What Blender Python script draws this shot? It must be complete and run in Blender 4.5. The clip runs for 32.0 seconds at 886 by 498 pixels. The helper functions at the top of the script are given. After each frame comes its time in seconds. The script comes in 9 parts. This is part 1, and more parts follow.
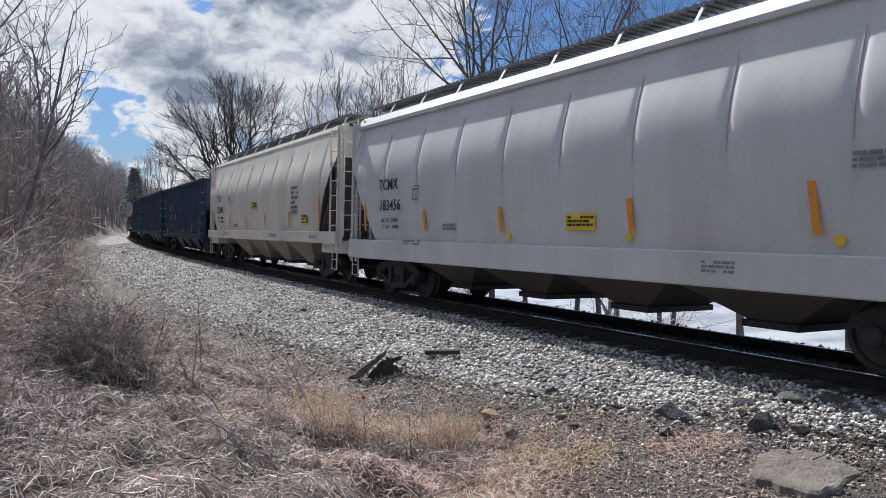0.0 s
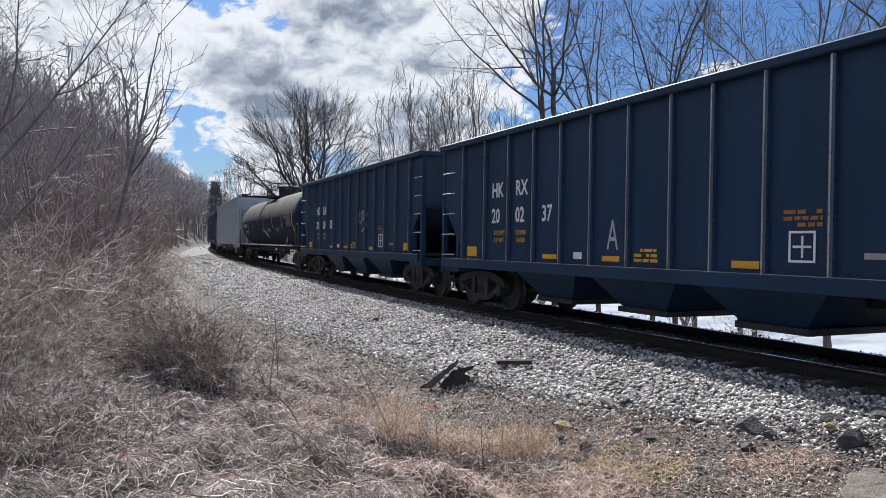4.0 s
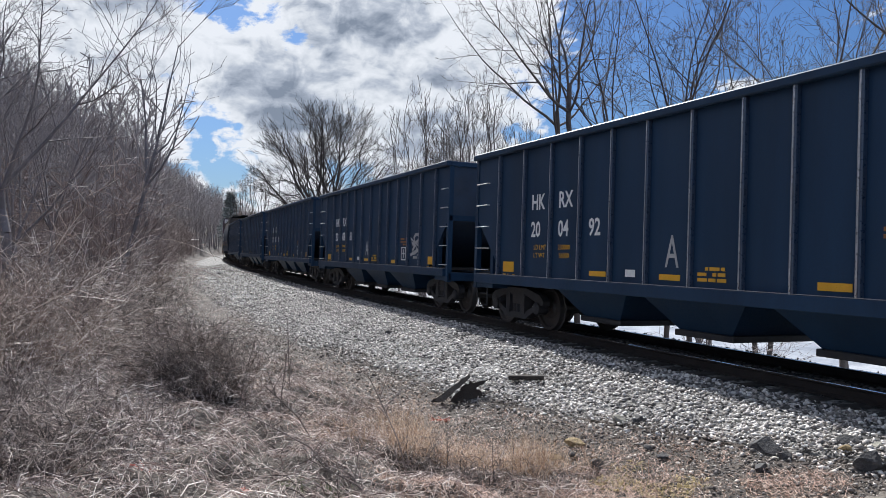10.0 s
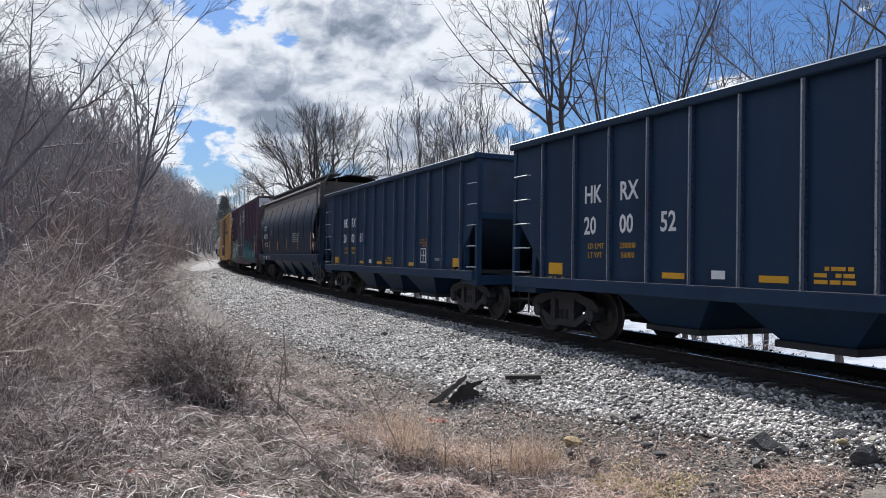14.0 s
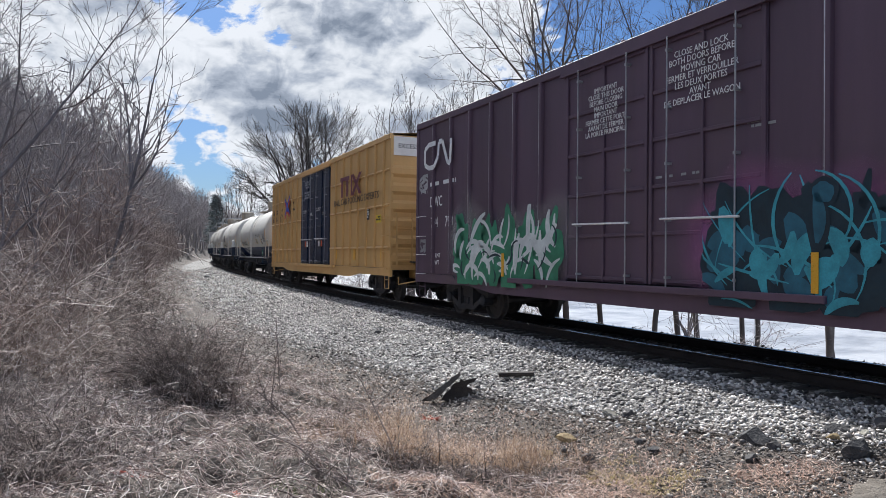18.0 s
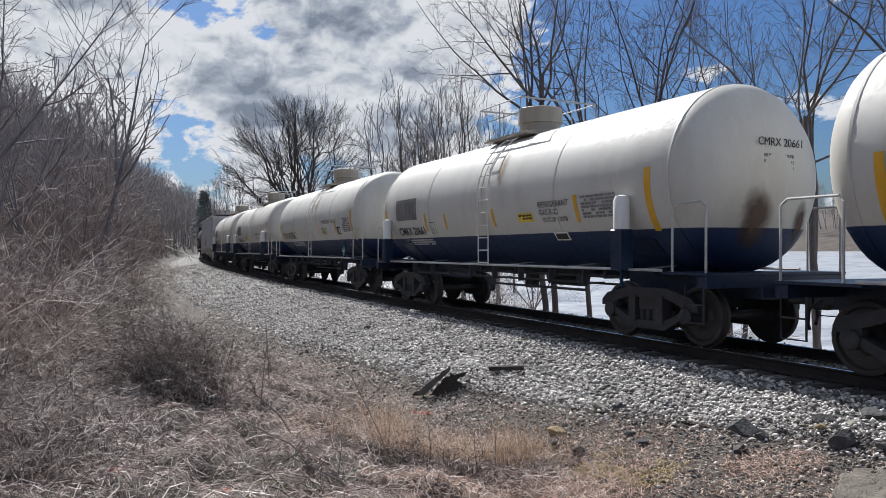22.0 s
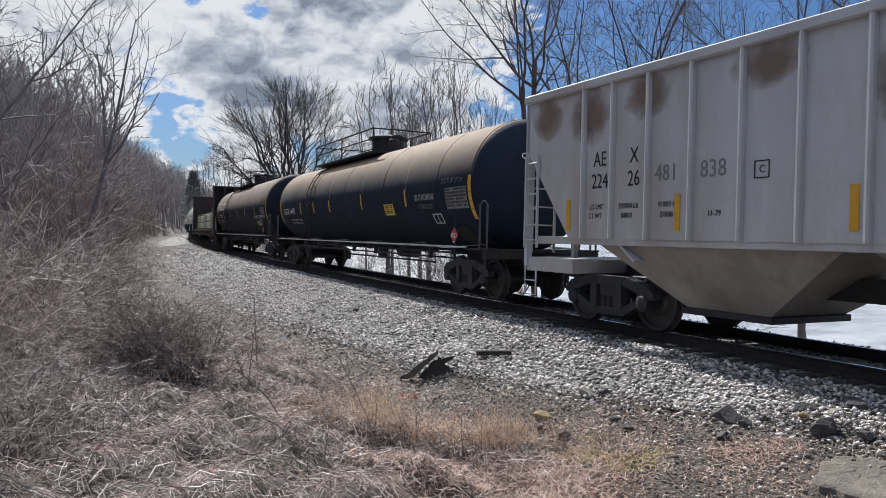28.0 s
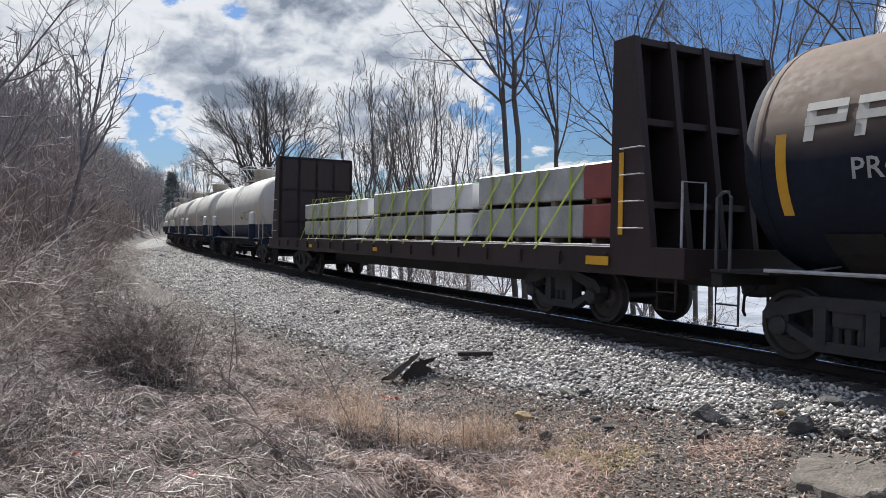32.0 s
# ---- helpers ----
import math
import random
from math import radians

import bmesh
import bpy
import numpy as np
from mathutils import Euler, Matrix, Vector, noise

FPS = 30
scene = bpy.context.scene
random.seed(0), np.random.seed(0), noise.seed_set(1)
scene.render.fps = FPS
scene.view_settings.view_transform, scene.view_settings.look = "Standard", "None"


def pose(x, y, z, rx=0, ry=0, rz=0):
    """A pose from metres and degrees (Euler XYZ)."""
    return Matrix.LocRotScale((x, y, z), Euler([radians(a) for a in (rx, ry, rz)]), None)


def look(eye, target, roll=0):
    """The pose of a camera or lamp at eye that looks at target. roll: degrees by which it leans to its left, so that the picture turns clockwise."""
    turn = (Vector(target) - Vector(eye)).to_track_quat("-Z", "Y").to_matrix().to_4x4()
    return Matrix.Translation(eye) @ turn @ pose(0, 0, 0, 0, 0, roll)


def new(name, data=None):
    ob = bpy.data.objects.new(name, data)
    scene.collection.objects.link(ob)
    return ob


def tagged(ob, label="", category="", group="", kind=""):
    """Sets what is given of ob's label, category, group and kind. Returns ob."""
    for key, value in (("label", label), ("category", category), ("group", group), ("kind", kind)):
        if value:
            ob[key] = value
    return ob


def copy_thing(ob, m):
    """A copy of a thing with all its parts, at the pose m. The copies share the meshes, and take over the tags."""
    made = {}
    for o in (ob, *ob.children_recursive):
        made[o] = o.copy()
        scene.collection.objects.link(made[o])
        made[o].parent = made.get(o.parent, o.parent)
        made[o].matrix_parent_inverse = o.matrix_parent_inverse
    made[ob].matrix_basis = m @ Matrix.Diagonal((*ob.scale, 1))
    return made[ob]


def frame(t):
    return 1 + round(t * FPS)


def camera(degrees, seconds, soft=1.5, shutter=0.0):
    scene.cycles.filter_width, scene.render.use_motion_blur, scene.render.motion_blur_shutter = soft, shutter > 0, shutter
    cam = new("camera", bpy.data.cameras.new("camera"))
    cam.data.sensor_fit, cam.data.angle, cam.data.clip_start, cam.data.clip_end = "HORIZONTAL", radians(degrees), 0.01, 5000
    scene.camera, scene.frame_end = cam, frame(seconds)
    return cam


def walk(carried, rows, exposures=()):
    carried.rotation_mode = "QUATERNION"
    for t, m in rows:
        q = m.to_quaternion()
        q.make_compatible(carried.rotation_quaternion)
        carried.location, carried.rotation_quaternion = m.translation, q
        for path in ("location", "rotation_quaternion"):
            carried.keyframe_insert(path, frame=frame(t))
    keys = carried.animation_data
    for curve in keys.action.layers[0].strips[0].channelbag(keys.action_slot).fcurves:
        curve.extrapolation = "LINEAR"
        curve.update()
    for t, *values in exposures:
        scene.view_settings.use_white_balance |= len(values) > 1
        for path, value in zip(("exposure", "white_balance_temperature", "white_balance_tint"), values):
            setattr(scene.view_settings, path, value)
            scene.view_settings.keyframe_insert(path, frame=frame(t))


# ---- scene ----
EYE = 1.785
cam = camera(62.2, 32.0, soft=0.62, shutter=0.0)
PATH = [
    (0.0, pose(0, 0, EYE, 88.045, 0.475, -31.609)),
    (0.5, pose(0, 0, EYE, 87.391, 0.642, -29.110)),
    (1.0, pose(0, 0, EYE, 86.939, 0.813, -27.596)),
    (1.5, pose(0, 0, EYE, 86.910, 0.985, -26.818)),
    (2.0, pose(0, 0, EYE, 87.263, 1.051, -26.533)),
    (2.5, pose(0, 0, EYE, 87.764, 1.058, -26.404)),
    (3.0, pose(0, 0, EYE, 88.258, 1.061, -26.333)),
    (3.5, pose(0, 0, EYE, 88.604, 1.032, -26.206)),
    (5.5, pose(0, 0, EYE, 89.410, 0.350, -25.775)),
    (6.0, pose(0, 0, EYE, 89.596, 0.242, -25.686)),
    (6.5, pose(0, 0, EYE, 89.792, 0.294, -25.561)),
    (7.0, pose(0, 0, EYE, 89.925, 0.304, -25.389)),
    (7.5, pose(0, 0, EYE, 90.005, 0.284, -25.287)),
    (8.0, pose(0, 0, EYE, 90.033, 0.329, -25.270)),
    (8.5, pose(0, 0, EYE, 90.064, 0.273, -25.310)),
    (9.0, pose(0, 0, EYE, 90.066, 0.233, -25.311)),
    (9.5, pose(0, 0, EYE, 90.047, 0.198, -25.231)),
    (10.0, pose(0, 0, EYE, 89.930, 0.111, -25.030)),
    (10.5, pose(0, 0, EYE, 89.815, 0.184, -24.721)),
    (11.0, pose(0, 0, EYE, 89.691, 0.249, -24.349)),
    (11.5, pose(0, 0, EYE, 89.623, 0.366, -24.082)),
    (12.0, pose(0, 0, EYE, 89.665, 0.440, -24.098)),
    (12.5, pose(0, 0, EYE, 89.753, 0.601, -24.337)),
    (13.0, pose(0, 0, EYE, 89.903, 0.676, -24.744)),
    (13.5, pose(0, 0, EYE, 89.980, 0.790, -25.143)),
    (14.0, pose(0, 0, EYE, 89.986, 0.976, -25.422)),
    (14.5, pose(0, 0, EYE, 89.969, 1.038, -25.600)),
    (16.5, pose(0, 0, EYE, 89.882, 1.046, -25.810)),
    (17.0, pose(0, 0, EYE, 89.830, 1.052, -25.888)),
    (17.5, pose(0, 0, EYE, 89.779, 1.147, -25.933)),
    (18.0, pose(0, 0, EYE, 89.812, 1.288, -25.985)),
    (18.5, pose(0, 0, EYE, 89.814, 1.394, -26.021)),
    (19.0, pose(0, 0, EYE, 89.788, 1.439, -26.106)),
    (19.5, pose(0, 0, EYE, 89.687, 1.469, -26.260)),
    (20.0, pose(0, 0, EYE, 89.577, 1.533, -26.379)),
    (20.5, pose(0, 0, EYE, 89.506, 1.561, -26.488)),
    (21.0, pose(0, 0, EYE, 89.451, 1.590, -26.594)),
    (21.5, pose(0, 0, EYE, 89.423, 1.664, -26.721)),
    (22.0, pose(0, 0, EYE, 89.364, 1.660, -26.822)),
    (22.5, pose(0, 0, EYE, 89.308, 1.692, -26.886)),
    (23.0, pose(0, 0, EYE, 89.228, 1.637, -26.816)),
    (23.5, pose(0, 0, EYE, 89.106, 1.568, -26.737)),
    (24.0, pose(0, 0, EYE, 88.963, 1.432, -26.756)),
    (24.5, pose(0, 0, EYE, 88.852, 1.285, -26.951)),
    (25.0, pose(0, 0, EYE, 88.746, 1.174, -27.221)),
    (25.5, pose(0, 0, EYE, 88.603, 1.105, -27.414)),
    (27.5, pose(0, 0, EYE, 88.104, 0.800, -27.597)),
    (28.0, pose(0, 0, EYE, 88.111, 0.690, -27.601)),
    (28.5, pose(0, 0, EYE, 88.140, 0.626, -27.655)),
    (29.0, pose(0, 0, EYE, 88.161, 0.597, -27.763)),
    (29.5, pose(0, 0, EYE, 88.181, 0.604, -27.997)),
    (30.0, pose(0, 0, EYE, 88.202, 0.691, -28.296)),
    (30.5, pose(0, 0, EYE, 88.189, 0.753, -28.652)),
    (31.0, pose(0, 0, EYE, 88.166, 0.831, -28.933)),
    (31.5, pose(0, 0, EYE, 88.170, 0.854, -29.095)),
    (32.0, pose(0, 0, EYE, 88.180, 0.883, -29.093)),
]
walk(cam, PATH, [(0, 0.40, 6000, 10), (1.5, 0.56, 6000, 10), (3.5, 0.58, 5980, 10), (7, 0.52, 5980, 10), (9, 0.50, 5980, 10), (11, 0.56, 5960, 10), (17, 0.58, 5960, 10), (19, 0.50, 6020, 10), (21, 0.34, 6060, 10), (25.5, 0.26, 6060, 10), (28, 0.38, 6060, 10), (30, 0.46, 6080, 10), (32, 0.46, 6080, 10)])

# ---------------------------------------------------------------- light
SUN_AZ, SUN_EL = 7.0, 42.0          # degrees right of +y, and above the horizon
sun_data = bpy.data.lights.new("sun", "SUN")
sun_data.energy, sun_data.angle, sun_data.color = 5.0, radians(0.55), (1.0, 0.95, 0.87)
sun = new("sun", sun_data)
sd = Vector((math.sin(radians(SUN_AZ)) * math.cos(radians(SUN_EL)), math.cos(radians(SUN_AZ)) * math.cos(radians(SUN_EL)), math.sin(radians(SUN_EL))))
sun.matrix_basis = look(sd * 300, (0, 0, 0))
scene.view_settings.exposure = 0.0


def nodes_of(tree):
    tree.nodes.clear()
    def add(kind, **inputs):
        n = tree.nodes.new(kind)
        for k, v in inputs.items():
            n.inputs[int(k[1:]) if k[0] == "i" and k[1:].isdigit() else k.replace("_", " ")].default_value = v
        return n
    return add, tree.links.new


def ramp(n, *stops):
    els = n.color_ramp.elements
    while len(els) < len(stops):
        els.new(0.5)
    for e, (p, c) in zip(els, stops):
        e.position, e.color = p, (*c, 1) if len(c) == 3 else c
    return n


def build_world():
    w = bpy.data.worlds.new("sky")
    scene.world = w
    w.use_nodes = True
    add, link = nodes_of(w.node_tree)
    out = add("ShaderNodeOutputWorld")
    bg = add("ShaderNodeBackground", Strength=0.098)
    sky = add("ShaderNodeTexSky")
    sky.sky_type, sky.sun_disc = "NISHITA", False
    sky.sun_elevation, sky.sun_rotation = radians(SUN_EL), radians(SUN_AZ)
    sky.air_density, sky.dust_density, sky.ozone_density = 1.2, 1.0, 2.0
    tc = add("ShaderNodeTexCoord")
    # puffy cloud, thicker in some quarters of the sky than in others
    def dirn(az, el):
        a, e = radians(az), radians(el)
        return (math.sin(a) * math.cos(e), math.cos(a) * math.cos(e), math.sin(e))
    mp = add("ShaderNodeMapping", Location=(0.35, 2.2, 0.1), Scale=(3.0, 3.0, 6.2))
    link(tc.outputs["Generated"], mp.inputs[0])
    n1 = add("ShaderNodeTexNoise", Scale=1.75, Detail=12.0, Roughness=0.62, Distortion=0.25)
    link(mp.outputs[0], n1.inputs["Vector"])
    # small puffs that break up the edges and the undersides
    puff = add("ShaderNodeTexNoise", Scale=7.5, Detail=10.0, Roughness=0.60, Distortion=0.5)
    pmap1 = add("ShaderNodeMapping", Location=(0.35, 2.2, 0.1), Scale=(3.4, 3.4, 4.6))
    link(tc.outputs["Generated"], pmap1.inputs[0]); link(pmap1.outputs[0], puff.inputs["Vector"])
    pf = add("ShaderNodeMath", i1=0.40, i2=-0.20); pf.operation = "MULTIPLY_ADD"
    link(puff.outputs[0], pf.inputs[0])
    fs = add("ShaderNodeMath"); fs.operation = "ADD"
    link(n1.outputs[0], fs.inputs[0]); link(pf.outputs[0], fs.inputs[1])
    field = fs.outputs[0]
    for az, el, size, amount in ((6.5, 18.4, 1.7, -0.12), (8.6, 17.6, 1.6, -0.12), (10.6, 16.8, 1.6, -0.12), (12.6, 16.0, 1.6, -0.12), (14.3, 15.2, 1.3, -0.11), (9.5, 7.0, 2.6, -0.12), (6.0, 9.5, 1.8, -0.04), (2.5, 14, 5, 0.12), (13, 10.5, 4, 0.12), (47, 17, 13, -0.20), (56, 8, 9, 0.05), (16, 13.5, 7, 0.10), (26, 15, 8, 0.15), (-6, 17, 8, 0.10), (20, 22, 9, 0.08), (39, 5, 5, 0.10)):
        dt = add("ShaderNodeVectorMath", i1=dirn(az, el)); dt.operation = "DOT_PRODUCT"
        link(tc.outputs["Generated"], dt.inputs[0])
        k = add("ShaderNodeMapRange")
        k.interpolation_type = "SMOOTHSTEP"
        k.inputs["From Min"].default_value, k.inputs["From Max"].default_value = math.cos(radians(size * 1.7)), 1.0
        k.inputs["To Max"].default_value = amount
        link(dt.outputs["Value"], k.inputs["Value"])
        ad = add("ShaderNodeMath"); ad.operation = "ADD"
        link(field, ad.inputs[0]); link(k.outputs[0], ad.inputs[1])
        field = ad.outputs[0]
    cover = ramp(add("ShaderNodeValToRGB"), (0.455, (0, 0, 0)), (0.515, (1, 1, 1)))
    link(field, cover.inputs[0])
    # the same cloud a step nearer to the sun: where it is thicker there, this part is in its shade
    mp2 = add("ShaderNodeMapping", Location=(0.35 - 0.02, 2.2 + 0.10, 0.1 + 0.26), Scale=(3.0, 3.0, 6.2))
    link(tc.outputs["Generated"], mp2.inputs[0])
    n2 = add("ShaderNodeTexNoise", Scale=1.75, Detail=6.0, Roughness=0.56, Distortion=0.15)
    link(mp2.outputs[0], n2.inputs["Vector"])
    dif = add("ShaderNodeMath"); dif.operation = "SUBTRACT"
    link(n2.outputs[0], dif.inputs[0]); link(n1.outputs[0], dif.inputs[1])
    # small-scale light and shade of the puffs, and a broad dark base
    pmap = add("ShaderNodeMapping", Location=(0.35, 2.2 + 0.012, 0.1 + 0.055), Scale=(3.4, 3.4, 4.6))
    link(tc.outputs["Generated"], pmap.inputs[0])
    puff2 = add("ShaderNodeTexNoise", Scale=7.5, Detail=4.0, Roughness=0.5, Distortion=0.5)
    link(pmap.outputs[0], puff2.inputs["Vector"])
    pd = add("ShaderNodeMath"); pd.operation = "SUBTRACT"
    link(puff2.outputs[0], pd.inputs[0]); link(puff.outputs[0], pd.inputs[1])
    pm = add("ShaderNodeMath", i1=0.55); pm.operation = "MULTIPLY_ADD"
    link(pd.outputs[0], pm.inputs[0]); link(dif.outputs[0], pm.inputs[2])
    thick = add("ShaderNodeMath", i1=0.60); thick.operation = "MULTIPLY_ADD"
    link(field, thick.inputs[0]); link(pm.outputs[0], thick.inputs[2])
    shade = ramp(add("ShaderNodeValToRGB"), (0.31, (6.2, 6.15, 6.1)), (0.40, (5.2, 5.25, 5.3)), (0.48, (3.5, 3.7, 4.05)), (0.60, (1.75, 2.0, 2.4)))
    link(thick.outputs[0], shade.inputs[0])
    # cloud is brightest round the sun and duller away from it
    sdot = add("ShaderNodeVectorMath", i1=tuple(sd)); sdot.operation = "DOT_PRODUCT"
    link(tc.outputs["Generated"], sdot.inputs[0])
    glow = add("ShaderNodeMapRange")
    glow.inputs["From Min"].default_value, glow.inputs["From Max"].default_value = -0.5, 0.75
    link(sdot.outputs["Value"], glow.inputs["Value"])
    tint = ramp(add("ShaderNodeValToRGB"), (0.0, (0.50, 0.60, 0.78)), (1.0, (1.0, 1.0, 1.0)))
    link(glow.outputs[0], tint.inputs[0])
    lit = add("ShaderNodeMix"); lit.data_type = "RGBA"; lit.blend_type = "MULTIPLY"
    lit.inputs["Factor"].default_value = 1.0
    link(shade.outputs[0], lit.inputs["A"]); link(tint.outputs[0], lit.inputs["B"])
    mix = add("ShaderNodeMix"); mix.data_type = "RGBA"
    link(cover.outputs[0], mix.inputs["Factor"])
    deep = add("ShaderNodeMix"); deep.data_type = "RGBA"; deep.blend_type = "MULTIPLY"
    deep.inputs["Factor"].default_value = 1.0
    deep.inputs["B"].default_value = (0.25, 0.36, 0.54, 1)
    link(sky.outputs[0], deep.inputs["A"])
    link(deep.outputs["Result"], mix.inputs["A"]); link(lit.outputs["Result"], mix.inputs["B"])
    link(mix.outputs["Result"], bg.inputs[0]); link(bg.outputs[0], out.inputs[0])


build_world()

# ---------------------------------------------------------------- materials
MATS = {}


def surface(name, color, rough=0.6, metal=0.0, vary=0.25, scale=3.0, fine=40.0, bump=0.15, dirt=None, dirt_amount=0.35, random_tint=0.0, spec=0.5, bump_dist=0.02, streak=False):
    """Paint, metal, wood or stone: base colour varied at two scales, dirt, roughness and relief."""
    if name in MATS:
        return MATS[name]
    m = bpy.data.materials.new(name)
    m.use_nodes = True
    add, link = nodes_of(m.node_tree)
    out, b = add("ShaderNodeOutputMaterial"), add("ShaderNodeBsdfPrincipled", Metallic=metal)
    b.inputs["Specular IOR Level"].default_value = spec
    link(b.outputs[0], out.inputs[0])
    tc = add("ShaderNodeTexCoord")
    co = tc.outputs["Object"]
    if streak:
        st = add("ShaderNodeMapping", Scale=(1.0, 1.0, 0.12))
        link(co, st.inputs[0])
        sco = st.outputs[0]
    else:
        sco = co
    big = add("ShaderNodeTexNoise", Scale=scale, Detail=5.0, Roughness=0.65)
    small = add("ShaderNodeTexNoise", Scale=fine, Detail=3.0, Roughness=0.7)
    link(sco, big.inputs["Vector"]); link(co, small.inputs["Vector"])
    c = Vector(color)
    dark, light = c * (1 - vary), c * (1 + vary * 0.8)
    r1 = ramp(add("ShaderNodeValToRGB"), (0.3, tuple(dark)), (0.7, tuple(light)))
    link(big.outputs[0], r1.inputs[0])
    mul = add("ShaderNodeMix"); mul.data_type = "RGBA"; mul.blend_type = "MULTIPLY"
    mul.inputs["Factor"].default_value = 1.0
    r2 = ramp(add("ShaderNodeValToRGB"), (0.25, (1 - vary * 0.7,) * 3), (0.75, (1.0 + vary * 0.3,) * 3))
    link(small.outputs[0], r2.inputs[0])
    link(r1.outputs[0], mul.inputs["A"]); link(r2.outputs[0], mul.inputs["B"])
    col = mul.outputs["Result"]
    if dirt is not None:
        dn = add("ShaderNodeTexNoise", Scale=scale * 0.6, Detail=8.0, Roughness=0.72)
        mp = add("ShaderNodeMapping", Location=(5.2, 1.1, 3.3), Scale=(1.0, 1.0, 0.35 if streak else 1.0))
        link(co, mp.inputs[0]); link(mp.outputs[0], dn.inputs["Vector"])
        dr = ramp(add("ShaderNodeValToRGB"), (0.52 - dirt_amount * 0.25, (0, 0, 0)), (0.74 - dirt_amount * 0.1, (1, 1, 1)))
        link(dn.outputs[0], dr.inputs[0])
        dm = add("ShaderNodeMix"); dm.data_type = "RGBA"
        sc = add("ShaderNodeMath", i1=min(1.0, dirt_amount * 1.6)); sc.operation = "MULTIPLY"
        link(dr.outputs[0], sc.inputs[0]); link(sc.outputs[0], dm.inputs["Factor"])
        link(col, dm.inputs["A"]); dm.inputs["B"].default_value = (*dirt, 1)
        col = dm.outputs["Result"]
    if random_tint:
        oi = add("ShaderNodeObjectInfo")
        rr = ramp(add("ShaderNodeValToRGB"), (0.0, (1 - random_tint,) * 3), (1.0, (1 + random_tint,) * 3))
        link(oi.outputs["Random"], rr.inputs[0])
        tm = add("ShaderNodeMix"); tm.data_type = "RGBA"; tm.blend_type = "MULTIPLY"; tm.inputs["Factor"].default_value = 1.0
        link(col, tm.inputs["A"]); link(rr.outputs[0], tm.inputs["B"])
        col = tm.outputs["Result"]
    link(col, b.inputs["Base Color"])
    ro = ramp(add("ShaderNodeValToRGB"), (0.3, (max(0.05, rough - 0.12),) * 3), (0.7, (min(1.0, rough + 0.12),) * 3))
    link(small.outputs[0], ro.inputs[0]); link(ro.outputs[0], b.inputs["Roughness"])
    if bump:
        bp = add("ShaderNodeBump", Strength=bump, Distance=bump_dist)
        ad = add("ShaderNodeMath"); ad.operation = "ADD"
        link(big.outputs[0], ad.inputs[0]); link(small.outputs[0], ad.inputs[1])
        link(ad.outputs[0], bp.inputs["Height"]); link(bp.outputs[0], b.inputs["Normal"])
    MATS[name] = m
    return m


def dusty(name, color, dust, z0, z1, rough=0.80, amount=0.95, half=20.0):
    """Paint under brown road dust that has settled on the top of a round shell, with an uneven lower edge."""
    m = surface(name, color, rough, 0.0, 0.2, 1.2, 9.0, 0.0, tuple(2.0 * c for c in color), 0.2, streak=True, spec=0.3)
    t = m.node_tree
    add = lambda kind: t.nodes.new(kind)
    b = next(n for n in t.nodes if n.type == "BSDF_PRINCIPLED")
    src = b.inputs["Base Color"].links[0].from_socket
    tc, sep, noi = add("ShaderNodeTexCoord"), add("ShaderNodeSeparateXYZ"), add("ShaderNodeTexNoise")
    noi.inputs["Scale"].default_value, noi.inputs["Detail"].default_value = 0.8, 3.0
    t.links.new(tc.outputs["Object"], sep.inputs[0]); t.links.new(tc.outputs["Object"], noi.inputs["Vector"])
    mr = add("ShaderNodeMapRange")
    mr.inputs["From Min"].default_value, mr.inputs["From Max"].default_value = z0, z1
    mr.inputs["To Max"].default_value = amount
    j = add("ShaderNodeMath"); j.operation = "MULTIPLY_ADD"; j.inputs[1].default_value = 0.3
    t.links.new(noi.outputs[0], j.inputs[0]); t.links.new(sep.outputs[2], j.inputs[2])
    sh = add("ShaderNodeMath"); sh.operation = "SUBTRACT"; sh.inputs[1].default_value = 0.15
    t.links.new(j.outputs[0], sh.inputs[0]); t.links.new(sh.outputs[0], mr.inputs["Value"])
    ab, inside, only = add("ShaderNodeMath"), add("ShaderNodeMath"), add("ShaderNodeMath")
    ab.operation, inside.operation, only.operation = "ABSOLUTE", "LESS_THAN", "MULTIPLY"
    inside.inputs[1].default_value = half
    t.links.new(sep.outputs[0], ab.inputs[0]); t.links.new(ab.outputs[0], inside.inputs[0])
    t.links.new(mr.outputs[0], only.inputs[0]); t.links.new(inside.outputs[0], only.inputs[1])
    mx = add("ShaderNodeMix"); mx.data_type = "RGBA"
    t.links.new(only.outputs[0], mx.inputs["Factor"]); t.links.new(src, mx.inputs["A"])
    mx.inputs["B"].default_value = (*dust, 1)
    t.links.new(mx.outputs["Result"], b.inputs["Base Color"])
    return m


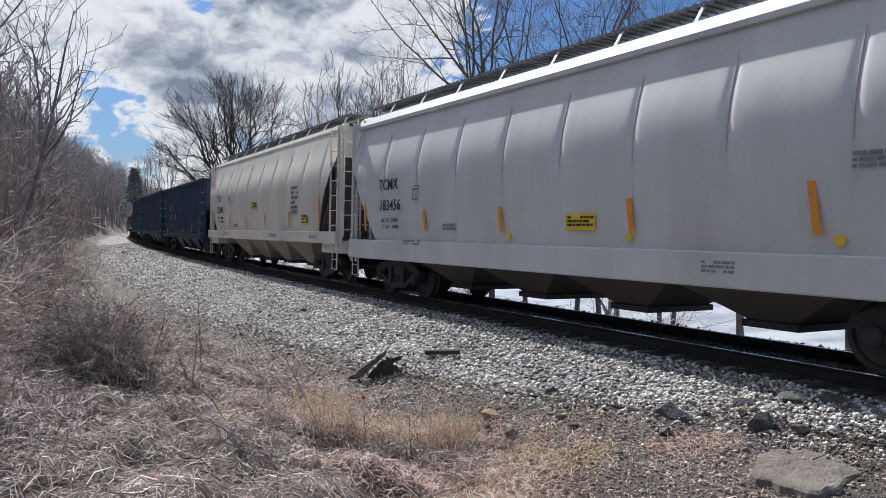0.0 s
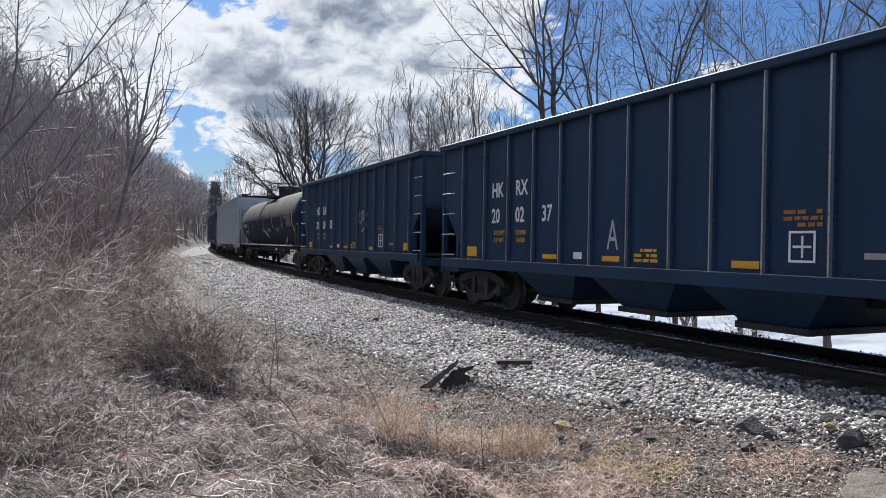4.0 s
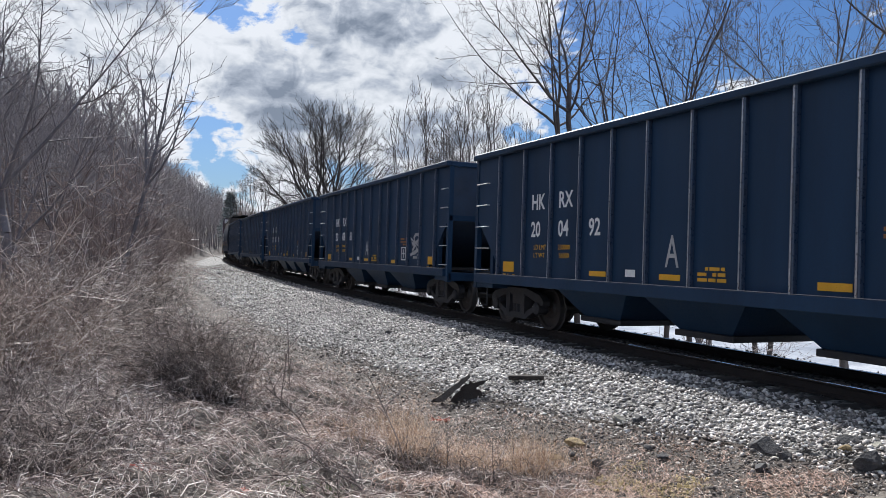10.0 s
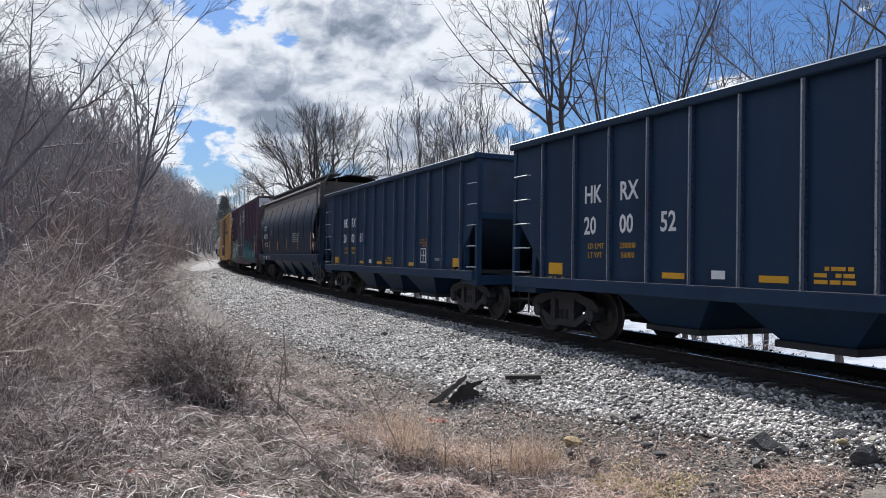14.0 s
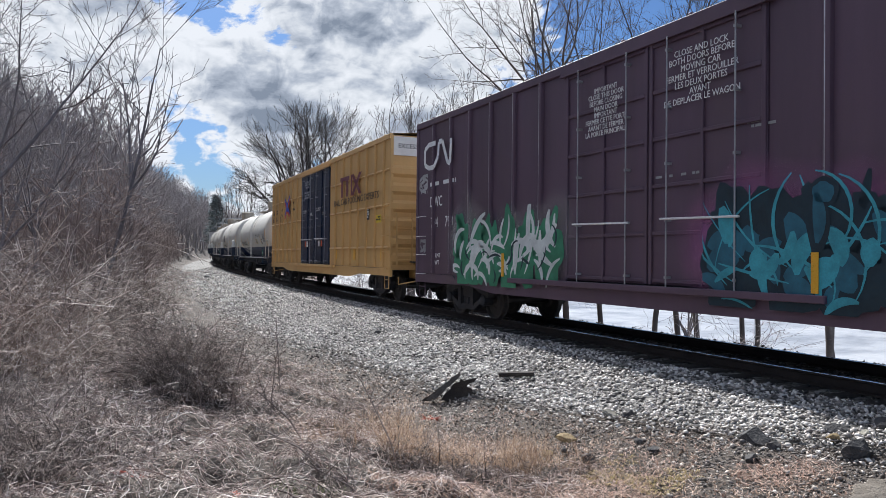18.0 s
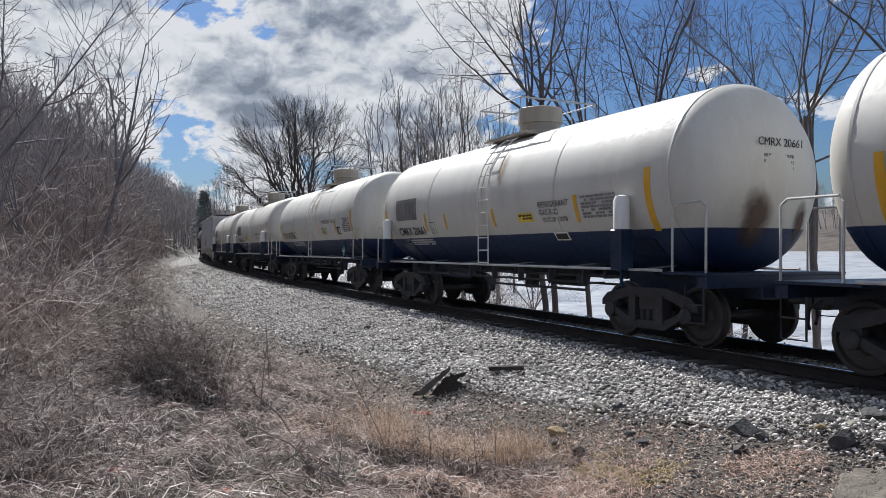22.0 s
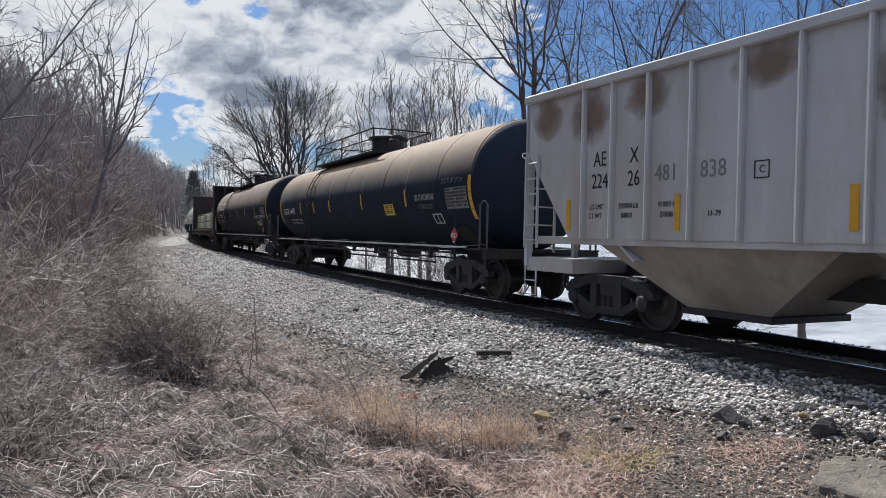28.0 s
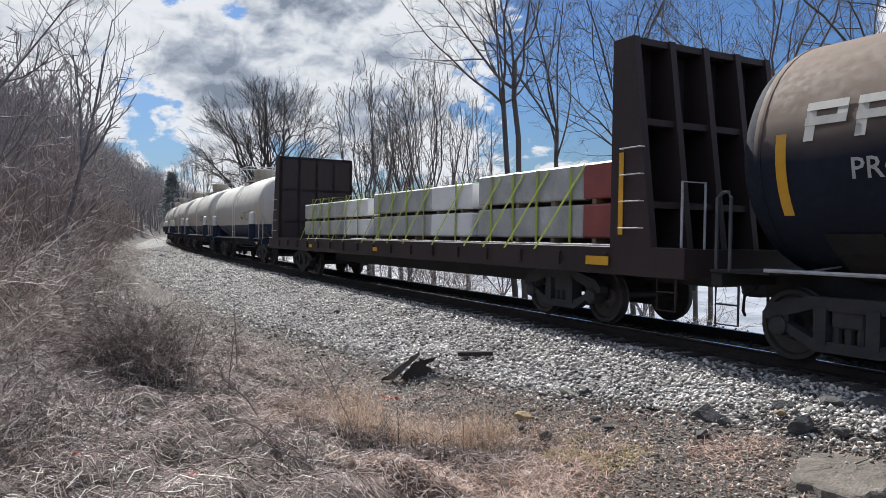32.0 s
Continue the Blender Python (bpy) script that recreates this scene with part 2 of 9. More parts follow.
def split_shell(name, low, high, z, rough=0.58):
    """A tank painted in two colours, the line between them level at height z."""
    m = surface(name, high, rough, 0.0, 0.06, 1.0, 12.0, 0.0, (0.38, 0.32, 0.24), 0.30, streak=True)
    t = m.node_tree
    add = lambda kind: t.nodes.new(kind)
    b = next(n for n in t.nodes if n.type == "BSDF_PRINCIPLED")
    src = b.inputs["Base Color"].links[0].from_socket
    tc, sep, lt, mx = add("ShaderNodeTexCoord"), add("ShaderNodeSeparateXYZ"), add("ShaderNodeMath"), add("ShaderNodeMix")
    lt.operation = "LESS_THAN"; lt.inputs[1].default_value = z
    mx.data_type = "RGBA"
    t.links.new(tc.outputs["Object"], sep.inputs[0]); t.links.new(sep.outputs[2], lt.inputs[0])
    t.links.new(lt.outputs[0], mx.inputs["Factor"]); t.links.new(src, mx.inputs["A"])
    mx.inputs["B"].default_value = (*low, 1)
    t.links.new(mx.outputs["Result"], b.inputs["Base Color"])
    return m


def gravel_material():
    m = bpy.data.materials.new("gravel")
    m.use_nodes = True
    add, link = nodes_of(m.node_tree)
    out, b = add("ShaderNodeOutputMaterial"), add("ShaderNodeBsdfPrincipled", Roughness=0.85)
    link(b.outputs[0], out.inputs[0])
    tc = add("ShaderNodeTexCoord")
    vo = add("ShaderNodeTexVoronoi", Scale=17.0)
    vb = add("ShaderNodeTexVoronoi", Scale=17.0); vb.feature = "F1"
    n = add("ShaderNodeTexNoise", Scale=0.7, Detail=6.0)
    for k in (vo, vb, n):
        link(tc.outputs["Object"], k.inputs["Vector"])
    cr = ramp(add("ShaderNodeValToRGB"), (0.0, (0.04, 0.039, 0.038)), (0.5, (0.15, 0.147, 0.143)), (1.0, (0.40, 0.39, 0.38)))
    sp = add("ShaderNodeSeparateColor"); link(vo.outputs["Color"], sp.inputs[0]); link(sp.outputs[0], cr.inputs[0])
    mul = add("ShaderNodeMix"); mul.data_type = "RGBA"; mul.blend_type = "MULTIPLY"; mul.inputs["Factor"].default_value = 1.0
    r2 = ramp(add("ShaderNodeValToRGB"), (0.3, (0.72, 0.69, 0.66)), (0.7, (1.05, 1.03, 1.0)))
    link(n.outputs[0], r2.inputs[0]); link(cr.outputs[0], mul.inputs["A"]); link(r2.outputs[0], mul.inputs["B"])
    link(mul.outputs["Result"], b.inputs["Base Color"])
    bp = add("ShaderNodeBump", Strength=0.9, Distance=0.03); bp.invert = True
    link(vb.outputs["Distance"], bp.inputs["Height"]); link(bp.outputs[0], b.inputs["Normal"])
    return m


def island_material(name, stops, rough=0.9, trans=0.0):
    """Loose pieces in one mesh, each with a shade of its own."""
    m = bpy.data.materials.new(name)
    m.use_nodes = True
    add, link = nodes_of(m.node_tree)
    out, b = add("ShaderNodeOutputMaterial"), add("ShaderNodeBsdfPrincipled", Roughness=rough)
    tl = None
    if trans:
        tl, mxs = add("ShaderNodeBsdfTranslucent"), add("ShaderNodeMixShader", i0=trans)
        link(b.outputs[0], mxs.inputs[1]); link(tl.outputs[0], mxs.inputs[2]); link(mxs.outputs[0], out.inputs[0])
    else:
        link(b.outputs[0], out.inputs[0])
    ge = add("ShaderNodeNewGeometry")
    tc = add("ShaderNodeTexCoord")
    no = add("ShaderNodeTexNoise", Scale=1.1, Detail=3.0)
    link(tc.outputs["Object"], no.inputs["Vector"])
    ad = add("ShaderNodeMath", i1=0.8); ad.operation = "MULTIPLY_ADD"
    su = add("ShaderNodeMath", i1=0.36); su.operation = "SUBTRACT"
    link(no.outputs[0], ad.inputs[0]); link(ge.outputs["Random Per Island"], ad.inputs[2]); link(ad.outputs[0], su.inputs[0])
    r = ramp(add("ShaderNodeValToRGB"), *stops)
    link(su.outputs[0], r.inputs[0]); link(r.outputs[0], b.inputs["Base Color"])
    if tl:
        link(r.outputs[0], tl.inputs["Color"])
    return m


def water_material():
    m = bpy.data.materials.new("river_water")
    m.use_nodes = True
    add, link = nodes_of(m.node_tree)
    out, b = add("ShaderNodeOutputMaterial"), add("ShaderNodeBsdfPrincipled", Roughness=0.35)
    b.inputs["IOR"].default_value = 1.33
    link(b.outputs[0], out.inputs[0])
    tc = add("ShaderNodeTexCoord")
    drift = add("ShaderNodeTexNoise", Scale=0.35, Detail=8.0, Roughness=0.65)
    link(tc.outputs["Object"], drift.inputs["Vector"])
    snow = ramp(add("ShaderNodeValToRGB"), (0.36, (0.27, 0.28, 0.30)), (0.5, (0.42, 0.43, 0.45)), (0.66, (0.54, 0.545, 0.55)))
    link(drift.outputs[0], snow.inputs[0]); link(snow.outputs[0], b.inputs["Base Color"])
    mp = add("ShaderNodeMapping", Scale=(1.0, 0.45, 1.0))
    link(tc.outputs["Object"], mp.inputs[0])
    n = add("ShaderNodeTexNoise", Scale=1.6, Detail=4.0, Roughness=0.6)
    link(mp.outputs[0], n.inputs["Vector"])
    bp = add("ShaderNodeBump", Strength=0.5, Distance=0.25)
    link(n.outputs[0], bp.inputs["Height"]); link(bp.outputs[0], b.inputs["Normal"])
    return m


def stain_material(name, color, strength=0.85, across=0):
    """A soft-edged stain on paint: thin in places, fading out at its rim."""
    m = bpy.data.materials.new(name)
    m.use_nodes = True
    add, link = nodes_of(m.node_tree)
    out, b = add("ShaderNodeOutputMaterial"), add("ShaderNodeBsdfPrincipled", Roughness=0.85)
    b.inputs["Base Color"].default_value = (*color, 1)
    link(b.outputs[0], out.inputs[0])
    tc = add("ShaderNodeTexCoord")
    mp = add("ShaderNodeMapping", Location=(-1.0, -1.0, -1.0), Scale=(2.0, 2.0, 2.0))
    link(tc.outputs["Generated"], mp.inputs[0])
    sp = add("ShaderNodeSeparateXYZ"); link(mp.outputs[0], sp.inputs[0])
    cb = add("ShaderNodeCombineXYZ"); link(sp.outputs[across], cb.inputs[0]); link(sp.outputs[2], cb.inputs[1])
    ln = add("ShaderNodeVectorMath"); ln.operation = "LENGTH"; link(cb.outputs[0], ln.inputs[0])
    n = add("ShaderNodeTexNoise", Scale=3.0, Detail=6.0, Roughness=0.65)
    link(tc.outputs["Object"], n.inputs["Vector"])
    su = add("ShaderNodeMath", i1=0.9); su.operation = "MULTIPLY_ADD"
    link(n.outputs[0], su.inputs[0]); link(ln.outputs["Value"], su.inputs[2])
    rp = ramp(add("ShaderNodeValToRGB"), (0.55, (strength,) * 3), (1.0, (0, 0, 0)))
    hf = add("ShaderNodeMath", i1=0.72); hf.operation = "MULTIPLY"; link(su.outputs[0], hf.inputs[0])
    link(hf.outputs[0], rp.inputs[0]); link(rp.outputs[0], b.inputs["Alpha"])
    return m


GRAVEL = gravel_material()
RUST_BLOOM = stain_material("rust_bloom", (0.30, 0.215, 0.155), 0.5)
OLD_MARK = surface("painted_out_patch", (0.16, 0.157, 0.15), 0.6, 0, 0.6, 3.0, 26.0, 0.05, (0.36, 0.35, 0.33), 0.35, streak=True)
DRIP = stain_material("rust_drip", (0.13, 0.085, 0.06), 0.85, 1)
# pale steel, its tone standing in for the glint along rails and bars
GLINT_STEEL = surface("worn_handrail_steel", (0.42, 0.42, 0.43), 0.4, 0.4, 0.2, 4.0, 40.0, 0.05)
RAIL_WHITE = surface("dull_white_handrail", (0.50, 0.49, 0.47), 0.5, 0.0, 0.2, 4.0, 40.0, 0.05)
WORN_DARK = surface("worn_dark_handrail", (0.10, 0.10, 0.105), 0.45, 0.2, 0.2, 4.0, 40.0, 0.05)
RAIL_GREY = surface("grey_railing_paint", (0.46, 0.47, 0.48), 0.5, 0.0, 0.2, 4.0, 40.0, 0.05)
# bright strip for rib shoulders: their sunlit glint put into the colour
RIB_GLINT = surface("rubbed_rib_edge", (0.62, 0.63, 0.65), 0.34, 0.7, 0.25, 3.0, 30.0, 0.03, (0.08, 0.09, 0.11), 0.25)
BEIGE = surface("weathered_beige_paint", (0.44, 0.40, 0.33), 0.6, 0, 0.15, 2.0, 30.0, 0.05, (0.25, 0.18, 0.11), 0.35, streak=True)
# white version of the painted rib glint, for pale cars
RIB_GLINT_WHITE = surface("chalked_white_paint", (0.88, 0.885, 0.88), 0.45, 0, 0.06, 2.0, 30.0, 0.02)
RIB_BLACK = surface("worn_rib_paint", (0.024, 0.048, 0.095), 0.33, 0, 0.2, 1.0, 30.0, 0.03, (0.07, 0.065, 0.065), 0.3, spec=0.8)
# pale grey that stands in for sun glare on the sills
SILL_GLARE = surface("settled_pale_dust", (0.34, 0.33, 0.32), 0.6, 0, 0.3, 2.0, 30.0, 0.05)
ORANGE = surface("orange_sticker", (0.72, 0.14, 0.05), 0.5, 0, 0.1, 6.0, 60.0, 0.0)
STONE = island_material("ballast_stone", [(0.0, (0.04, 0.037, 0.037)), (0.28, (0.24, 0.219, 0.203)), (0.62, (0.56, 0.522, 0.488)), (1.0, (0.84, 0.795, 0.75))], 0.72)
DIRTY_STONE = island_material("soil_stained_stone", [(0.0, (0.035, 0.031, 0.029)), (0.40, (0.17, 0.145, 0.127)), (0.75, (0.42, 0.367, 0.322)), (1.0, (0.74, 0.67, 0.60))], 0.85)
DARK_STONE = island_material("oil_blackened_stone", [(0.0, (0.02, 0.02, 0.021)), (0.6, (0.055, 0.053, 0.052)), (1.0, (0.12, 0.115, 0.11))], 0.85)
STRAW = island_material("dead_straw", [(0.0, (0.045, 0.034, 0.03)), (0.45, (0.27, 0.195, 0.165)), (0.76, (0.70, 0.565, 0.49)), (1.0, (0.95, 0.87, 0.83))], 0.7, 0.3)
VINE = island_material("bleached_vine", [(0.0, (0.08, 0.056, 0.052)), (0.40, (0.38, 0.285, 0.25)), (0.75, (0.76, 0.64, 0.58)), (1.0, (0.95, 0.87, 0.82))], 0.6, 0.2)
GRIT = island_material("fine_grit", [(0.0, (0.03, 0.029, 0.029)), (0.5, (0.16, 0.145, 0.132)), (0.88, (0.35, 0.315, 0.28)), (1.0, (0.58, 0.54, 0.50))], 0.85)
RUSSET = island_material("russet_litter", [(0.0, (0.12, 0.065, 0.045)), (0.5, (0.44, 0.27, 0.20)), (1.0, (0.84, 0.66, 0.56))], 0.75, 0.25)
TAWNY = island_material("tawny_grass", [(0.0, (0.14, 0.075, 0.05)), (0.5, (0.46, 0.315, 0.21)), (1.0, (0.80, 0.63, 0.48))], 0.75, 0.35)
TWIG = island_material("brush_twig", [(0.0, (0.06, 0.047, 0.046)), (0.48, (0.26, 0.212, 0.20)), (0.78, (0.56, 0.475, 0.445)), (1.0, (0.95, 0.88, 0.84))], 0.65, 0.15)
WARM_TWIG = island_material("tawny_brush_twig", [(0.0, (0.07, 0.05, 0.045)), (0.45, (0.30, 0.222, 0.185)), (0.75, (0.55, 0.44, 0.38)), (1.0, (0.95, 0.87, 0.82))], 0.65, 0.15)
DARK_TWIG = island_material("bush_twig", [(0.0, (0.05, 0.041, 0.038)), (0.55, (0.19, 0.153, 0.137)), (0.85, (0.42, 0.35, 0.31)), (1.0, (0.66, 0.58, 0.52))], 0.8)
OCHRE_STRAW = island_material("ochre_moss_straw", [(0.0, (0.10, 0.075, 0.03)), (0.5, (0.34, 0.26, 0.11)), (1.0, (0.62, 0.50, 0.26))], 0.85, 0.2)
RED_LEAF = island_material("red_dry_leaf", [(0.0, (0.20, 0.035, 0.02)), (1.0, (0.55, 0.13, 0.08))], 0.7, 0.3)
GREEN_BLADE = island_material("fresh_green_blade", [(0.0, (0.06, 0.09, 0.03)), (1.0, (0.22, 0.26, 0.10))], 0.6, 0.3)
LEAF_LITTER = island_material("leaf_litter", [(0.0, (0.06, 0.04, 0.032)), (0.5, (0.27, 0.175, 0.125)), (1.0, (0.72, 0.58, 0.47))], 0.8, 0.2)
BARK = surface("bark", (0.14, 0.12, 0.11), 0.95, 0, 0.35, 1.5, 25.0, 0.5, random_tint=0.2)
SLOPE_BARK = surface("grey_bark", (0.232, 0.212, 0.222), 0.95, 0, 0.35, 1.5, 25.0, 0.4, random_tint=0.2)
BARK_DARK = surface("dark_bark", (0.07, 0.06, 0.055), 0.95, 0, 0.35, 1.5, 25.0, 0.4)
BARK_BRUSH = surface("brown_brush_bark", (0.27, 0.215, 0.20), 0.95, 0, 0.35, 0.5, 6.0, 0.0)
# distant bark and needles: haze painted in as a paler, greyer colour
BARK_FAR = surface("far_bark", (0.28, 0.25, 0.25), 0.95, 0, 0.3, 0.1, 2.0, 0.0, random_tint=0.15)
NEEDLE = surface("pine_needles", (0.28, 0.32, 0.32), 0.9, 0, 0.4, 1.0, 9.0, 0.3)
SOIL = surface("soil", (0.085, 0.067, 0.057), 0.95, 0, 0.5, 0.6, 14.0, 1.0, (0.15, 0.125, 0.10), 0.4, bump_dist=0.06)
CONCRETE = surface("weathered_concrete", (0.285, 0.25, 0.21), 0.95, 0, 0.5, 2.2, 38.0, 1.0, (0.13, 0.11, 0.09), 0.6, bump_dist=0.03)
DARK_ROCK = surface("dark_rock", (0.07, 0.068, 0.07), 0.85, 0, 0.4, 4.0, 30.0, 0.8, (0.2, 0.18, 0.16), 0.3)
PALE_ROCK = surface("pale_rock", (0.30, 0.285, 0.24), 0.9, 0, 0.3, 5.0, 35.0, 0.8)
OCHRE_ROCK = surface("ochre_rock", (0.36, 0.27, 0.14), 0.9, 0, 0.3, 5.0, 35.0, 0.8)
WATER = water_material()
TIE = surface("creosoted_tie", (0.045, 0.040, 0.037), 0.9, 0, 0.35, 2.0, 22.0, 0.6, (0.10, 0.09, 0.08), 0.4, random_tint=0.25)
RAIL = surface("rusty_rail", (0.038, 0.030, 0.027), 0.75, 0.3, 0.3, 4.0, 40.0, 0.2)
RAIL_TOP = surface("polished_rail_head", (0.78, 0.77, 0.76), 0.14, 1.0, 0.1, 3.0, 30.0, 0.02)
GALVANISED = surface("galvanised_grating", (0.24, 0.25, 0.255), 0.55, 0.3, 0.25, 3.0, 30.0, 0.1)
# grimy steel, its base lifted to stand in for veiling lens haze
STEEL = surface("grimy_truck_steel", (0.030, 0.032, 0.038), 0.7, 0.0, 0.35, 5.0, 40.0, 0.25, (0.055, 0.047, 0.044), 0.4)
WHEEL = surface("wheel_steel", (0.065, 0.06, 0.058), 0.6, 0.3, 0.3, 5.0, 40.0, 0.1, (0.08, 0.06, 0.05), 0.3)
BLACK = surface("black_car_paint", (0.013, 0.040, 0.088), 0.5, 0, 0.25, 1.0, 30.0, 0.06, (0.022, 0.048, 0.090), 0.3, random_tint=0.12, spec=0.3, streak=True)
BLACK_IN = surface("black_car_inside", (0.024, 0.023, 0.024), 0.9, 0, 0.3, 2.0, 30.0, 0.2, (0.07, 0.052, 0.04), 0.35)
GREY = surface("light_grey_paint", (0.47, 0.50, 0.535), 0.55, 0, 0.10, 0.8, 30.0, 0.06, (0.30, 0.27, 0.24), 0.3, streak=True)
GREY_OLD = surface("stained_grey_paint", (0.58, 0.59, 0.605), 0.6, 0, 0.14, 0.9, 30.0, 0.08, (0.33, 0.25, 0.19), 0.42, streak=True)
CREAM = surface("cream_grey_paint", (0.74, 0.70, 0.62), 0.5, 0, 0.10, 0.8, 30.0, 0.05, (0.34, 0.29, 0.22), 0.25, streak=True)
PALE = surface("pale_grey_paint", (0.61, 0.615, 0.61), 0.5, 0, 0.09, 0.8, 30.0, 0.05, (0.36, 0.33, 0.28), 0.25, streak=True)
BAY_TAN = surface("tan_bay_paint", (0.40, 0.365, 0.32), 0.7, 0, 0.2, 1.2, 30.0, 0.1, (0.16, 0.13, 0.11), 0.45)
# dirty car paint, darkened to stand in for shade below and at ends
UNDER_SHADE = surface("hopper_bottom_paint", (0.085, 0.078, 0.072), 0.7, 0, 0.2, 1.5, 30.0, 0.15, (0.12, 0.1, 0.08), 0.5)
MAROON = surface("maroon_paint", (0.112, 0.068, 0.100), 0.6, 0, 0.2, 0.9, 30.0, 0.08, (0.12, 0.08, 0.075), 0.3, streak=True)
MUSTARD = surface("mustard_paint", (0.64, 0.39, 0.145), 0.5, 0, 0.10, 0.8, 30.0, 0.05, (0.38, 0.22, 0.07), 0.25, streak=True)
NAVY = surface("navy_paint", (0.009, 0.022, 0.055), 0.35, 0, 0.2, 1.0, 30.0, 0.06, (0.06, 0.055, 0.055), 0.25, streak=True)
BROWN = surface("oxide_brown_paint", (0.032, 0.019, 0.020), 0.7, 0, 0.3, 1.0, 30.0, 0.12, (0.055, 0.036, 0.03), 0.35, streak=True)
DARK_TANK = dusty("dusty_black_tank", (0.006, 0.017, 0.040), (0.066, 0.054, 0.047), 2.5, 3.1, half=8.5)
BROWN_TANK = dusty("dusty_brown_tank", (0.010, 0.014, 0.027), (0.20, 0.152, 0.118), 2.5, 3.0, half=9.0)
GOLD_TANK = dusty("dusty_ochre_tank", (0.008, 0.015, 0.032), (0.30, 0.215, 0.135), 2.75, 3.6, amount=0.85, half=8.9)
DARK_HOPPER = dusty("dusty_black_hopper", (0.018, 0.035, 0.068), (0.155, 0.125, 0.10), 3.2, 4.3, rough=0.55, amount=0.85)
WHITE_TANK = split_shell("white_and_navy_tank", (0.010, 0.027, 0.085), (0.60, 0.585, 0.54), 1.80)
WHITE = surface("white_paint", (0.78, 0.77, 0.74), 0.45, 0, 0.06, 1.5, 30.0, 0.03, (0.45, 0.38, 0.3), 0.25)
INK_WHITE = surface("white_lettering", (0.86, 0.86, 0.84), 0.5, 0, 0.10, 6.0, 60.0, 0.0)
INK_BLACK = surface("black_lettering", (0.02, 0.02, 0.022), 0.5, 0, 0.2, 6.0, 60.0, 0.0)
INK_YELLOW = surface("yellow_lettering", (0.70, 0.38, 0.03), 0.5, 0, 0.1, 6.0, 60.0, 0.0)
INK_FAINT = surface("faded_white_lettering", (0.34, 0.34, 0.34), 0.6, 0, 0.2, 6.0, 60.0, 0.0)
INK_STENCIL = surface("grey_white_stencil", (0.48, 0.48, 0.48), 0.6, 0, 0.2, 6.0, 60.0, 0.0)
SPRAY_PALE = surface("pale_spray_paint", (0.66, 0.70, 0.68), 0.6, 0, 0.2, 4.0, 40.0, 0.0)
INK_GREYED = surface("faded_grey_lettering", (0.22, 0.22, 0.23), 0.6, 0, 0.2, 6.0, 60.0, 0.0)
INK_RED = surface("red_lettering", (0.60, 0.06, 0.055), 0.5, 0, 0.1, 6.0, 60.0, 0.0)
INK_PLUM = surface("plum_lettering", (0.17, 0.035, 0.055), 0.5, 0, 0.1, 6.0, 60.0, 0.0)
INK_BLUE = surface("blue_lettering", (0.05, 0.11, 0.52), 0.5, 0, 0.1, 6.0, 60.0, 0.0)
ORANGE_TAPE = surface("orange_reflective_tape", (0.78, 0.30, 0.04), 0.4, 0, 0.08, 6.0, 60.0, 0.0)
FADED_PLATE = surface("faded_ochre_plate", (0.50, 0.42, 0.24), 0.6, 0, 0.25, 6.0, 40.0, 0.0)
PLATE_YELLOW = surface("yellow_plate_paint", (0.76, 0.55, 0.035), 0.45, 0, 0.08, 6.0, 60.0, 0.0)
REFLECT = surface("yellow_reflector", (0.75, 0.40, 0.03), 0.35, 0, 0.08, 6.0, 60.0, 0.0)
SPRAY_TEAL = surface("teal_spray_paint", (0.06, 0.36, 0.44), 0.6, 0, 0.3, 4.0, 40.0, 0.0)
SPRAY_GREEN = surface("green_spray_paint", (0.045, 0.22, 0.12), 0.6, 0, 0.3, 4.0, 40.0, 0.0)
def mist_paint(name, color, most):
    """Thin sprayed paint that fades out to its rim and lets the coat under it through."""
    m = bpy.data.materials.new(name)
    m.use_nodes = True
    add, link = nodes_of(m.node_tree)
    out, b, tr, mx = add("ShaderNodeOutputMaterial"), add("ShaderNodeBsdfPrincipled", Roughness=0.6), add("ShaderNodeBsdfTransparent"), add("ShaderNodeMixShader")
    b.inputs["Base Color"].default_value = (*color, 1)
    tc = add("ShaderNodeTexCoord")
    mp = add("ShaderNodeMapping", Location=(-1.0, 0, -1.0), Scale=(2.0, 0.0, 2.0))
    link(tc.outputs["Generated"], mp.inputs[0])
    ln = add("ShaderNodeVectorMath"); ln.operation = "LENGTH"
    link(mp.outputs[0], ln.inputs[0])
    r = ramp(add("ShaderNodeValToRGB"), (0.15, (most,) * 3), (0.92, (0, 0, 0)))
    link(ln.outputs["Value"], r.inputs[0])
    no = add("ShaderNodeTexNoise", Scale=2.2, Detail=4.0)
    link(tc.outputs["Object"], no.inputs["Vector"])
    mu = add("ShaderNodeMath"); mu.operation = "MULTIPLY"
    link(r.outputs[0], mu.inputs[0]); link(no.outputs[0], mu.inputs[1])
    link(mu.outputs[0], mx.inputs[0]); link(tr.outputs[0], mx.inputs[1]); link(b.outputs[0], mx.inputs[2]); link(mx.outputs[0], out.inputs[0])
    return m


MIST_PINK = mist_paint("pink_spray_mist", (0.42, 0.15, 0.34), 1.1)
MIST_PALE = mist_paint("pale_spray_mist", (0.45, 0.46, 0.44), 0.7)
SPRAY_DEEP = surface("deep_teal_spray_paint", (0.025, 0.13, 0.19), 0.6, 0, 0.3, 4.0, 40.0, 0.0)
ORANGE_PLATE = surface("dull_orange_plate", (0.36, 0.16, 0.05), 0.6, 0, 0.25, 6.0, 40.0, 0.0)
